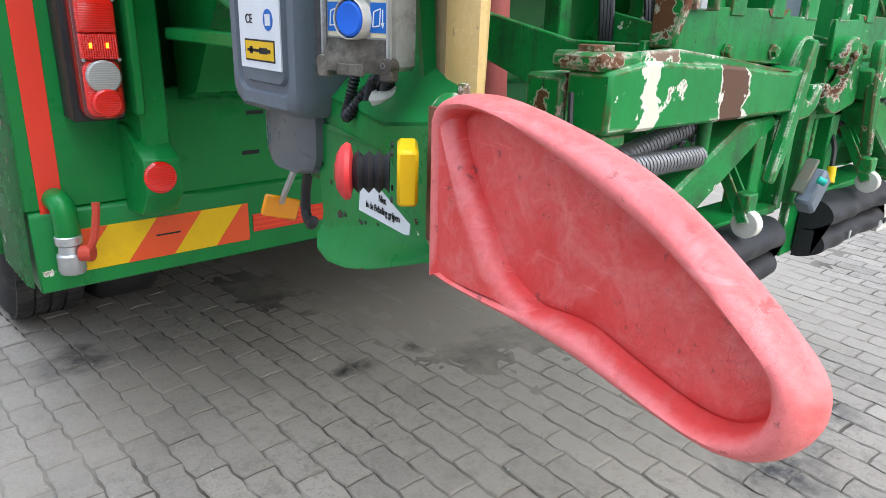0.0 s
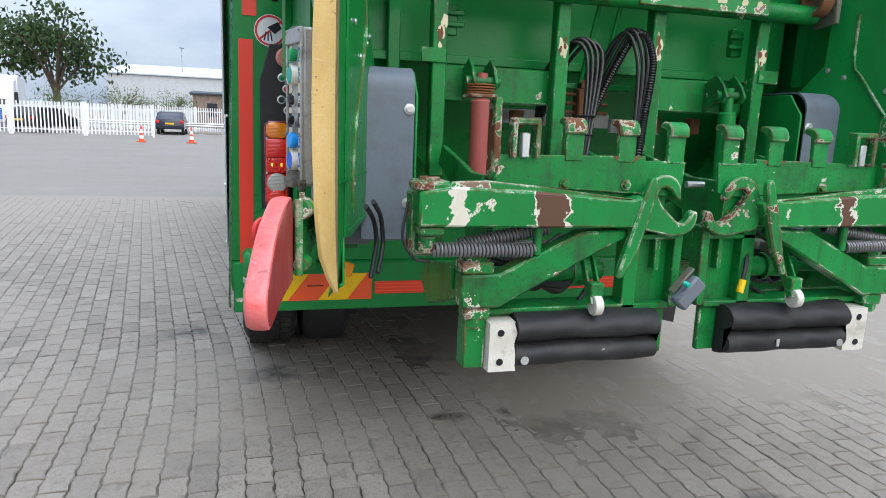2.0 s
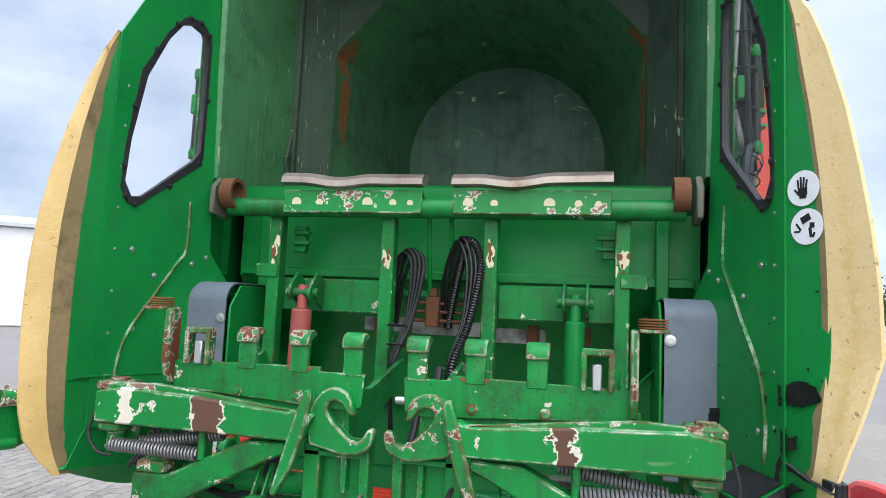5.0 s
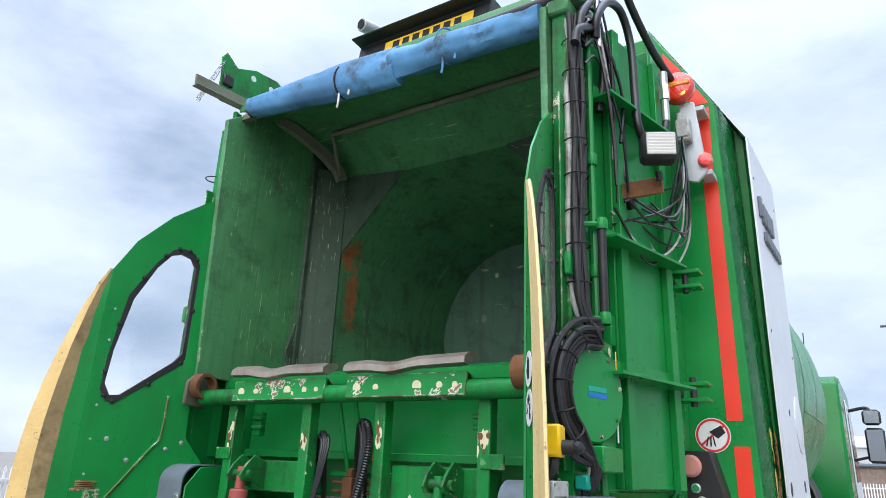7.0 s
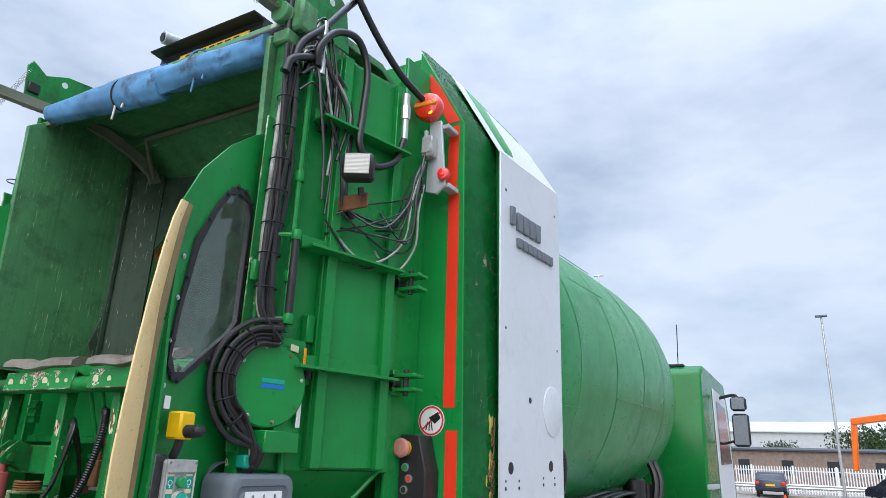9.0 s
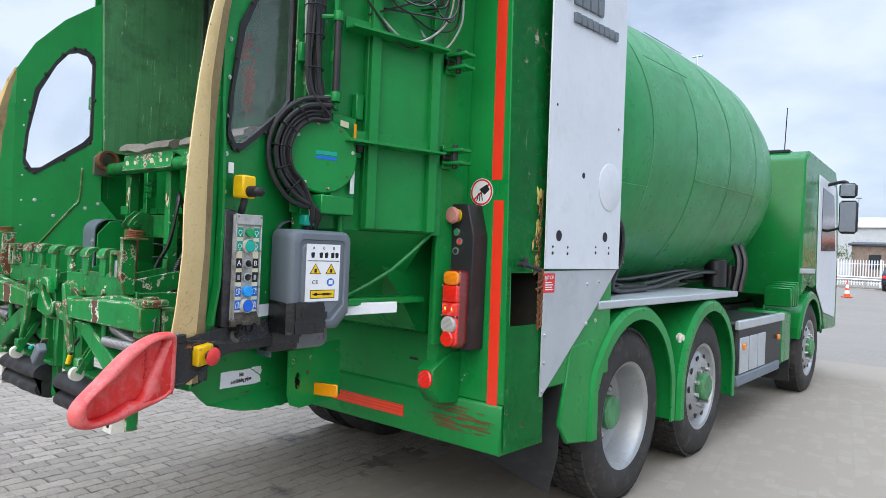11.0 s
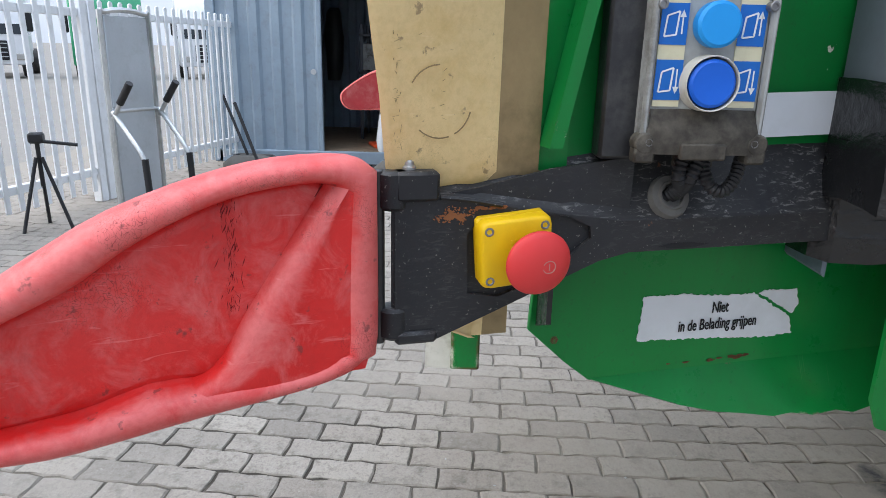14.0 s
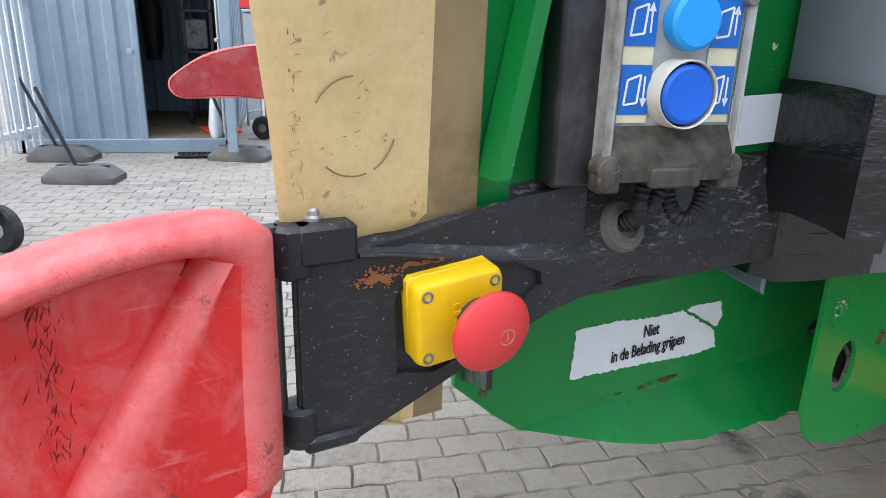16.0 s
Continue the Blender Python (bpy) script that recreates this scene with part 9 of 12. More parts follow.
box(bm, 1.13, 1.175, 0.16, 0.25, 2.69, 2.71, 0.002)
brk = part("lamp_bracket", bm, "alu", truck, "dull metal lamp bracket")
bc = part("flashing_lamp", lathe(B(), [(0.066, 0), (0.068, 0.01), (0.068, 0.035), (0.06, 0.05), (0.04, 0.058), (0, 0.06)], (1.075, 0.15, 3.085), (0, -1, 0), 28), "beacon", brk, "round red lamp with amber band")
part("amber_band", box(B(), 1.018, 1.132, 0.086, 0.10, 3.075, 3.10, 0.004), "lampamber", bc)
part("bulb_glow", lathe(B(), [(0.012, 0), (0.012, 0.002), (0, 0.003)], (1.10, 0.098, 3.045), (0, -1, 0), 12), "lampspot", bc, "lit bulb")
ml = part("marker_lamp", lathe(B(), [(0.028, 0), (0.030, 0.006), (0.026, 0.02), (0, 0.028)], (1.155, 0.15, 2.745), (0.2, -1, 0), 20), "lampred", brk, "small red lamp, lit")
part("bulb_glow", lathe(B(), [(0.008, 0), (0.008, 0.002), (0, 0.003)], (1.160, 0.122, 2.74), (0.2, -1, 0), 12), "lampred_lit", ml, "lit bulb")
bm = B()
box(bm, 1.06, 1.115, 0.10, 0.15, 2.83, 2.93, 0.006)
box(bm, 1.065, 1.11, 0.095, 0.10, 2.845, 2.89, 0.003)
cyl(bm, (1.075, 0.115, 2.93), (1.075, 0.115, 2.96), 0.010, 8)
part("junction_box", bm, "ctrl", brk, "pale grey junction box")
bm = B()
cyl(bm, (1.060, -0.036, 2.852), (1.060, -0.036, 2.947), 0.015, 12)
cyl(bm, (1.060, -0.036, 2.947), (1.060, -0.037, 3.012), 0.021, 6)
cyl(bm, (1.060, -0.037, 3.012), (1.060, -0.037, 3.070), 0.017, 12)
part("hose_coupling", bm, "steel", truck, "steel hose coupling")
HOSES = (
    [(0.950, -0.494, 2.985), (0.962, -0.505, 3.058), (0.974, -0.428, 3.169), (0.987, -0.310, 3.203), (0.999, -0.247, 3.089), (1.011, -0.270, 2.872), (1.023, -0.290, 2.721), (1.036, -0.212, 2.662), (1.048, -0.082, 2.733), (1.060, -0.036, 2.852)],
    [(0.930, -0.637, 2.884), (0.936, -0.611, 2.954), (0.941, -0.483, 3.019), (0.947, -0.350, 2.991), (0.953, -0.283, 2.880), (0.959, -0.279, 2.644), (0.964, -0.290, 2.525), (0.970, -0.236, 2.435)],
    [(0.970, -0.340, 3.436), (1.000, -0.194, 3.283), (1.030, -0.051, 3.174), (1.060, 0.097, 3.114)],
    [(0.930, -0.600, 2.935), (0.935, -0.575, 3.044), (0.940, -0.466, 3.180), (0.945, -0.357, 3.336), (0.950, -0.257, 3.480)],
    [(0.88, -0.60, 3.08), (0.89, -0.60, 3.42), (0.92, -0.52, 3.62), (0.96, -0.40, 3.80)],
    [(0.92, -0.52, 2.95), (0.92, -0.50, 3.05), (0.95, -0.44, 3.02), (0.94, -0.40, 2.90), (0.92, -0.40, 2.75)],
)
for pts in HOSES:
    part("hydraulic_hose", tube(B(), pts, 0.0155, 10, 7), "oilyhose", truck, "thick black hydraulic hose")
rng = random.Random(31)
for k in range(13):
    a = Vector((0.95 + rng.uniform(-0.02, 0.05), -0.28 + rng.uniform(-0.1, 0.2), 2.36 + rng.uniform(-0.04, 0.15)))
    b = Vector((1.06 + rng.uniform(-0.05, 0.05), 0.02 + rng.uniform(-0.08, 0.1), 2.40 + rng.uniform(-0.05, 0.2)))
    mid = (a + b) / 2 + Vector((rng.uniform(0, 0.06), rng.uniform(-0.08, 0.02), rng.uniform(-0.14, -0.02)))
    end = Vector((1.08, 0.11, 2.66 + rng.uniform(0, 0.2)))
    part("thin_wire", tube(B(), [a, mid, b, (b + end) / 2 + Vector((0.02, -0.04, 0)), end], 0.0045, 5, 6), "oilyhose" if k % 7 else "ctrl", truck)
for k in range(9):
    # slack leads tied along the post and looping to the lamps
    z0, z1 = rng.uniform(2.85, 3.18), rng.uniform(2.45, 2.95)
    p0 = Vector((0.92 + rng.uniform(-0.01, 0.02), -0.56 + rng.uniform(-0.02, 0.05), z0))
    p1 = Vector((0.96 + rng.uniform(0, 0.03), -0.40 + rng.uniform(-0.06, 0.12), z1))
    part("thin_wire", tube(B(), [p0, p0 + Vector((0.02, 0.06, 0.05)), (p0 + p1) / 2 + Vector((0.02, rng.uniform(0.0, 0.08), 0.03)), p1, p1 + Vector((0.0, rng.uniform(-0.05, 0.05), -0.18))], rng.uniform(0.004, 0.0075), 6, 6), "oilyhose" if k % 4 else "ctrl", truck)
bm = B()
box(bm, 0.82, 0.90, -0.62, -0.52, 3.04, 3.10, 0.008)
box(bm, 0.80, 0.94, -0.60, -0.50, 3.10, 3.24, 0.012)
cyl(bm, (0.86, -0.64, 3.17), (0.86, -0.50, 3.17), 0.045, 14)
part("hinge_head", bm, "green_dark", truck, "grimy hinge head above the corner post")
for k, x in enumerate((0.90, 0.925, 0.95)):
    bm = B()
    cyl(bm, (x, -0.51 + 0.02 * k, 2.96), (x, -0.51 + 0.02 * k, 3.07), 0.013, 6)
    cyl(bm, (x, -0.51 + 0.02 * k, 3.07), (x, -0.51 + 0.02 * k, 3.20), 0.010, 10)
    part("hose_coupling", bm, "steel", truck)

# ---- drum, chassis, wheels and cab ----
bm = B()
prof = [(1.24, 1.10, 2.16), (1.30, 1.14, 2.165), (2.0, 1.165, 2.19), (3.0, 1.19, 2.22), (4.0, 1.19, 2.25), (4.6, 1.17, 2.26), (5.1, 1.10, 2.26), (5.5, 0.98, 2.26), (5.8, 0.78, 2.26), (5.92, 0.5, 2.26)]
rows = []
for y, r, zc in prof:
    rows.append([(r * math.cos(a), y, zc + r * math.sin(a)) for a in [k * math.pi / 36 for k in range(72)]])
ribbon(bm, rows, True)
drum = part("drum", bm, "green_tank", truck, "long light green compaction drum with weld seams", 50)
for y, r, zc in ((1.95, 1.164, 2.19), (2.7, 1.184, 2.21), (3.45, 1.192, 2.235), (4.2, 1.186, 2.253)):
    bm = B()
    ribbon(bm, [[(q * math.cos(a), y + dy, zc + q * math.sin(a)) for a in [k * math.pi / 36 for k in range(72)]] + [(q, y + dy, zc)] for dy, q in ((-0.012, r), (-0.004, r + 0.0014), (0.004, r + 0.0014), (0.012, r))])
    pieces("weld_seam", bm, "green_tank", drum)
bm = B()
for a0, y0, y1 in ((-0.18, 2.7, 4.2), (0.45, 1.95, 2.7), (0.9, 2.7, 3.45), (-0.3, 1.3, 1.95)):
    tube(bm, [(math.cos(a0) * 1.19, y0, 2.22 + math.sin(a0) * 1.19), (math.cos(a0) * 1.197, y1, 2.24 + math.sin(a0) * 1.197)], 0.003, 5)
pieces("weld_seam", bm, "green_tank", drum)
tube_bm = B()
tube(tube_bm, [(0.55, 4.4, 3.30), (0.55, 4.4, 3.42)], 0.008, 6)
tube(tube_bm, [(0.50, 4.4, 3.42), (0.60, 4.4, 3.42)], 0.008, 6)
part("lifting_eye", tube_bm, "steel", drum)

bm = B()
for s in (-1, 1):
    prism(bm, [(s * 0.36, 0.62), (s * 0.44, 0.62), (s * 0.44, 0.92), (s * 0.36, 0.92)], "y", 0.5, 8.0, 0.004)
for y in (0.9, 2.2, 3.6, 5.2):
    box(bm, -0.4, 0.4, y - 0.05, y + 0.05, 0.66, 0.88, 0.004)
chassis = part("chassis_frame", bm, "black", truck, "dark chassis rails")
for y in (1.58, 2.88, 6.35):
    part("axle", cyl(B(), (-1.0, y, 0.50), (1.0, y, 0.50), 0.075, 16), "black", chassis)
bm = B()
for s in (-1, 1):
    box(bm, s * 0.45, s * 1.27, 1.07, 3.5, 1.152, 1.196, 0.006)
    prism(bm, [(s * 0.5, 1.19), (s * 1.1, 1.19), (s * 0.8, 1.35), (s * 0.5, 1.35)], "y", 1.25, 1.4, 0.01)
deck = pieces("side_deck", bm, "alu", truck, "pale dented metal side deck")
bm = B()
rng = random.Random(2)
for s in (-1, 1):
    for k in range(5):
        z = 1.23 + 0.03 * (k % 3)
        tube(bm, [(s * 1.16, 1.25, 1.80 - 0.07 * k), (s * (1.23 - 0.012 * k), 1.38 + 0.03 * k, 1.60 - 0.05 * k), (s * (1.21 - 0.02 * k), 1.42 + 0.03 * k, 1.42), (s * (1.05 - 0.05 * k), 1.7 + 0.1 * k, z), (s * (0.98 - 0.06 * k), 2.5, z - 0.01 * (k % 2)), (s * (0.90 - 0.03 * k), 3.2 + 0.1 * k, z + 0.05), (s * (0.92 - 0.05 * k), 3.8, z + 0.10 - 0.03 * k), (s * 0.9, 4.6, z + 0.06)], 0.016, 8, 5)
    cyl(bm, (s * 0.88, 4.15, 1.19), (s * 0.88, 4.15, 1.44), 0.10, 14)
    cyl(bm, (s * 0.93, 4.42, 1.19), (s * 0.93, 4.42, 1.40), 0.07, 14)
    box(bm, s * 0.80, s * 1.0, 1.75, 2.35, 1.197, 1.255, 0.015)
    for y in (4.3, 4.5):
        tube(bm, [(s * 1.0, y, 1.15), (s * 1.02, y + 0.05, 1.45), (s * 0.9, y + 0.1, 1.7)], 0.03, 8)
pieces("deck_hose", bm, "oilyhose", deck, "black hoses and filters on the deck")
bm = B()
for s in (-1, 1):
    for k in range(2):
        cyl(bm, (s * 1.19, 1.36, 1.50 + 0.07 * k), (s * 1.19, 1.46, 1.49 + 0.07 * k), 0.024, 8)
pieces("hose_end", bm, "steel", deck)

TREAD = None


def wheel(s, y, kind, z=0.505, x_out=1.25):
    """Tyre with tread blocks; 'dual' rims are dished inwards, 'flat' ones bulge and carry wheel nuts."""
    R, w = 0.505, 0.29
    c = Vector((s * x_out, y, z))
    d = Vector((-s, 0, 0))
    prof = [(0.30, 0.02), (0.315, 0.005), (0.36, -0.004), (0.43, -0.006), (0.472, 0.012), (0.494, 0.035), (R, 0.06), (R, w - 0.06), (0.494, w - 0.035), (0.46, w), (0.36, w), (0.29, w - 0.02)]
    ty = part("tyre", lathe(B(), prof, c, d, 56), "tyre", truck, "worn black truck tyre")
    bm = B()
    for k in range(64):
        a = 2 * math.pi * k / 64
        if abs(math.sin(a) + 1) < 0.02:
            continue
        for j, (h0, h1, sh) in enumerate(((0.030, 0.085, 0.0), (0.095, 0.14, 0.5), (0.15, 0.195, 0.0), (0.205, 0.26, 0.5))):
            a0 = a + sh * 2 * math.pi / 64
            m = Matrix.Translation(c) @ Matrix.Rotation(-s * a0, 4, "X")
            box(bm, -s * h0, -s * h1, -0.0205, 0.0205, R - 0.008, R + 0.009, 0, m)
    part("tread", bm, "tyre", ty)
    bm = B()
    if kind == "dual":
        lathe(bm, [(0.305, 0.012), (0.315, 0.004), (0.300, 0.010), (0.285, 0.03), (0.275, 0.12), (0.262, 0.17), (0.24, 0.185), (0.13, 0.18), (0.12, 0.165), (0, 0.165)], c, d, 48)
    else:
        lathe(bm, [(0.305, 0.012), (0.315, 0.004), (0.295, 0.012), (0.283, 0.04), (0.262, 0.055), (0.235, 0.030), (0.20, 0.012), (0.165, 0.006), (0.12, 0.010), (0.11, 0.03), (0, 0.03)], c, d, 48)
    rim = part("rim", bm, "rim", ty, "white painted dished rim" if kind == "dual" else "white painted rim with wheel nuts")
    bm = B()
    n_h = 10
    for k in range(n_h):
        a = 2 * math.pi * k / n_h
        rr, h = (0.185, 0.186) if kind == "dual" else (0.215, 0.019)
        p = c + d * h + Vector((0, math.cos(a), math.sin(a))) * rr
        lathe(bm, [(0, 0), (0.024, 0), (0.024, -0.004), (0, -0.004)], p, d, 14)
    pieces("hand_hole", bm, "ink", rim)
    bm = B()
    for k in range(10):
        a = 2 * math.pi * (k + 0.5) / 10
        h = 0.178 if kind == "dual" else 0.006
        p = c + d * h + Vector((0, math.cos(a), math.sin(a))) * 0.145
        cyl(bm, p, p - d * 0.03, 0.016, 6)
    pieces("wheel_nut", bm, "steel", rim)
    if kind == "dual":
        part("hub", lathe(B(), [(0.10, 0.17), (0.10, 0.09), (0.085, 0.08), (0.05, 0.078), (0, 0.076)], c, d, 24), "green_dark", rim)
        inner = lathe(B(), [(0.30, 0.33), (0.36, 0.31), (0.47, 0.33), (R, 0.37), (R, 0.56), (0.46, 0.60), (0.3, 0.60)], c, d, 40)
        part("inner_tyre", inner, "tyre", ty)
    else:
        part("hub", lathe(B(), [(0.10, 0.02), (0.10, -0.03), (0.085, -0.045), (0, -0.048)], c, d, 24), "green_dark", rim)
    return ty


for s in (-1, 1):
    wheel(s, 1.58, "dual", 0.505, 1.22)
    wheel(s, 2.88, "flat", 0.505, 1.22)
    wheel(s, 6.35, "flat", 0.49, 1.25)


def arch(s, y, r0, a0, a1, drop0, drop1):
    """Wheel arch: a green band over the tyre with straight skirts."""
    pts = [(y + r0 * math.cos(math.radians(a0)), drop0)] + [(y + r0 * math.cos(math.radians(a)), 0.53 + r0 * math.sin(math.radians(a))) for a in range(a0, a1 + (1 if a1 > a0 else -1), 10 if a1 > a0 else -10)] + [(y + r0 * math.cos(math.radians(a1)), drop1)]
    rows = []
    for i, (yy, zz) in enumerate(pts):
        n_ = Vector((0, yy - y, max(0.0, zz - 0.53)))
        n_ = n_.normalized() if n_.length else Vector((0, 1, 0))
        rows.append([Vector((s * 0.86, yy, zz)), Vector((s * 1.25, yy, zz)), Vector((s * 1.275, yy, zz)) - n_ * 0.025, Vector((s * 1.275, yy, zz)) - n_ * 0.085, Vector((s * 1.262, yy, zz)) - n_ * 0.085, Vector((s * 1.255, yy, zz)) - n_ * 0.02, Vector((s * 0.86, yy, zz)) - n_ * 0.012])
    bm = B()
    ribbon(bm, rows, True)
    return bm


for s in (-1, 1):
    a = part("wheel_arch", arch(s, 1.60, 0.63, 160, 8, 0.47, 0.38), "green", truck, "green wheel arch")
    part("wheel_arch", arch(s, 2.90, 0.62, 172, 8, 0.36, 0.36), "green", truck, "green wheel arch")
    bm = B()
    prism(bm, [(1.0, 0.47), (1.04, 1.0), (0.80, 0.98), (0.72, 0.60), (0.80, 0.50)], "x", s * 1.235, s * 1.262, 0.006)
    part("arch_skirt", bm, "green", a)
    if s > 0:
        part("mud_flap", slab(B(), [(0.80, 0.72, 0.36), (1.22, 0.70, 0.27), (1.25, 0.72, 0.45), (1.24, 0.76, 0.85), (0.80, 0.76, 0.85)], (0, 0.008, 0)), "rubber", truck, "black rubber mud flap")
    bm = B()
    cyl(bm, (s * 1.255, 2.24, 0.92), (s * 1.30, 2.24, 0.92), 0.022, 10)
    cyl(bm, (s * 1.28, 2.22, 0.89), (s * 1.28, 2.22, 0.95), 0.012, 8)
    part("side_marker", bm, "whitep", a)
    # battery and tank box between the axles
    bm = B()
    box(bm, s * 0.75, s * 1.24, 3.66, 5.10, 0.42, 0.93, 0.02)
    sidebox = part("side_locker", bm, "blackp", truck, "dark side locker with grey panels")
    bm = B()
    for ya, yb in ((3.70, 3.95), (3.98, 4.22), (4.25, 4.48)):
        box(bm, s * 1.24, s * 1.252, ya, yb, 0.50, 0.80, 0.006)
    pieces("locker_panel", bm, "alu", sidebox)
    bm = B()
    box(bm, s * 1.22, s * 1.262, 3.62, 5.12, 0.87, 0.945, 0.008)
    part("top_rail", bm, "alu", sidebox)
    bm = B()
    box(bm, s * 1.225, s * 1.258, 3.62, 5.0, 0.40, 0.49, 0.01)
    part("bumper_rail", bm, "fender", sidebox)
    for y in (3.78, 4.9):
        part("side_marker_lamp", box(B(), s * 1.252, s * 1.275, y - 0.03, y + 0.03, 0.70, 0.75, 0.006), "lampamber", sidebox)
    bm = B()
    box(bm, s * 0.8, s * 1.24, 5.10, 5.50, 0.42, 0.95, 0.03)
    part("fuel_cap_cover", bm, "green_cab", sidebox)
    part("mud_flap", box(B(), s * 0.95, s * 1.22, 5.58, 5.60, 0.20, 0.70, 0.004), "rubber", truck)

# cab
bm = B()
prism(bm, [(5.98, 1.36), (5.98, 2.60), (6.25, 2.72), (7.75, 2.66), (8.0, 2.3), (8.12, 1.45), (8.15, 0.60), (7.35, 0.62), (7.0, 1.12), (6.35, 1.20), (5.98, 1.05)], "x", -1.22, 1.22, 0.03)
cab = part("cab", bm, "green_cab", truck, "green and white truck cab")
for s in (-1, 1):
    bm = B()
    prism(bm, [(6.75, 1.15), (6.68, 2.50), (7.70, 2.44), (7.95, 1.5), (7.95, 0.75), (7.2, 0.85)], "x", s * 1.222, s * 1.232, 0.004)
    part("cab_door", bm, "panel", cab, "white cab door")
    bm = B()
    prism(bm, [(6.90, 1.60), (6.88, 2.36), (7.58, 2.32), (7.80, 1.62)], "x", s * 1.233, s * 1.238, 0.002)
    part("door_glass", bm, "carglass", cab)
    part("front_arch", arch(s, 6.35, 0.60, 170, 10, 0.75, 0.75), "green_cab", cab)
    bm = B()
    box(bm, s * 1.0, s * 1.24, 5.99, 6.60, 1.33, 1.385, 0.006)
    part("pale_trim", bm, "alu", cab)
    bm = B()
    tube(bm, [(s * 1.22, 7.2, 2.42), (s * 1.42, 7.15, 2.45), (s * 1.46, 7.15, 2.35)], 0.02, 8)
    tube(bm, [(s * 1.22, 7.2, 1.85), (s * 1.42, 7.15, 1.90)], 0.016, 8)
    obox(bm, (s * 1.47, 7.12, 2.02), (0.20, 0.10, 0.40), 8 * s, 0, 0, 0.035)
    obox(bm, (s * 1.46, 7.12, 2.34), (0.19, 0.10, 0.18), 8 * s, 0, 0, 0.035)
    mir = part("door_mirror", bm, "blackp", cab, "black truck door mirrors")
    bm = B()
    obox(bm, (s * 1.47, 7.066, 2.02), (0.165, 0.006, 0.35), 8 * s, 0, 0, 0.002)
    obox(bm, (s * 1.46, 7.066, 2.34), (0.15, 0.006, 0.14), 8 * s, 0, 0, 0.002)
    pieces("mirror_glass", bm, "mirror", mir)
    bm = B()
    for k in range(4):
        z = 0.98 + 0.06 * k
        box(bm, s * 0.98, s * 1.24, 5.45 + 0.10 * k, 5.50 + 0.10 * k, 0.98, 1.18 + 0.02 * k, 0.01)
    pieces("arch_rib", bm, "green_cab", cab)
bm = B()
box(bm, -1.0, 1.0, 6.2, 7.5, 2.70, 2.74, 0.01)
tube(bm, [(0.9, 6.4, 2.70), (0.92, 6.38, 3.25)], 0.006, 5)
part("roof_hatch_and_aerial", bm, "blackp", cab)

# ---- ground ----
def ground_material():
    """Worn grey paving that turns to plain concrete and asphalt further out; courses run along y."""
    m, n, l, b = shader("grey_yard_paving")
    co = coords(n)
    br = n.new("ShaderNodeTexBrick")
    mp = n.new("ShaderNodeMapping")
    mp.inputs["Rotation"].default_value = (0, 0, radians(90))
    l.new(co, mp.inputs[0])
    l.new(mp.outputs[0], br.inputs["Vector"])
    br.inputs["Scale"].default_value = 1.0
    br.inputs["Brick Width"].default_value, br.inputs["Row Height"].default_value = 0.20, 0.1035
    br.inputs["Mortar Size"].default_value, br.inputs["Mortar Smooth"].default_value = 0.006, 0.4
    br.inputs["Color1"].default_value, br.inputs["Color2"].default_value = (0.228, 0.205, 0.178, 1), (0.208, 0.187, 0.161, 1)
    br.inputs["Mortar"].default_value = (0.185, 0.166, 0.142, 1)
    sep = n.new("ShaderNodeSeparateXYZ")
    l.new(co, sep.inputs[0])
    big = noise_node(n, l, co, 0.35, 6.0, 0.6)
    col = mix_node(n, l, ramp_node(n, l, big, 0.35, 0.7), br.outputs["Color"], (0.240, 0.217, 0.188))
    col = mix_node(n, l, math_node(n, l, "MULTIPLY", ramp_node(n, l, noise_node(n, l, co, 1.7, 8.0, 0.7), 0.5, 0.75), 0.35), col, (0.15, 0.14, 0.125))
    col = mix_node(n, l, math_node(n, l, "MULTIPLY", ramp_node(n, l, noise_node(n, l, co, 45.0, 6.0, 0.7), 0.4, 0.8), 0.22), col, (0.14, 0.13, 0.12))
    l.new(col, b.inputs["Base Color"])
    b.inputs["Roughness"].default_value = 0.85
    h = math_node(n, l, "SUBTRACT", noise_node(n, l, co, 90.0, 4.0), math_node(n, l, "MULTIPLY", br.outputs["Fac"], 0.9))
    bump(n, l, b, h, 0.4, 0.004)
    return m


STAINS = ((0.60, -0.88, 0.20), (0.88, -0.97, 0.12), (0.42, -1.02, 0.17), (-0.26, 0.25, 0.08), (0.04, 0.26, 0.06), (-1.05, 0.93, 0.12), (-1.55, 1.75, 0.14), (-3.3, 1.35, 0.12), (0.72, -0.68, 0.10))


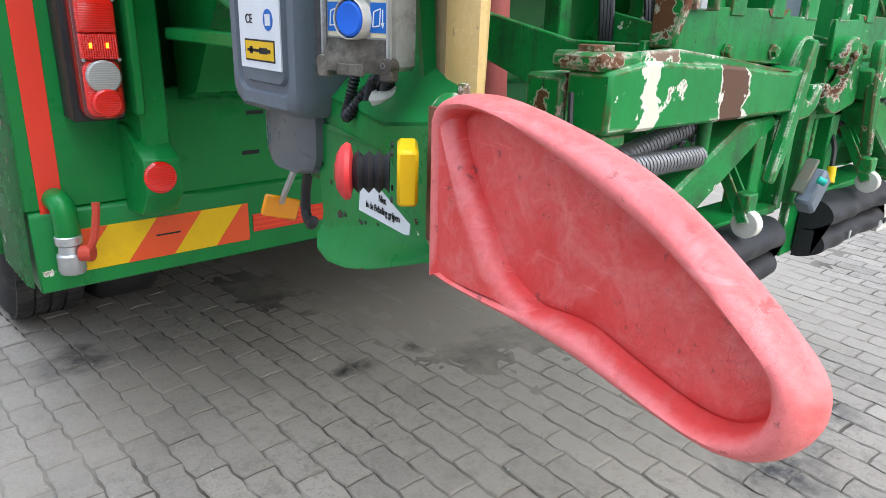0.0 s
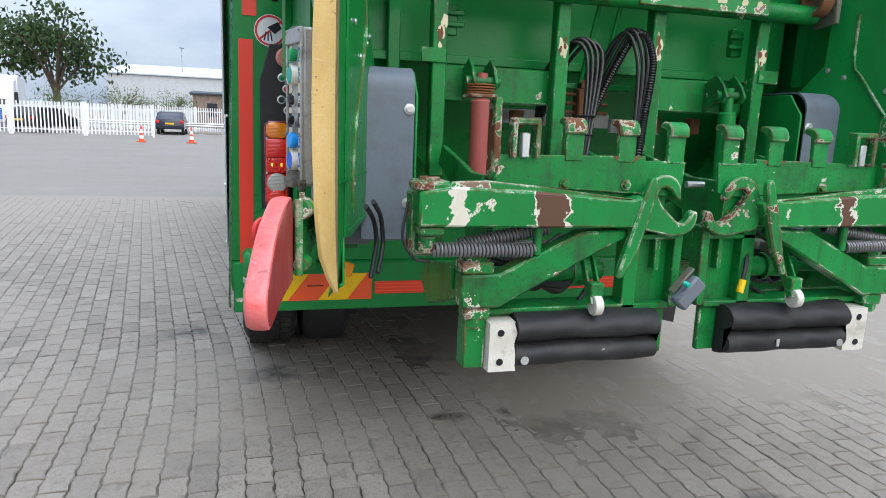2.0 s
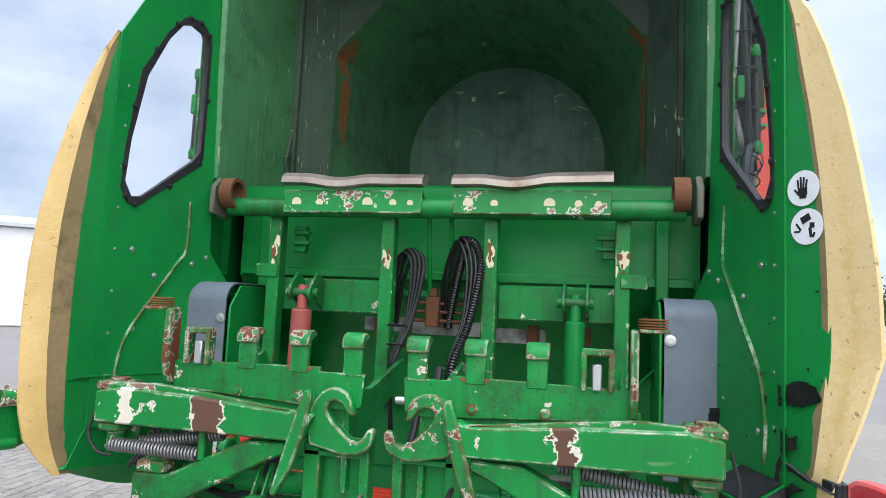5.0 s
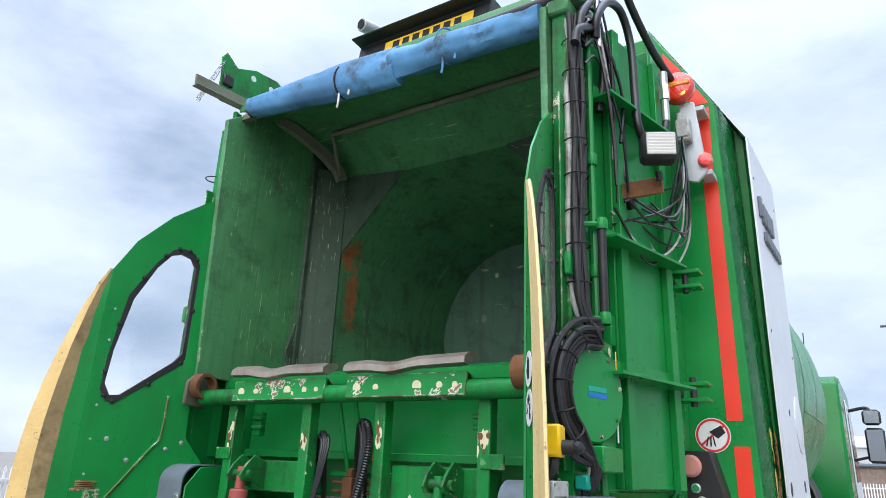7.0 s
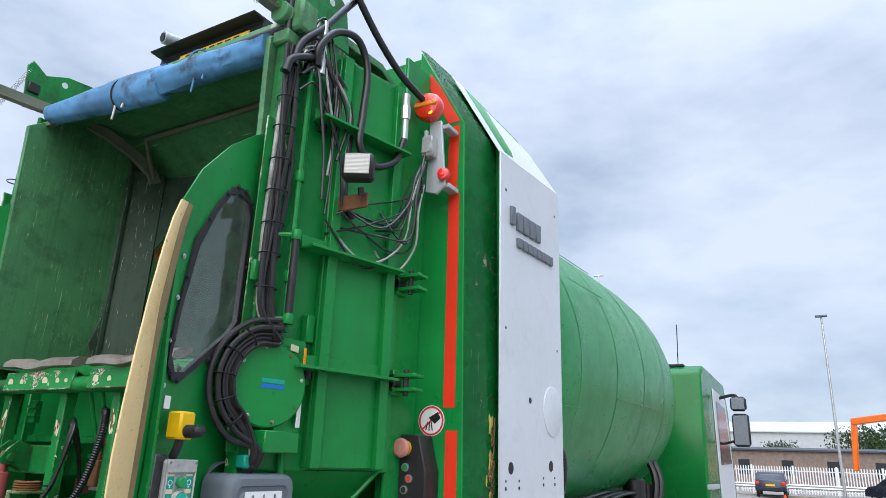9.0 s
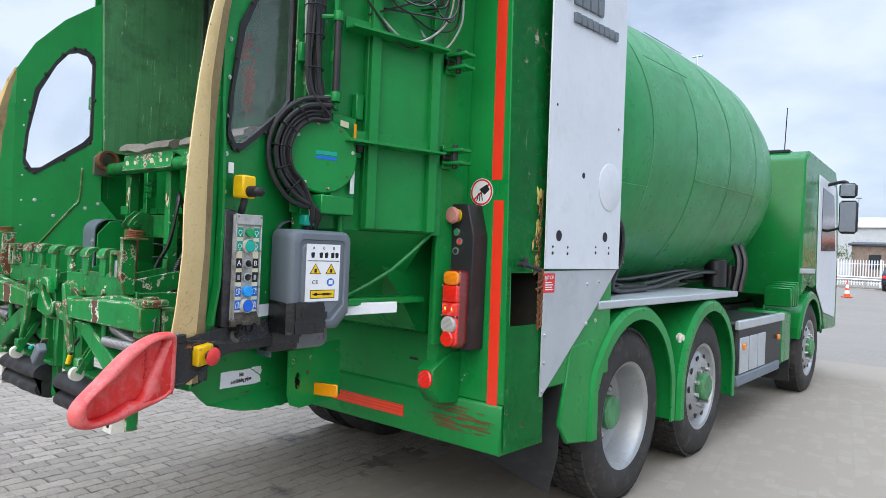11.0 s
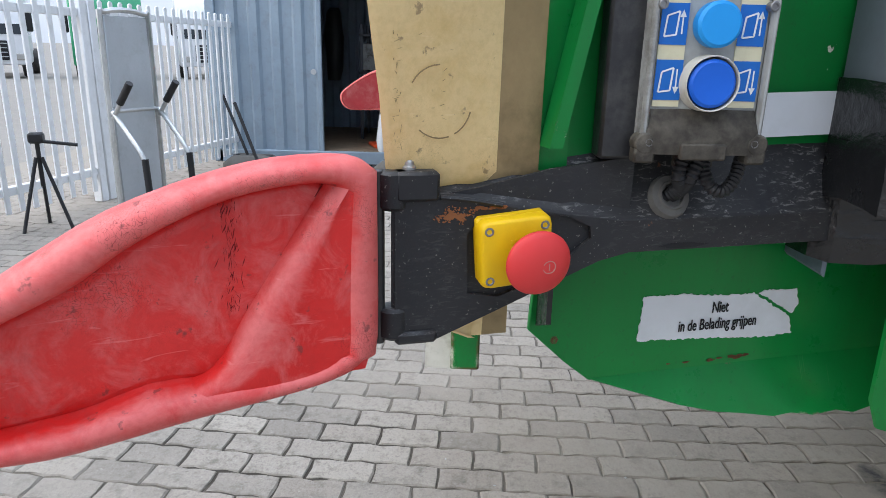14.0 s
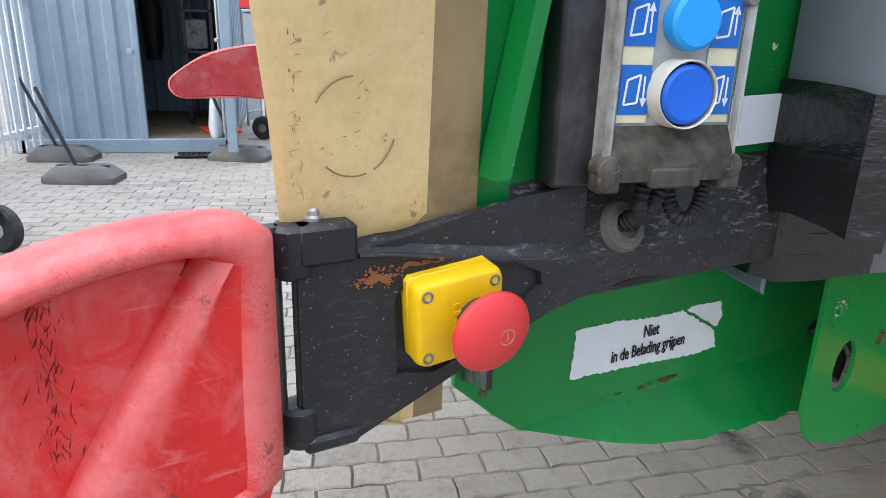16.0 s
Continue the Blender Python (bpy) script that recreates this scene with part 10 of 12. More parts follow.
def stain_mask(n, l, pos):
    """Oily and damp spots of uneven outline at fixed places on the paving."""
    warp = n.new("ShaderNodeTexNoise")
    warp.inputs["Scale"].default_value, warp.inputs["Detail"].default_value, warp.inputs["Roughness"].default_value = 7.0, 6.0, 0.65
    l.new(pos, warp.inputs["Vector"])
    off, add = n.new("ShaderNodeVectorMath"), n.new("ShaderNodeVectorMath")
    off.operation, add.operation = "SCALE", "ADD"
    off.inputs["Scale"].default_value = 0.30
    l.new(warp.outputs["Color"], off.inputs[0])
    l.new(pos, add.inputs[0])
    l.new(off.outputs[0], add.inputs[1])
    total = None
    for x, y, r in STAINS:
        d = n.new("ShaderNodeVectorMath")
        d.operation = "DISTANCE"
        d.inputs[1].default_value = (x + 0.15, y + 0.15, 0.15)
        l.new(add.outputs[0], d.inputs[0])
        one = ramp_node(n, l, d.outputs["Value"], r * 1.25, r * 0.35)
        total = one if total is None else math_node(n, l, "MAXIMUM", total, one)
    blot = ramp_node(n, l, noise_node(n, l, pos, 13.0, 7.0, 0.7), 0.36, 0.60)
    return math_node(n, l, "MULTIPLY", total, math_node(n, l, "ADD", math_node(n, l, "MULTIPLY", blot, 0.9), 0.15))


def dust_mask(n, l, pos):
    """Where dust lies thick: in drifts, and more so further along the yard."""
    sep = n.new("ShaderNodeSeparateXYZ")
    l.new(pos, sep.inputs[0])
    drift = ramp_node(n, l, noise_node(n, l, pos, 0.75, 7.0, 0.66), 0.42, 0.66)
    far = ramp_node(n, l, sep.outputs[1], 2.5, 8.0)
    # behind and beside the truck's right half the joints are filled flush
    wob = math_node(n, l, "MULTIPLY", math_node(n, l, "SUBTRACT", noise_node(n, l, pos, 2.2, 6.0, 0.65), 0.5), 1.5)
    ax, ay = ramp_node(n, l, math_node(n, l, "ADD", sep.outputs[0], wob), -0.55, -0.05), ramp_node(n, l, math_node(n, l, "ADD", sep.outputs[1], wob), -0.35, 0.15)
    zone = math_node(n, l, "MULTIPLY", math_node(n, l, "MULTIPLY", ax, ay), 0.92)
    rim = math_node(n, l, "MAXIMUM", ramp_node(n, l, sep.outputs[0], -5.0, -7.0), ramp_node(n, l, sep.outputs[1], -3.5, -5.0))
    return math_node(n, l, "MAXIMUM", math_node(n, l, "MAXIMUM", drift, far), math_node(n, l, "MAXIMUM", zone, rim))


def paver_material():
    m, n, l, b = shader("grey_paving_brick")
    geo, info = n.new("ShaderNodeNewGeometry"), n.new("ShaderNodeObjectInfo")
    rnd = math_node(n, l, "FRACT", math_node(n, l, "ADD", geo.outputs["Random Per Island"], info.outputs["Random"]), 0.0)
    pos = geo.outputs["Position"]
    base = mix_node(n, l, rnd, (0.205, 0.181, 0.153), (0.315, 0.279, 0.236))
    hue = math_node(n, l, "FRACT", math_node(n, l, "MULTIPLY", rnd, 7.31), 0.0)
    base = mix_node(n, l, math_node(n, l, "MULTIPLY", ramp_node(n, l, hue, 0.55, 1.0), 0.5), base, (0.265, 0.225, 0.185))
    stain = noise_node(n, l, pos, 1.7, 9.0, 0.72)
    base = mix_node(n, l, math_node(n, l, "MULTIPLY", ramp_node(n, l, stain, 0.52, 0.76), 0.55), base, (0.115, 0.100, 0.082))
    patch = noise_node(n, l, pos, 14.0, 8.0, 0.74)
    base = mix_node(n, l, math_node(n, l, "MULTIPLY", ramp_node(n, l, patch, 0.52, 0.66), 0.62), base, (0.105, 0.090, 0.073))
    mott = noise_node(n, l, pos, 46.0, 6.0, 0.72)
    base = mix_node(n, l, math_node(n, l, "MULTIPLY", ramp_node(n, l, mott, 0.53, 0.64), 0.55), base, (0.125, 0.110, 0.092))
    base = mix_node(n, l, math_node(n, l, "MULTIPLY", ramp_node(n, l, mott, 0.42, 0.32), 0.45), base, (0.36, 0.335, 0.30))
    fine = noise_node(n, l, pos, 130.0, 5.0, 0.75)
    base = mix_node(n, l, math_node(n, l, "MULTIPLY", ramp_node(n, l, fine, 0.50, 0.74), 0.5), base, (0.08, 0.071, 0.060))
    base = mix_node(n, l, math_node(n, l, "MULTIPLY", ramp_node(n, l, fine, 0.42, 0.26), 0.4), base, (0.40, 0.37, 0.33))
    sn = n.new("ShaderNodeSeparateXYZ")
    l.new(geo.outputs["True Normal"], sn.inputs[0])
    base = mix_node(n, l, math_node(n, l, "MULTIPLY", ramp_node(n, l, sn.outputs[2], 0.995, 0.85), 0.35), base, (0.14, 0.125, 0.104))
    # dust trodden over bricks and joints alike
    dust = dust_mask(n, l, pos)
    base = mix_node(n, l, math_node(n, l, "MULTIPLY", dust, 0.88), base, mix_node(n, l, patch, (0.305, 0.268, 0.224), (0.245, 0.214, 0.177)))
    spots = stain_mask(n, l, pos)
    base = mix_node(n, l, math_node(n, l, "MULTIPLY", spots, 0.95), base, (0.020, 0.0175, 0.015))
    l.new(base, b.inputs["Base Color"])
    l.new(ramp_node(n, l, spots, 2.3, -0.2), b.inputs["Roughness"])
    bump(n, l, b, math_node(n, l, "ADD", noise_node(n, l, pos, 60.0, 6.0, 0.7), math_node(n, l, "MULTIPLY", patch, 0.6)), 0.7, 0.005)
    return m


def joint_material():
    """Sand in the joints: dark and open in places, filled with pale dust in others."""
    m, n, l, b = shader("sandy_joint")
    pos = n.new("ShaderNodeNewGeometry").outputs["Position"]
    dust = dust_mask(n, l, pos)
    base = mix_node(n, l, dust, (0.036, 0.029, 0.021), (0.270, 0.235, 0.192))
    base = mix_node(n, l, math_node(n, l, "MULTIPLY", ramp_node(n, l, noise_node(n, l, pos, 22.0, 6.0, 0.72), 0.56, 0.70), math_node(n, l, "MULTIPLY", math_node(n, l, "SUBTRACT", 1.0, dust), 0.6)), base, (0.045, 0.040, 0.031))
    l.new(base, b.inputs["Base Color"])
    b.inputs["Roughness"].default_value = 0.95
    bump(n, l, b, noise_node(n, l, pos, 120.0, 4.0), 0.6, 0.004)
    return m


M["ground"] = ground_material()
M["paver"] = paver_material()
M["joint"] = joint_material()
M["asphalt"] = surface("asphalt", (0.16, 0.158, 0.155), 0.9, 0.0, (0.10, 0.095, 0.09), 0.4, 30.0, 0.15, 0.3)
M["oil"] = surface("oily_stain", (0.10, 0.094, 0.086), 0.45, 0.0, (0.03, 0.028, 0.025), 0.6, 20.0, 0.3, 0.3)
M["leaf"] = surface("leaf_green", (0.035, 0.070, 0.018), 0.6, 0.0, (0.02, 0.04, 0.012), 0.4, 3.0, 0.45, 0.2)
M["bush"] = surface("bush_green", (0.075, 0.12, 0.028), 0.6, 0.0, (0.04, 0.06, 0.02), 0.4, 3.0, 0.4, 0.2)
M["bark"] = surface("bark", (0.085, 0.065, 0.048), 0.9, 0.0, (0.04, 0.03, 0.02), 0.4, 20.0, 0.25, 0.6)
M["brickwall"] = surface("weathered_brick_wall", (0.21, 0.155, 0.125), 0.85, 0.0, (0.38, 0.36, 0.34), 0.4, 6.0, 0.25, 0.4)
M["roofsheet"] = surface("pale_roof_sheet", (0.50, 0.52, 0.54), 0.6, 0.0, (0.3, 0.3, 0.3), 0.2, 3.0, 0.08, 0.1)
M["cone"] = surface("orange_cone_plastic", (0.75, 0.085, 0.02), 0.5, 0.0, (0.3, 0.1, 0.05), 0.2, 30.0, 0.1, 0.1)
M["orangev"] = surface("orange_vehicle_paint", (0.78, 0.15, 0.015), 0.4, 0.0, (0.3, 0.1, 0.03), 0.2, 10.0, 0.08, 0.1)
M["carblue"] = surface("dark_blue_car_paint", (0.018, 0.022, 0.035), 0.2, 0.2, (0.1, 0.1, 0.1), 0.1, 30.0, 0.1, 0.03)
M["carblack"] = surface("black_car_paint", (0.012, 0.012, 0.014), 0.2, 0.1, (0.1, 0.1, 0.1), 0.1, 30.0, 0.1, 0.03)
M["vanwhite"] = surface("white_vehicle_paint", (0.72, 0.74, 0.76), 0.35, 0.0, (0.4, 0.4, 0.38), 0.12, 8.0, 0.03, 0.03)
M["redv"] = surface("red_vehicle_paint", (0.55, 0.02, 0.02), 0.35, 0.0, (0.2, 0.05, 0.05), 0.12, 8.0, 0.06, 0.03)
M["greenv"] = surface("green_vehicle_paint", (0.02, 0.26, 0.12), 0.35, 0.0, (0.1, 0.2, 0.15), 0.12, 8.0, 0.06, 0.03)
M["darkbuild"] = surface("dark_cladding", (0.055, 0.065, 0.08), 0.5, 0.0, (0.1, 0.1, 0.1), 0.15, 2.0, 0.08, 0.05)
M["foot"] = surface("recycled_rubber_foot", (0.10, 0.095, 0.088), 0.85, 0.0, (0.2, 0.18, 0.15), 0.4, 30.0, 0.2, 0.4)

bm = B()
xs = [-2500, -400, -100, -40, -14, -7, 7, 14, 40, 100, 400, 2500]
ribbon(bm, [[(x, y, -0.012) for x in xs] for y in xs])
solid("ground", bm, "ground", (0, 0, 0), "grey brick paved yard, worn and dusty", "", "", "structure")


# ---- things around the yard ----
def slat_fence(at, turn, length, height, pitch=0.114, slat_w=0.042, tip=True, feet=True, label="white steel slat fence panel"):
    """A fence panel of pointed flat slats between two posts, on heavy feet."""
    f = thing("slat_fence", at, label, "fence", "white yard fence")
    T = Matrix.Translation(at) @ pose(0, 0, 0, 0, 0, turn)
    lo = 0.10
    for x in (0.0, length):
        bm = B()
        box(bm, x - 0.04, x + 0.04, -0.04, 0.04, 0.0, height, 0.006, T)
        part("post", bm, "whitepaint", f)
        if feet:
            bm = B()
            box(bm, x - 0.12, x + 0.12, -0.38, 0.38, 0.0, 0.12, 0.02, T)
            part("rubber_foot", bm, "foot", f)
    for z in (lo + 0.15, height - 0.10):
        part("rail", box(B(), 0.04, length - 0.04, -0.025, 0.025, z - 0.03, z + 0.03, 0.004, T), "whitepaint", f)
    n_s = int((length - 0.08) / pitch)
    first = None
    for k in range(n_s):
        x = 0.04 + (k + 0.5) * (length - 0.08) / n_s
        if first is None:
            bm = B()
            w = slat_w / 2
            prism(bm, [(-w, lo), (w, lo), (w, height - 0.012), (0.4 * w, height), (-0.4 * w, height), (-w, height - 0.012)], "y", -0.042, -0.026, 0.002)
            first = to_mesh("slat", bm, "whitepaint")
        ob = new("slat", first)
        ob.parent = f
        ob.matrix_basis = pose(0, 0, 0, 0, 0, turn) @ Matrix.Translation((x, 0, 0))
    return f


# fence and feet behind the left of the yard: seen close beside the container
slat_fence((-1.45, -4.475, 0), 168.9, 2.36, 1.57, feet=False)
slat_fence((-3.86, -4.003, 0), 168.9, 2.36, 1.57, feet=False)


def loose_foot(at, turn, rod=True):
    f = thing("barrier_weight", at, "grey recycled rubber weight for a fence", "rubber weight", "loose fence weights")
    T = Matrix.Translation(at) @ pose(0, 0, 0, 0, 0, turn)
    bm = B()
    rows = []
    for z, k in ((0.0, 1.0), (0.05, 1.0), (0.12, 0.72), (0.13, 0.66)):
        rows.append([T @ Vector((x * 0.29 * k, y * 0.16 * k, z)) for x, y in ((-1, -0.8), (-0.8, -1), (0.8, -1), (1, -0.8), (1, 0.8), (0.8, 1), (-0.8, 1), (-1, 0.8))])
    ribbon(bm, rows, True)
    part("rubber_block", bm, "foot", f)
    bm = B()
    for x in (-0.18, 0.0, 0.18):
        box(bm, x - 0.03, x + 0.03, -0.03, 0.03, 0.128, 0.133, 0.0, T)
    pieces("slot", bm, "ink", f)
    if rod:
        bm = B()
        tube(bm, [T @ Vector((-0.05, 0.0, 0.10)), T @ Vector((-0.32, 0.05, 0.75))], 0.016, 8)
        part("rod", bm, "black", f)
    return f


loose_foot((-4.58, -2.87, 0), 80)
loose_foot((-5.48, -1.68, 0), 75)
loose_foot((-5.57, -3.31, 0), 85)
loose_foot((-10.67, 0.09, 0), 80, False)


def container():
    """Blue-grey site container, one leaf of its door open."""
    at = (-6.0, -2.8, 0)
    c = thing("site_container", at, "blue-grey corrugated steel site container with an open door", "container")
    x0, x1, ya, yb, H = -8.4, -5.95, -3.80, -1.82, 2.06

    def sheet(p0, p1, z0, z1, thick=0.03, pitch=0.24):
        p0, p1 = Vector((*p0, 0)), Vector((*p1, 0))
        d = (p1 - p0)
        L = d.length
        d.normalize()
        nrm = Vector((d.y, -d.x, 0))
        prof, s_ = [], 0.0
        while s_ < L:
            for ds, o in ((0.0, 0.0), (0.10, 0.0), (0.13, thick), (0.21, thick)):
                if s_ + ds < L - 0.01:
                    prof.append((s_ + ds, o))
            s_ += 0.24
        prof.append((L, 0.0))
        bm = B()
        for (a0, o0), (a1, o1) in zip(prof, prof[1:]):
            q = [p0 + d * a + nrm * o for a, o in ((a0, o0), (a1, o1), (a1, o1 - 0.004), (a0, o0 - 0.004))]
            slab(bm, [v + Vector((0, 0, z0)) for v in q], (0, 0, z1 - z0))
        bmesh.ops.remove_doubles(bm, verts=bm.verts, dist=0.0005)
        return bm
    part("closed_leaf", sheet((x1, ya + 0.05), (x1, -2.64), 0.14, H - 0.1), "blueg", c, "corrugated closed door leaf", 20)
    part("side_wall", sheet((x1, ya), (x0, ya), 0.12, H - 0.05), "blueg", c, "", 20)
    part("side_wall", sheet((x0, yb), (x1, yb), 0.12, H - 0.05), "blueg", c, "", 20)
    part("back_wall", sheet((x0, ya), (x0, yb), 0.12, H - 0.05), "blueg", c, "", 20)
    part("floor", box(B(), x0, x1, ya, yb, 0.06, 0.14, 0.006), "wood", c, "worn floor")
    part("roof", box(B(), x0, x1 + 0.02, ya - 0.02, yb + 0.02, H - 0.05, H, 0.01), "blueg", c)
    bm = B()
    for y in (ya, yb):
        box(bm, x1 - 0.03, x1 + 0.05, y - 0.05, y + 0.05, 0.0, H, 0.008)
    box(bm, x1 - 0.03, x1 + 0.05, ya, yb, H - 0.14, H, 0.008)
    box(bm, x1 - 0.03, x1 + 0.05, ya, yb, 0.0, 0.14, 0.008)
    box(bm, x1 + 0.0, x1 + 0.045, -2.66, -2.61, 0.14, H - 0.14, 0.006)
    part("door_frame", bm, "blueg", c)
    # open leaf swung out
    part("open_leaf", sheet((x1 + 0.06, yb + 0.02), (x1 + 0.74, yb + 0.10), 0.16, H - 0.12), "blueg", c, "corrugated door leaf standing open", 20)
    bm = B()
    box(bm, x1 + 0.72, x1 + 0.78, yb + 0.05, yb + 0.14, 0.12, H - 0.08, 0.006)
    part("leaf_edge", bm, "blueg", c)
    bm = B()
    cyl(bm, (x1 + 0.75, yb + 0.03, 0.3), (x1 + 0.75, yb + 0.03, H - 0.3), 0.014, 8)
    box(bm, x1 + 0.73, x1 + 0.82, yb + 0.0, yb + 0.03, 1.12, 1.15, 0.004)
    cyl(bm, (x1 + 0.035, -2.70, 1.0), (x1 + 0.055, -2.70, 1.0), 0.03, 12)
    pieces("lock_rod", bm, "steel", c)
    return c


container()
# shelf with clothes and boxes inside the container
sh = thing("tool_rack", (-7.0, -2.1, 0.14), "dark blue steel rack with a jacket and boxes inside the container", "rack")
bm = B()
for x, y in ((-7.7, -2.05), (-7.1, -2.05), (-7.7, -2.35), (-7.1, -2.35)):
    box(bm, x - 0.02, x + 0.02, y - 0.02, y + 0.02, 0.14, 1.55, 0.003)
for z in (0.5, 0.95, 1.4):
    box(bm, -7.72, -7.08, -2.38, -2.02, z, z + 0.03, 0.003)
part("rack_frame", bm, "carblue", sh)
part("grey_box", box(B(), -7.35, -7.10, -2.36, -2.10, 1.0, 1.32, 0.01), "ctrl", sh)
part("bottle", cyl(B(), (-7.15, -2.2, 0.53), (-7.15, -2.2, 0.80), 0.05, 12), "greenv", sh)
bm = B()
rows = []
for z, w, d in ((1.75, 0.06, 0.05), (1.68, 0.20, 0.09), (1.4, 0.22, 0.12), (1.0, 0.20, 0.10), (0.85, 0.19, 0.08)):
    rows.append([(-7.45 + w * math.cos(a) * 0.5, -2.75 + d * math.sin(a) + 0.02 * math.sin(z * 9 + a * 2), z) for a in [k * math.pi / 8 for k in range(16)]])
solid("hanging_jacket", ribbon(bm, rows, True), "blackp", (-7.45, -2.75, 0.85), "dark work jacket hanging inside the container", "jacket", "", "", 60)
bm = B()
rows = []
for z, r in ((0.14, 0.14), (0.25, 0.17), (0.45, 0.13), (0.60, 0.08), (0.66, 0.03)):
    rows.append([(-6.12 + r * math.cos(a) * (1 + 0.15 * math.sin(3 * a + z * 20)), -1.96 + r * 0.5 * math.sin(a), z) for a in [k * math.pi / 9 for k in range(18)]])
solid("rag_bag", ribbon(bm, rows, True), "white", (-6.12, -1.96, 0.14), "crumpled white bag in the container doorway", "bag", "", "", 60)


def cone(at, size=0.75):
    c = thing("traffic_cone", at, "orange and white traffic cone on the yard", "traffic cone", "traffic cones")
    x, y, z = at
    part("base", obox(B(), (x, y, z + 0.02), (size * 0.52, size * 0.52, 0.04), 20, 0, 0, 0.01), "cone", c)
    for a, b, mat in ((0.04, 0.22, "cone"), (0.22, 0.42, "white"), (0.42, 0.55, "cone"), (0.55, 0.78, "white"), (0.78, 1.0, "cone")):
        r = lambda t: size * (0.17 - 0.13 * t)
        part("band", lathe(B(), [(r(a), 0), (r(b), (b - a) * size)] + ([(0, (b - a) * size)] if b == 1.0 else []), (x, y, z + a * size), (0, 0, 1), 16), mat, c)
    return c


for at in ((-6.5, 31.5, 0), (-4.35, 32.0, 0), (-2.35, 33.0, 0), (0.55, 26.0, 0), (2.75, 24.5, 0)):
    cone(at)
cone((-6.45, -1.96, 0.14), 0.72)

# speed sign on its post beside the container
sg = thing("speed_sign", (-8.32, -1.53, 0), "round red and white speed limit sign on a grey post", "sign")
part("post", cyl(B(), (-8.32, -1.53, 0), (-8.32, -1.53, 2.1), 0.03, 10), "steel", sg)
disc = part("disc", lathe(B(), [(0.20, 0), (0.20, 0.02), (0, 0.02)], (-8.29, -1.53, 1.82), (1, 0.08, 0), 36), "redink", sg)
part("face", lathe(B(), [(0.155, 0), (0.155, 0.002), (0, 0.002)], (-8.268, -1.528, 1.82), (1, 0.08, 0), 36), "white", disc)
lettering("numerals", "10", 0.22, Matrix.Translation((-8.263, -1.528, 1.82)) @ pose(0, 0, 0, 90, 0, 94.6), "ink", disc, "", 0.003)
part("second_disc", lathe(B(), [(0.20, 0), (0.20, 0.02), (0, 0.02)], (-8.36, -1.47, 1.80), (0.9, 0.43, 0), 36), "redv", sg)


def hand_truck(at, turn):
    """Folding stretcher-like hand truck: grey panel in a chrome frame, black grips, two wheels."""
    h = thing("hand_truck", at, "grey panelled hand truck with chrome frame and black grips", "hand truck")
    T = Matrix.Translation(at) @ pose(0, 0, 0, 0, 0, turn)
    P = lambda x, y, z: T @ Vector((x, y, z))
    part("panel", box(B(), -0.15, 0.15, -0.008, 0.008, 0.20, 1.40, 0.005, T), "alu", h, "grey panel")
    bm = B()
    tube(bm, [P(-0.17, 0, 0.14), P(-0.17, 0, 1.30), P(-0.13, 0, 1.42), P(0.13, 0, 1.42), P(0.17, 0, 1.30), P(0.17, 0, 0.14)], 0.016, 8, 5)
    for z in (0.30, 0.86):
        tube(bm, [P(-0.17, 0, z), P(0.17, 0, z)], 0.014, 8)
    for x in (-0.17, 0.17):
        tube(bm, [P(x, -0.02, 0.86), P(x * 1.0, -0.20, 0.66), P(x, -0.25, 0.58)], 0.014, 8, 4)
        tube(bm, [P(x, -0.02, 0.82), P(x, -0.10, 0.92)], 0.013, 8)
    part("chrome_frame", bm, "steel", h, "chrome tube frame")
    for x in (-0.17, 0.17):
        part("grip", cyl(B(), P(x, -0.09, 0.91), P(x, -0.19, 1.03), 0.022, 10), "blackp", h)
        part("leg_sleeve", cyl(B(), P(x, -0.25, 0.60), P(x, -0.27, 0.20), 0.020, 10), "blackp", h)
        wh = part("wheel", lathe(B(), [(0.05, -0.035), (0.12, -0.035), (0.135, -0.02), (0.135, 0.02), (0.12, 0.035), (0.05, 0.035)], P(x * 1.35, -0.22, 0.135), T.to_3x3() @ Vector((1, 0, 0)), 28), "tyre", h)
        part("wheel_rim", lathe(B(), [(0, -0.02), (0.055, -0.025), (0.055, 0.025), (0, 0.02)], P(x * 1.35, -0.22, 0.135), T.to_3x3() @ Vector((1, 0, 0)), 20), "steel", wh)
    part("axle", cyl(B(), P(-0.22, -0.22, 0.135), P(0.22, -0.22, 0.135), 0.012, 8), "steel", h)
    return h


hand_truck((-2.56, -3.08, 0), 156)
hand_truck((-7.05, -1.62, 0), 156)

# tripod by the fence
tp = thing("camera_tripod", (-2.87, -3.92, 0), "small black tripod with a pan handle", "tripod")
bm = B()
for k in range(3):
    a = math.radians(90 + 120 * k)
    tube(bm, [(-2.87 + 0.17 * math.cos(a), -3.92 + 0.17 * math.sin(a), 0.0), (-2.87 + 0.02 * math.cos(a), -3.92 + 0.02 * math.sin(a), 0.50)], 0.012, 8)
pieces("leg", bm, "blackp", tp)
part("column", cyl(B(), (-2.87, -3.92, 0.30), (-2.87, -3.92, 0.60), 0.014, 10), "blackp", tp)
part("head", obox(B(), (-2.87, -3.92, 0.63), (0.09, 0.09, 0.07), 20, 0, 0, 0.012), "blackp", tp)
part("pan_handle", tube(B(), [(-2.86, -3.90, 0.61), (-2.97, -3.70, 0.575)], 0.012, 8), "blackp", tp)
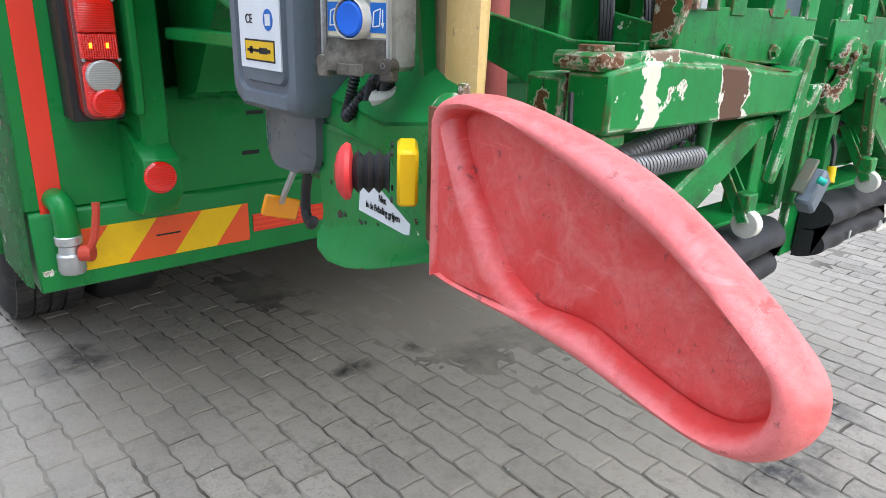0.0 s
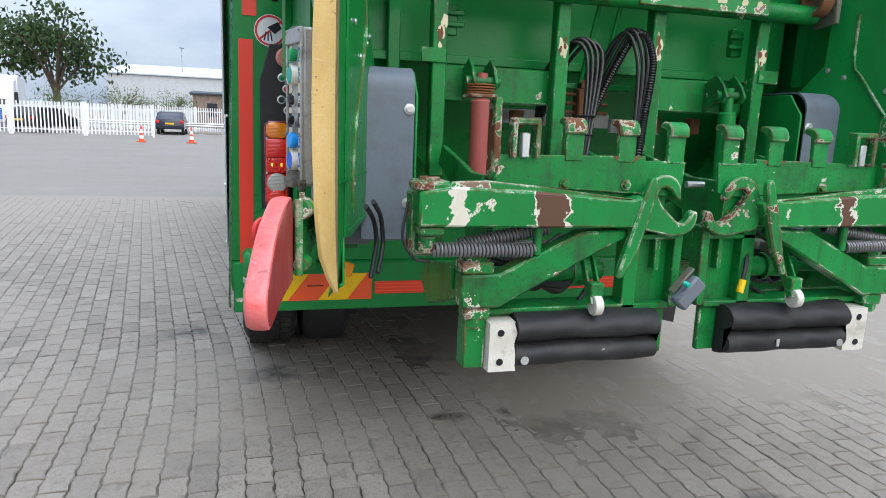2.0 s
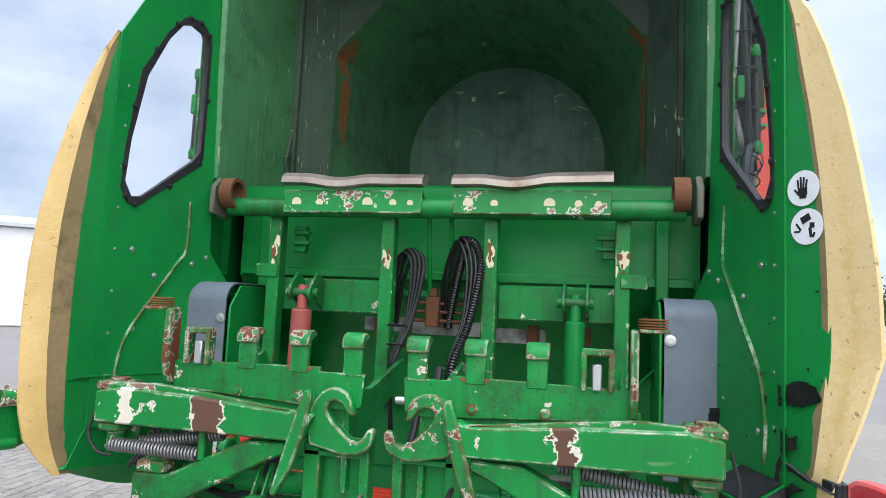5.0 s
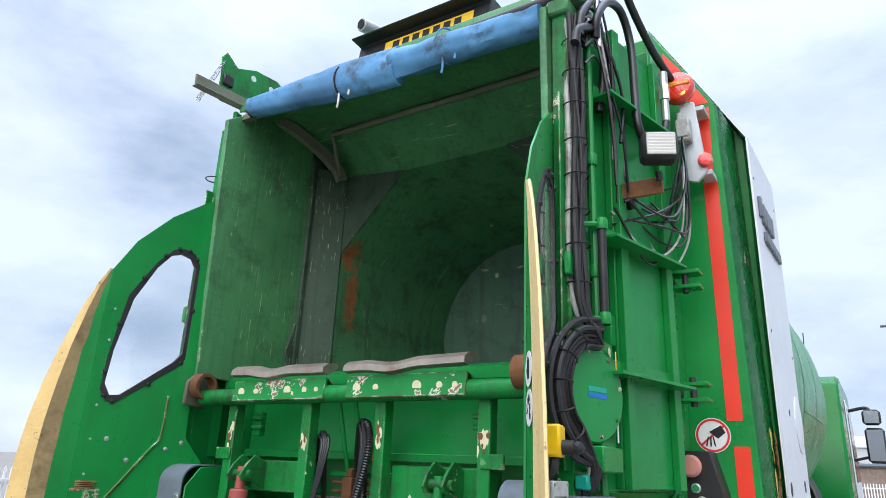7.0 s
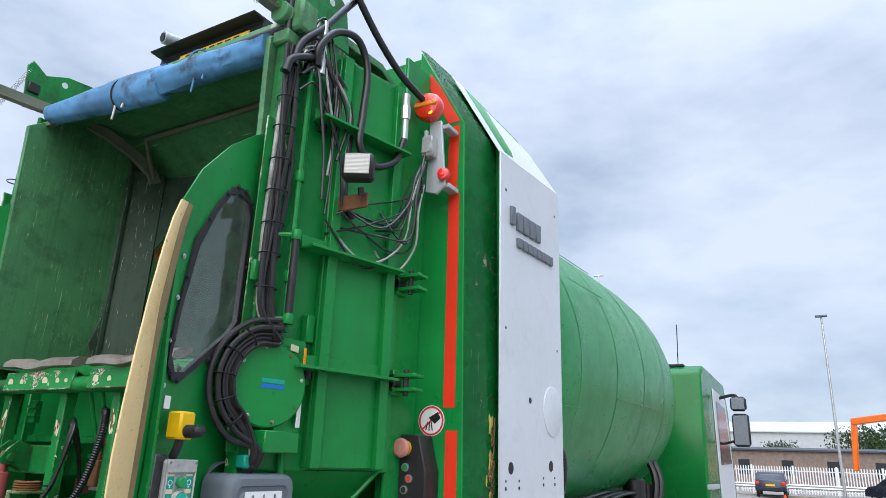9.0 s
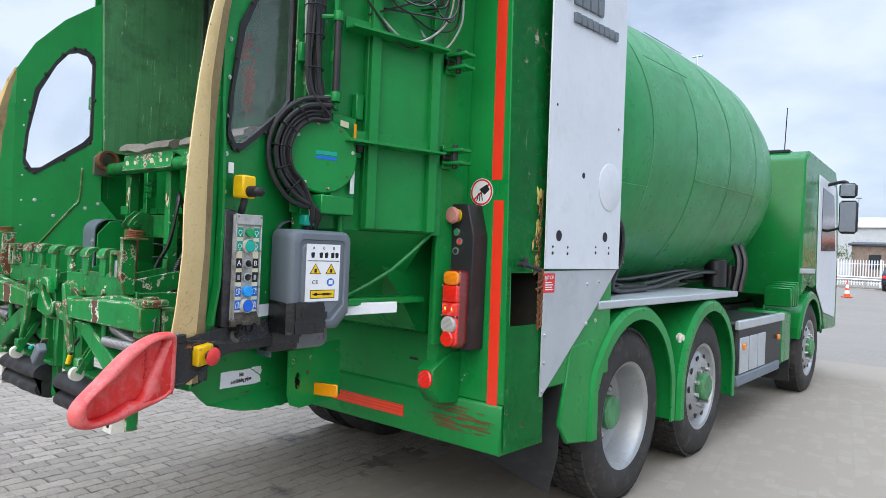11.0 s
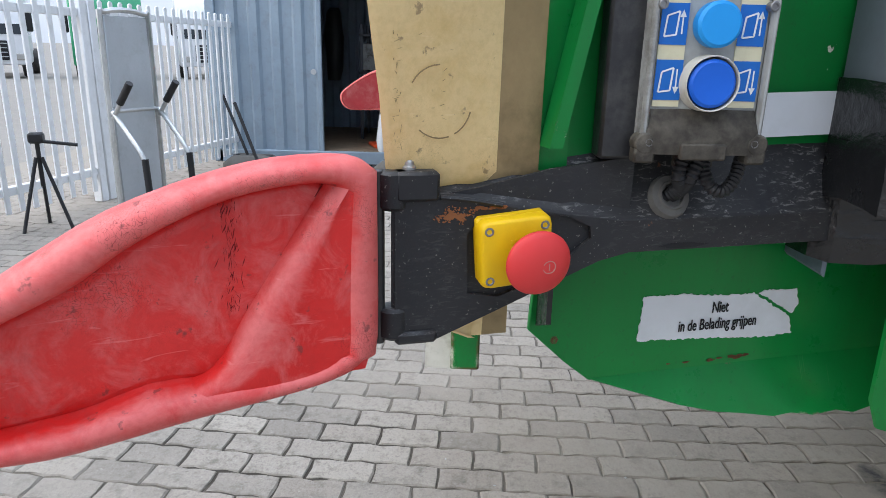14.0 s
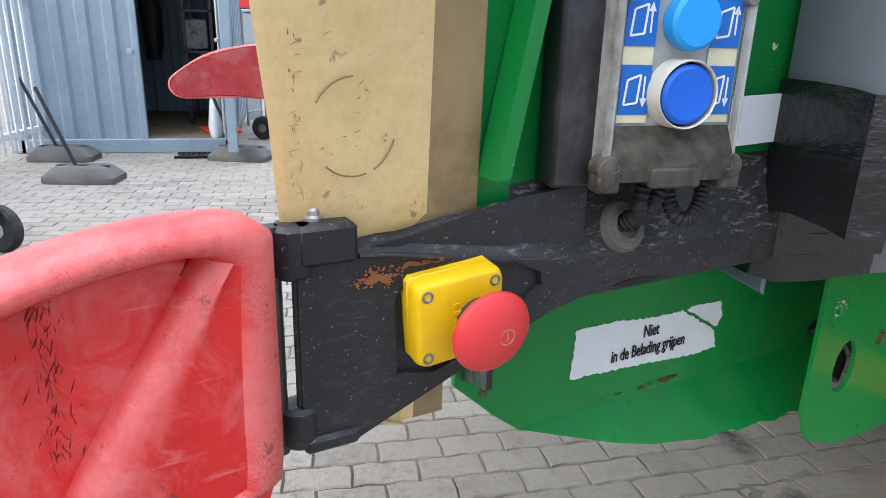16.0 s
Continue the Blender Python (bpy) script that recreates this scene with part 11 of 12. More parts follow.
# chain on the fence end
bm = B()
for k in range(26):
    z = 1.5 - 0.045 * k
    m = Matrix.Translation((-2.58 + 0.01 * math.sin(k), -4.17, z)) @ pose(0, 0, 0, 0, 0, 90 * (k % 2))
    tube(bm, [m @ Vector((0.012 * math.cos(a), 0, 0.03 * math.sin(a))) for a in [i * math.pi / 4 for i in range(9)]], 0.005, 5, 2)
solid("hanging_chain", bm, "rust", (-2.58, -4.17, 0.4), "rusty chain hanging on the fence", "chain")
# chain-link grating at the container sill
part_grid = B()
for k in range(9):
    box(part_grid, -5.80, -5.54, -2.30 + 0.05 * k, -2.27 + 0.05 * k, 0.0, 0.02, 0)
box(part_grid, -5.80, -5.77, -2.32, -1.85, 0.0, 0.025, 0)
box(part_grid, -5.57, -5.54, -2.32, -1.85, 0.0, 0.025, 0)
solid("foot_scraper", part_grid, "blackp", (-5.65, -2.1, 0), "black metal foot scraper on the paving", "foot scraper")


# ---- far side of the yard ----
def far_fence(a, b, height, name_label, n_posts):
    a, b = Vector(a), Vector(b)
    d = b - a
    L = d.length
    turn = math.degrees(math.atan2(d.y, d.x))
    T = Matrix.Translation(a) @ pose(0, 0, 0, 0, 0, turn)
    f = thing("fence_run", tuple(a), name_label, "fence", "far yard fences")
    for k in range(n_posts):
        x = L * k / (n_posts - 1)
        part("post", box(B(), x - 0.06, x + 0.06, -0.05, 0.05, 0, height + 0.05, 0.01, T), "whitepaint", f)
    for z in (0.3, height - 0.3):
        part("rail", box(B(), 0, L, -0.03, 0.03, z - 0.03, z + 0.03, 0, T), "whitepaint", f)
    bm = B()
    n_s = int(L / 0.17)
    for k in range(n_s):
        x = (k + 0.5) * L / n_s
        prism(bm, [(x - 0.035, 0.1), (x + 0.035, 0.1), (x + 0.035, height - 0.05), (x, height), (x - 0.035, height - 0.05)], "y", -0.04, -0.03)
    bmesh.ops.transform(bm, matrix=T, verts=bm.verts)
    tagged(part("slats", bm, "whitepaint", f), kind="stuff")
    return f


for x in (-20.4, -17.0, -13.6, -10.2):
    far_fence((x, 36.5 + (x + 20) * 0.12, 0), (x + 3.3, 36.9 + (x + 20) * 0.12, 0), 1.75, "white steel gate section across the yard", 2)
far_fence((-40, 52, 0), (-6, 53, 0), 1.9, "long white palisade fence along the road", 14)
far_fence((-6, 53, 0), (26, 52, 0), 1.9, "long white palisade fence along the road", 13)
far_fence((26, 52, 0), (60, 40, 0), 1.9, "long white palisade fence along the road", 13)


def car(at, turn, mat, label):
    c = thing("parked_car", at, label, "car", "parked cars")
    T = Matrix.Translation(at) @ pose(0, 0, 0, 0, 0, turn)
    side = [(-2.0, 0.35), (-2.05, 0.60), (-1.98, 0.88), (-1.75, 1.25), (-1.2, 1.46), (-0.2, 1.48), (0.55, 1.30), (1.05, 0.98), (1.75, 0.86), (2.02, 0.66), (2.05, 0.35)]
    bm = B()
    rows = []
    for x, k in ((-0.86, 0.90), (-0.80, 1.0), (0.80, 1.0), (0.86, 0.90)):
        rows.append([T @ Vector((x * (1 - 0.13 * max(0.0, (z - 0.9) / 0.6)), y * (0.985 if k < 1 else 1.0), 0.35 + (z - 0.35) * (0.97 if k < 1 else 1.0))) for y, z in side])
    ribbon(bm, rows, True)
    body = part("body", bm, mat, c, "", 50)
    bm = B()
    plate(bm, [T @ Vector(p) for p in ((-0.58, -1.93, 0.98), (0.58, -1.93, 0.98), (0.52, -1.60, 1.37), (-0.52, -1.60, 1.37))], 0.02)
    part("rear_window", bm, "carglass", c)
    for s in (-1, 1):
        part("side_window", plate(B(), [T @ Vector((s * 0.80, y, z)) for y, z in ((-1.45, 0.98), (0.85, 0.98), (0.45, 1.26), (-0.2, 1.40), (-1.15, 1.38))], 0.03), "carglass", c)
        part("rear_light", box(B(), s * 0.62, s * 0.84, -2.06, -1.92, 0.74, 0.92, 0.02, T), "lampred", c)
        for y in (-1.25, 1.25):
            w = part("wheel", lathe(B(), [(0.18, -0.09), (0.30, -0.09), (0.315, -0.07), (0.315, 0.07), (0.30, 0.09), (0.18, 0.09)], T @ Vector((s * 0.76, y, 0.315)), T.to_3x3() @ Vector((1, 0, 0)), 24), "tyre", c)
            part("hubcap", lathe(B(), [(0, -0.08), (0.18, -0.085), (0.18, 0.085), (0, 0.08)], T @ Vector((s * 0.76, y, 0.315)), T.to_3x3() @ Vector((1, 0, 0)), 18), "steel", w)
    part("bumper", box(B(), -0.80, 0.80, -2.10, -1.95, 0.38, 0.62, 0.04, T), mat, c)
    part("number_plate", box(B(), -0.26, 0.26, -2.115, -2.10, 0.66, 0.77, 0, T), "plate", c)
    return c


car((-6.9, 46.5, 0), 2, "carblue", "dark blue hatchback parked by the fence")
car((-13.4, 42.0, 0), -20, "carblack", "black hatchback parked behind the gate")
car((-1.6, 47.0, 0), 2, "carblue", "dark hatchback parked by the fence")
car((5.2, 44.0, 0), 35, "carblue", "dark hatchback parked by the cones")

# kerb with white marks, road strip and guard rail along the fence
bm = B()
box(bm, -60, 60, 47.9, 48.1, -0.1, 0.10, 0.02)
solid("kerb", bm, "joint", (0, 48, 0), "low concrete kerb", "", "", "structure")
bm = B()
for k in range(40):
    box(bm, -40 + 2.0 * k, -39 + 2.0 * k, 47.6, 47.78, -0.008, 0.0, 0)
solid("white_road_marks", bm, "white", (0, 47.7, 0), "row of white painted marks", "road marking", "", "stuff")
rail = thing("guard_rail", (0, 50.5, 0), "galvanised guard rail along the verge", "guard rail")
bm = B()
prism(bm, [(50.5, 0.45), (50.45, 0.52), (50.5, 0.60), (50.45, 0.68), (50.5, 0.75), (50.54, 0.75), (50.54, 0.45)], "x", -45, 45)
part("beam", bm, "steel", rail)
for k in range(23):
    part("rail_post", box(B(), -44 + 4 * k, -43.9 + 4 * k, 50.55, 50.65, 0, 0.7, 0), "steel", rail)


# ---- trees, bushes and buildings beyond the fence ----
def tree(at, height, spread, seed, leaf="leaf", n_leaf=2600, label="broad dark green tree beyond the fence"):
    rng = random.Random(seed)
    t = thing("tree", at, label, "tree", "trees")
    x, y, z = at
    bm = B()
    trunk_h = height * 0.35
    tube(bm, [(x, y, z), (x + 0.1, y, z + trunk_h * 0.5), (x, y, z + trunk_h)], height * 0.03, 8, 3)
    limbs = []
    for k in range(9):
        a, e = rng.uniform(0, 6.28), rng.uniform(0.3, 1.1)
        L = spread * rng.uniform(0.5, 0.95)
        end = Vector((x + math.cos(a) * L * math.cos(e), y + math.sin(a) * L * math.cos(e), z + trunk_h + (height - trunk_h) * math.sin(e) * 0.85))
        mid = Vector((x, y, z + trunk_h)).lerp(end, 0.5) + Vector((0, 0, height * 0.05))
        tube(bm, [(x, y, z + trunk_h * rng.uniform(0.6, 1.0)), mid, end], height * 0.011, 5, 3)
        limbs.append((mid, end))
    part("trunk", bm, "bark", t)
    clumps = []
    for mid, end in limbs:
        for _ in range(4):
            clumps.append(mid.lerp(end, rng.uniform(0.3, 1.05)) + Vector((rng.gauss(0, 1), rng.gauss(0, 1), rng.gauss(0, 0.8))) * spread * 0.16)
    for _ in range(10):
        clumps.append(Vector((x + rng.gauss(0, spread * 0.28), y + rng.gauss(0, spread * 0.28), z + height * rng.uniform(0.45, 0.92))))
    verts, faces = [], []
    for k in range(n_leaf):
        c = rng.choice(clumps)
        p = c + Vector((rng.gauss(0, 1), rng.gauss(0, 1), rng.gauss(0, 0.8))) * spread * 0.13
        q = Euler((rng.uniform(0, 6), rng.uniform(0, 6), rng.uniform(0, 6))).to_matrix()
        r = height * rng.uniform(0.014, 0.030)
        i = len(verts)
        for a, b, cc in ((-1, 0, 0), (0, -0.6, 0.15), (1, 0, 0), (0, 0.6, 0.15)):
            verts.append(p + q @ Vector((a, b, cc)) * r - Vector(at))
        faces.append((i, i + 1, i + 2, i + 3))
    me = bpy.data.meshes.new("crown")
    me.from_pydata(verts, [], faces)
    me.materials.append(M[leaf])
    cr = new("crown", me)
    cr.parent = t
    tagged(cr, kind="stuff")
    return t


tree((-29, 76, 0), 11.5, 6.4, 1)
tree((-21, 74, 0), 11.2, 6.2, 2)
tree((-39, 80, 0), 12.5, 6.2, 3)
tree((-50, 78, 0), 11, 6, 7)
tree((4.5, 88, 0), 7.2, 4.2, 4)
tree((-3.2, 84, 0), 5.0, 3.0, 5)
tree((26, 70, 0), 6.0, 5.0, 8)
tree((40, 66, 0), 6.5, 5.5, 9)
tree((58, 58, 0), 5.6, 5.0, 10)
for k, (x, y, h, w) in enumerate(((-13.5, 66, 3.6, 3.2), (-9.0, 66.5, 3.4, 3.0), (-18.5, 66, 3.2, 3.4), (14, 66, 3.2, 3.4), (20, 64, 3.4, 3.6), (32, 60, 3.6, 4.0), (47, 55, 3.2, 3.6))):
    tree((x, y, 0), h, w, 20 + k, "bush", 1100, "round green bush beyond the fence")


def house(name, at, size, turn, mat, label, roof_mat="roofsheet", roof_rise=0.8, windows=0):
    hh = thing(name, at, label, "building", "buildings beyond the yard")
    T = Matrix.Translation(at) @ pose(0, 0, 0, 0, 0, turn)
    a, b, h = size[0] / 2, size[1] / 2, size[2]
    part("wall", box(B(), -a, a, -b, b, 0, h, 0.05, T), mat, hh)
    bm = B()
    prism(bm, [(-b - 0.3, h), (b + 0.3, h), (b + 0.3, h + 0.15), (0, h + 0.15 + roof_rise), (-b - 0.3, h + 0.15)], "x", -a - 0.3, a + 0.3)
    bmesh.ops.transform(bm, matrix=T, verts=bm.verts)
    part("roof", bm, roof_mat, hh)
    for k in range(windows):
        x = -a + (k + 0.5) * 2 * a / windows
        w = part("window", box(B(), x - 0.5, x + 0.5, -b - 0.06, -b + 0.02, h * 0.35, h * 0.75, 0.02, T), "carglass", hh)
    return hh


house("brick_shed", (1.5, 76, 0), (19, 8, 3.4), 2, "brickwall", "old low brick shed beyond the fence", "darkbuild", 0.3, 5)
house("warehouse", (8, 118, 0), (60, 30, 6.6), 0, "roofsheet", "long pale warehouse behind the trees", "roofsheet", 2.2, 0)
house("brick_shed", (34, 84, 0), (26, 9, 3.6), -12, "brickwall", "old low brick shed beyond the fence", "darkbuild", 0.3, 6)
house("warehouse", (48, 120, 0), (60, 30, 6.0), -15, "roofsheet", "long pale warehouse behind the trees", "roofsheet", 1.6, 0)
house("showroom_hall", (-150, -11, 0), (44, 30, 7.4), 90, "darkbuild", "long dark clad showroom hall", "darkbuild", 0.2, 9)
hall = house("dealer_hall", (-150, 31, 0), (38, 30, 6.6), 90, "darkbuild", "dark hall with a green sign band", "darkbuild", 0.2, 8)
sign_band = part("sign_band", box(B(), -134.9, -134.6, 13, 49, 4.6, 6.5, 0.02), "carblack", hall, "dark band with green and white marks")
for k in range(9):
    part("sign_mark", box(B(), -134.6, -134.5, 14.5 + 3.6 * k, 17.0 + 3.6 * k, 4.95, 6.15, 0.0), "greenv" if k < 3 else "white", sign_band)
house("white_hall", (-26, 26, 0), (16, 10, 4.3), 35, "vanwhite", "long white hall beside the yard", "roofsheet", 0.8, 0)

# lamp posts
for at in ((2.35, 46.0, 0), (-12.5, 108, 0)):
    lp = thing("street_lamp", at, "tall grey street lamp with a flat head", "street lamp", "street lamps")
    x, y, z = at
    part("pole", cyl(B(), (x, y, z), (x, y, 11.0), 0.10, 10, 0.06), "steel", lp)
    part("head", box(B(), x - 0.35, x + 0.35, y - 0.25, y + 0.1, 11.0, 11.12, 0.03), "fender", lp)


# orange excavator past the cab
def excavator(at, turn):
    e = thing("excavator", at, "orange excavator with a raised boom", "excavator")
    T = Matrix.Translation(at) @ pose(0, 0, 0, 0, 0, turn)
    for s in (-1, 1):
        part("track", box(B(), s * 0.8, s * 1.3, -1.8, 1.8, 0, 0.8, 0.25, T), "rubber", e)
    part("house", box(B(), -1.2, 1.2, -2.0, 1.2, 1.0, 2.2, 0.12, T), "orangev", e)
    cabx = part("cab", box(B(), -1.2, -0.2, 0.2, 1.6, 1.0, 2.9, 0.12, T), "orangev", e)
    part("cab_glass", box(B(), -1.21, -0.3, 0.3, 1.62, 1.7, 2.7, 0.05, T), "carglass", cabx)
    bm = B()
    for a, b, w in (((0.3, 1.2, 1.8), (0.3, 3.0, 4.6), 0.42), ((0.3, 3.0, 4.6), (0.3, 5.2, 4.3), 0.36), ((0.3, 5.2, 4.3), (0.3, 5.4, 1.8), 0.28)):
        a, b = T @ Vector(a), T @ Vector(b)
        d = b - a
        m = Matrix.Translation((a + b) / 2) @ d.to_track_quat("Z", "Y").to_matrix().to_4x4()
        box(bm, -w / 2, w / 2, -w / 2, w / 2, -d.length / 2 - 0.1, d.length / 2 + 0.1, 0.04, m)
    part("boom", bm, "orangev", e)
    return e


excavator((8.2, 40.5, 0), 75)


def lorry(at, turn, mat, label, grille="ink", box_len=0.0, box_mat="vanwhite"):
    """A parked tractor unit or box truck, front towards local -y."""
    t = thing("parked_lorry", at, label, "truck", "parked lorries")
    T = Matrix.Translation(at) @ pose(0, 0, 0, 0, 0, turn)
    bm = B()
    prism(bm, [(-1.15, 0.45), (-1.2, 1.4), (-1.05, 2.2), (-0.8, 2.95), (1.0, 3.15), (1.1, 0.9), (0.7, 0.9), (0.5, 0.5)], "x", -1.22, 1.22, 0.05)
    bmesh.ops.transform(bm, matrix=T, verts=bm.verts)
    part("cab", bm, mat, t)
    part("windscreen", plate(B(), [T @ Vector(p) for p in ((-1.08, -1.21, 1.50), (1.08, -1.21, 1.50), (1.02, -0.98, 2.35), (-1.02, -0.98, 2.35))], 0.03), "carglass", t)
    part("grille", box(B(), -0.62, 0.62, -1.235, -1.15, 0.62, 1.28, 0.03, T), grille, t)
    for k in range(4):
        part("grille_bar", box(B(), -0.60, 0.60, -1.245, -1.23, 0.72 + 0.15 * k, 0.75 + 0.15 * k, 0, T), "steel", t)
    for s in (-1, 1):
        part("headlamp", box(B(), s * 0.72, s * 1.14, -1.22, -1.1, 0.62, 0.85, 0.03, T), "lampclear", t)
        part("mirror", box(B(), s * 1.25, s * 1.45, -0.98, -0.85, 1.6, 2.3, 0.04, T), "blackp", t)
        part("side_glass", box(B(), s * 1.215, s * 1.228, -0.85, 0.2, 1.5, 2.25, 0, T), "carglass", t)
        for y in (-0.1, 3.3):
            w = part("wheel", lathe(B(), [(0.28, -0.14), (0.48, -0.14), (0.5, -0.1), (0.5, 0.1), (0.48, 0.14), (0.28, 0.14)], T @ Vector((s * 1.05, y, 0.5)), T.to_3x3() @ Vector((1, 0, 0)), 28), "tyre", t)
            part("rim", lathe(B(), [(0, -0.1), (0.28, -0.12), (0.28, 0.12), (0, 0.1)], T @ Vector((s * 1.05, y, 0.5)), T.to_3x3() @ Vector((1, 0, 0)), 20), "rim", w)
    part("chassis", box(B(), -0.45, 0.45, 0.8, 4.4, 0.6, 0.95, 0.02, T), "black", t)
    if box_len:
        part("load_box", box(B(), -1.25, 1.25, 1.3, 1.3 + box_len, 0.95, 3.4, 0.04, T), box_mat, t)
    return t


# lorries behind the fence, fronts to the yard, and a longer row far behind them
for x, y, turn, mat, lab, g, bl in (
        (-23.2, -18.2, 118, "vanwhite", "white tractor unit with a dark grille", "ink", 0.0),
        (-24.6, -14.6, 118, "greenv", "green tractor unit behind the fence", "greenv", 0.0),
        (-26.4, -11.4, 115, "vanwhite", "white tractor unit with a dark grille", "ink", 0.0),
        (-24.0, -2.4, 95, "redv", "red tractor unit behind the fence", "ink", 0.0),
        (-88, -3.5, 90, "vanwhite", "white box lorry far behind the fence", "ink", 5.0),
        (-90, 0.6, 95, "vanwhite", "white tractor unit far behind the fence", "ink", 0.0),
        (-92, 4.0, 92, "vanwhite", "white tractor unit far behind the fence", "ink", 0.0),
        (-90, 8.4, 20, "orangev", "orange box lorry far behind the fence", "ink", 4.0),
        (-92, 13.4, 88, "vanwhite", "white tractor unit far behind the fence", "ink", 0.0),
        (-92, 17.0, 92, "vanwhite", "white box lorry far behind the fence", "ink", 5.0),
        (-94, 20.6, 90, "vanwhite", "white tractor unit far behind the fence", "ink", 0.0),
        (-94, 24.2, 88, "vanwhite", "white box lorry far behind the fence", "ink", 5.0)):
    lorry((x, y, 0), turn, mat, lab, g, bl, "orangev" if mat == "orangev" else "vanwhite")
lorry((-17.3, 46, 0), 12, "vanwhite", "white box lorry parked beyond the gate", "blueink", 6.0)
far_fence((-15.6, 8.0, 0), (-13.05, -1.3, 0), 1.24, "white slat fence before the parked lorries", 5)
far_fence((-13.05, -1.3, 0), (-12.6, -5.2, 0), 1.24, "white slat fence before the parked lorries", 3)
PX, PY, PW, PL = (-7.5, 6.5), (-5.5, 9.0), 0.1035, 0.20
ground = bpy.data.objects["ground"]
# sand that lies uneven in the joints


def sand_z(x, y):
    a = noise.noise((x * 1.3, y * 1.3, 0.0)) + 0.6 * noise.noise((x * 5.0, y * 5.0, 3.0)) + 0.35 * noise.noise((x * 17.0, y * 17.0, 7.0))
    fill = max(0.0, min(1.0, (x + 0.55 + a * 0.3) / 0.5)) * max(0.0, min(1.0, (y + 0.35 + a * 0.3) / 0.5))
    return (-0.0042 + 0.0026 * max(-1.0, min(1.0, a * 1.4))) * (1 - fill) + fill * (0.0010 + 0.0012 * a)


def sand_sheet(xa, xb, ya, yb, step):
    nx, ny = int((xb - xa) / step) + 1, int((yb - ya) / step) + 1
    vs = [(xa + (xb - xa) * i / (nx - 1), ya + (yb - ya) * k / (ny - 1)) for k in range(ny) for i in range(nx)]
    return [(x, y, sand_z(x, y)) for x, y in vs], [(k * nx + i, k * nx + i + 1, (k + 1) * nx + i + 1, (k + 1) * nx + i) for k in range(ny - 1) for i in range(nx - 1)]


def sand(xa, xb, ya, yb, step):
    vs, fs = sand_sheet(xa, xb, ya, yb, step)
    me = bpy.data.meshes.new("joint_sand")
    me.from_pydata(vs, [], fs)
    me.materials.append(M["joint"])
    me.polygons.foreach_set("use_smooth", [True] * len(me.polygons))
    tagged(new("joint_sand", me), "dark sandy joints between the paving bricks", kind="structure")


sand(-3.6, 3.4, -3.6, 3.4, 0.025)
sand(PX[0] - 0.3, -3.6, PY[0] - 0.3, PY[1] + 0.3, 0.12)
sand(3.4, PX[1] + 0.3, PY[0] - 0.3, PY[1] + 0.3, 0.12)
sand(-3.6, 3.4, PY[0] - 0.3, -3.6, 0.12)
sand(-3.6, 3.4, 3.4, PY[1] + 0.3, 0.12)


def paver_block(w, l, rng):
    """One interlocking brick: wavy sides, worn top inside a lower shoulder."""
    a, b, wave = w / 2 - 0.0024, l / 2 - 0.0028, 0.0034
    side = [(-0.5, 1), (-0.25, -1), (0.0, 1), (0.25, -1), (0.5, 1)]
    line = [(a + wave * f, t * 2 * b) for t, f in side] + [(0.0, b + wave)] + [(-a + wave * f, t * 2 * b) for t, f in side[::-1]] + [(0.0, -b + wave)]
    j = lambda k: rng.uniform(-k, k)
    shrink = lambda x, y, e: (x - math.copysign(e, x) if abs(x) > 0.01 else x, y - math.copysign(e, y) if abs(y) > b * 0.8 else y)
    k = len(line)
    low = [(x, y, -0.016) for x, y in line]
    mid = [(x + j(0.0022), y + j(0.0022), -0.0040) for x, y in line]
    top = [(*(p + j(0.0024) for p in shrink(x, y, 0.0042)), 0.0) for x, y in line]
    fs = [tuple(range(2 * k, 3 * k))]
    for i in range(k):
        n1 = (i + 1) % k
        fs += [(i, n1, k + n1, k + i), (k + i, k + n1, 2 * k + n1, 2 * k + i)]
    return low + mid + top, fs


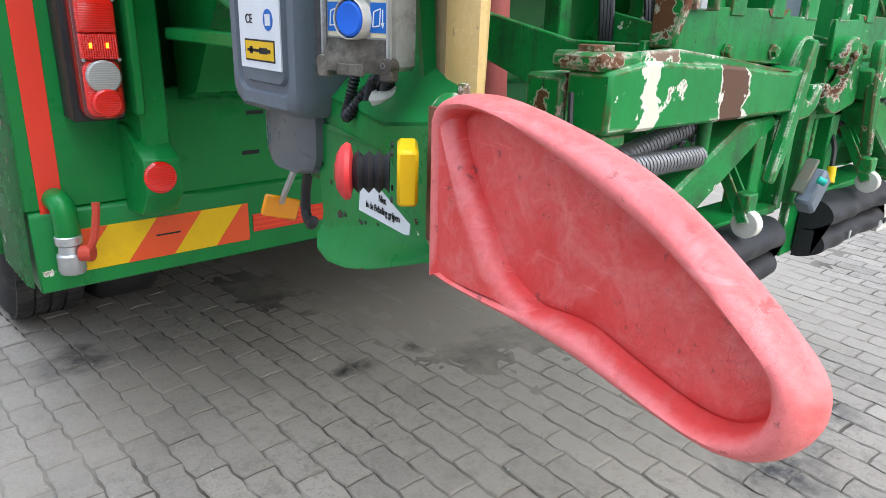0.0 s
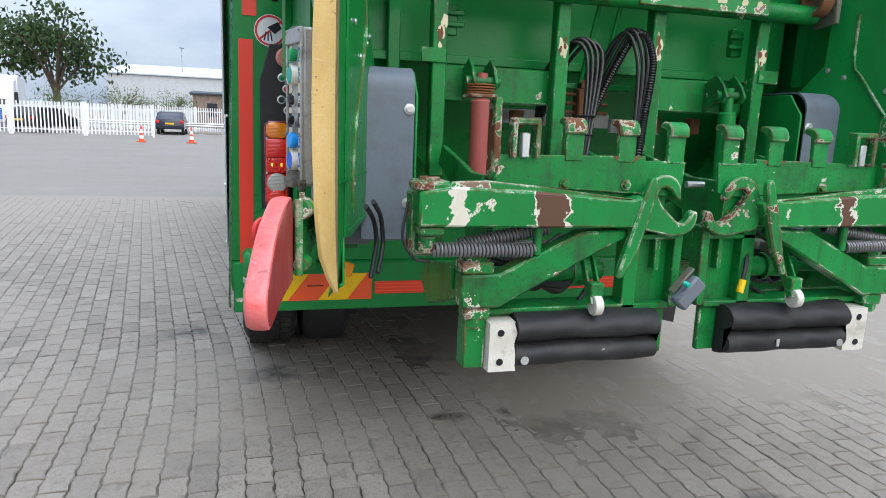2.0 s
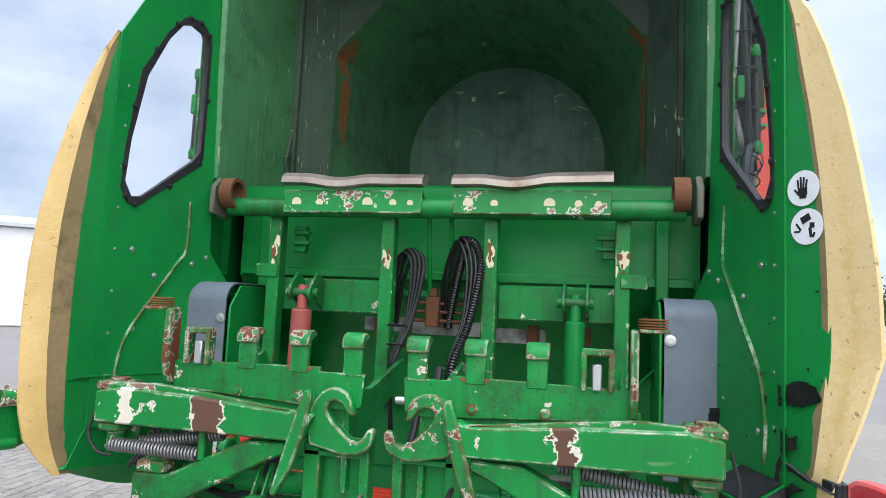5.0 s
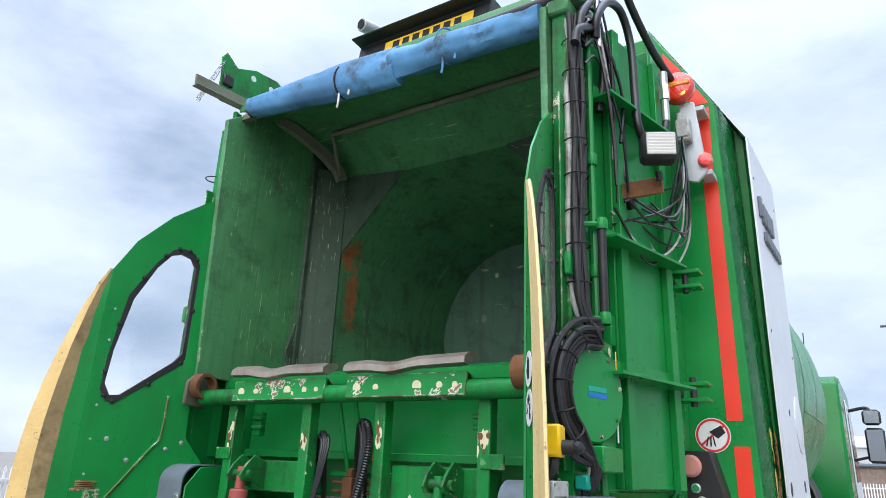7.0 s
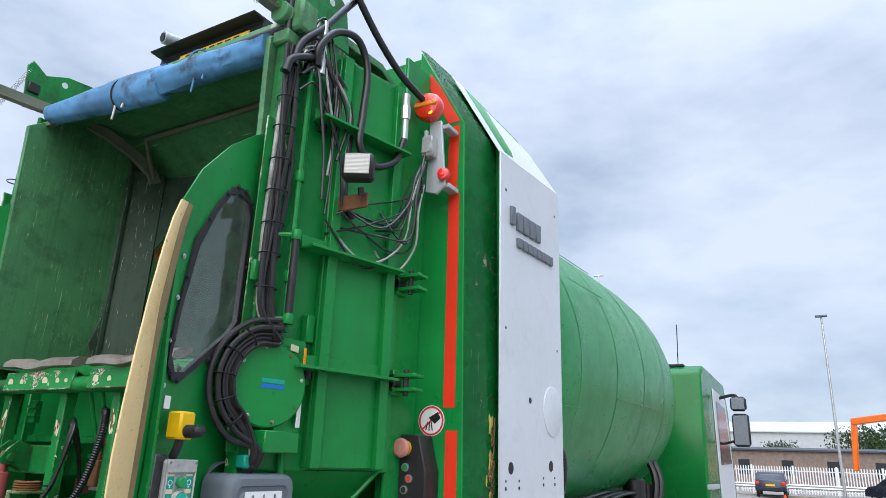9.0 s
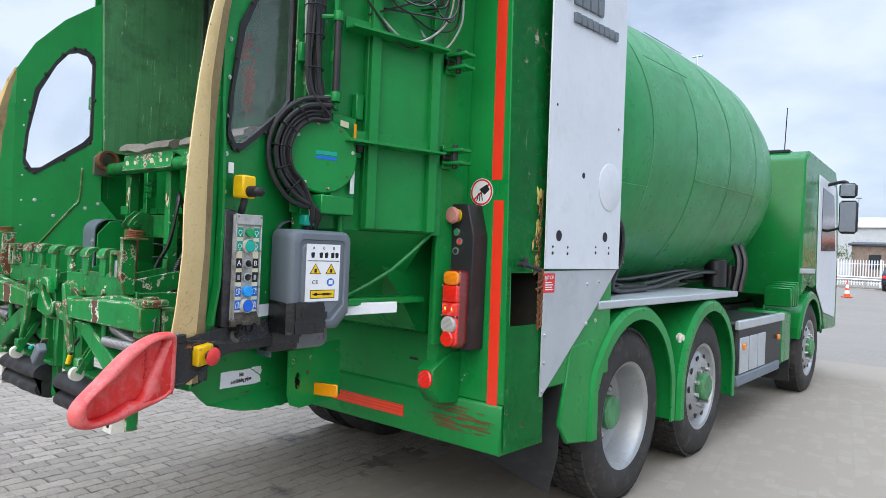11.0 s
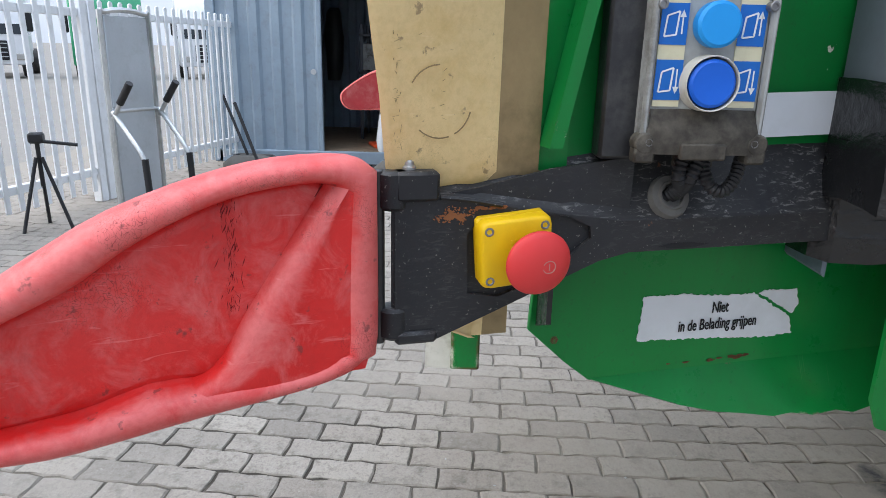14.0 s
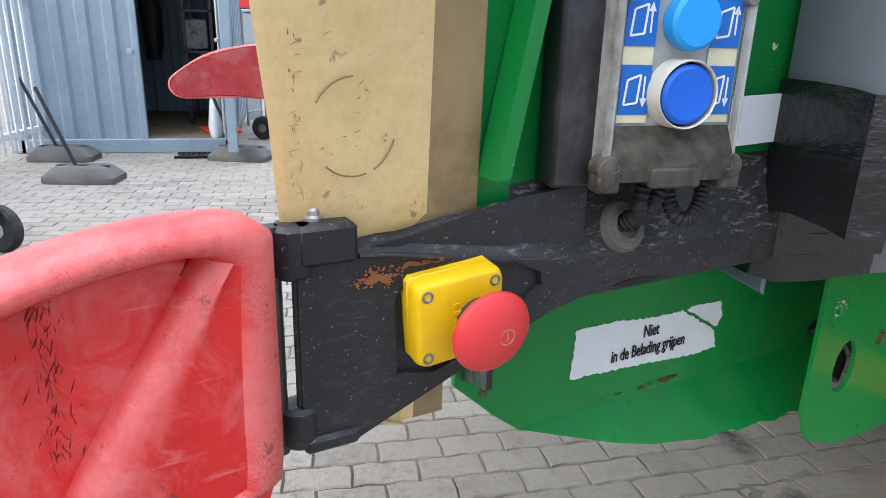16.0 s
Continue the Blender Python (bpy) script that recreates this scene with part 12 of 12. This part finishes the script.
rng = random.Random(40)
shapes = []
for k in range(24):
    vs, fs = paver_block(PW, PL, rng)
    me = bpy.data.meshes.new("paving_brick")
    me.from_pydata(vs, [], fs)
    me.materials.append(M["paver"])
    shapes.append((me, vs, fs))
verts, faces, singles = [], [], 0
for i in range(int((PX[1] - PX[0]) / PW)):
    shift = (i % 2) * PL / 2 + rng.uniform(-0.015, 0.015)
    for k in range(int((PY[1] - PY[0]) / PL)):
        y = PY[0] + shift + (k + 0.5) * PL
        # the courses bend gently
        q = max(-1.8, min(1.8, y))
        bend, slope = -0.031 * q - 0.034 * q * q, -0.031 - 0.068 * q
        c = Vector((PX[0] + (i + 0.5) * PW + bend + slope * (y - q), y, max(-0.0006, min(0.0022, rng.gauss(0.0006, 0.0009)))))
        rot = pose(c.x, c.y, c.z, rng.gauss(0, 0.25), rng.gauss(0, 0.45), -math.degrees(slope) + rng.gauss(0, 0.9))
        me, vs, fs = rng.choice(shapes)
        if -1.6 < c.x < 0.05 and -1.75 < c.y < 1.55 and singles < 300:
            ob = new("paving_brick", me)
            ob.parent, ob.matrix_basis = ground, rot
            singles += 1
            continue
        n0 = len(verts)
        verts += [rot @ Vector(v) for v in vs]
        faces += [tuple(n0 + q for q in f) for f in fs]
me = bpy.data.meshes.new("paving_field")
me.from_pydata(verts, [], faces)
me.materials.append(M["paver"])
field = new("paving_field", me)
field.parent = ground
tagged(field, "grey paving bricks with open joints", kind="stuff")

rng = random.Random(77)
verts, faces = [], []
for k in range(260):
    x, y, r = rng.uniform(-4, 3.5), rng.uniform(-3, 3.5), rng.uniform(0.002, 0.006)
    n0 = len(verts)
    verts += [(x + r * a, y + r * b, 0.001 + r * c) for a, b, c in ((1, 0, 0), (0, 1.2, 0), (-1, 0.1, 0), (0, -0.9, 0), (0.1, 0.1, 0.9))]
    faces += [(n0, n0 + 1, n0 + 4), (n0 + 1, n0 + 2, n0 + 4), (n0 + 2, n0 + 3, n0 + 4), (n0 + 3, n0, n0 + 4)]
me = bpy.data.meshes.new("grit")
me.from_pydata(verts, [], faces)
me.materials.append(M["ctrl"])
tagged(new("grit", me), "small stones and grit on the paving", "grit", kind="stuff")
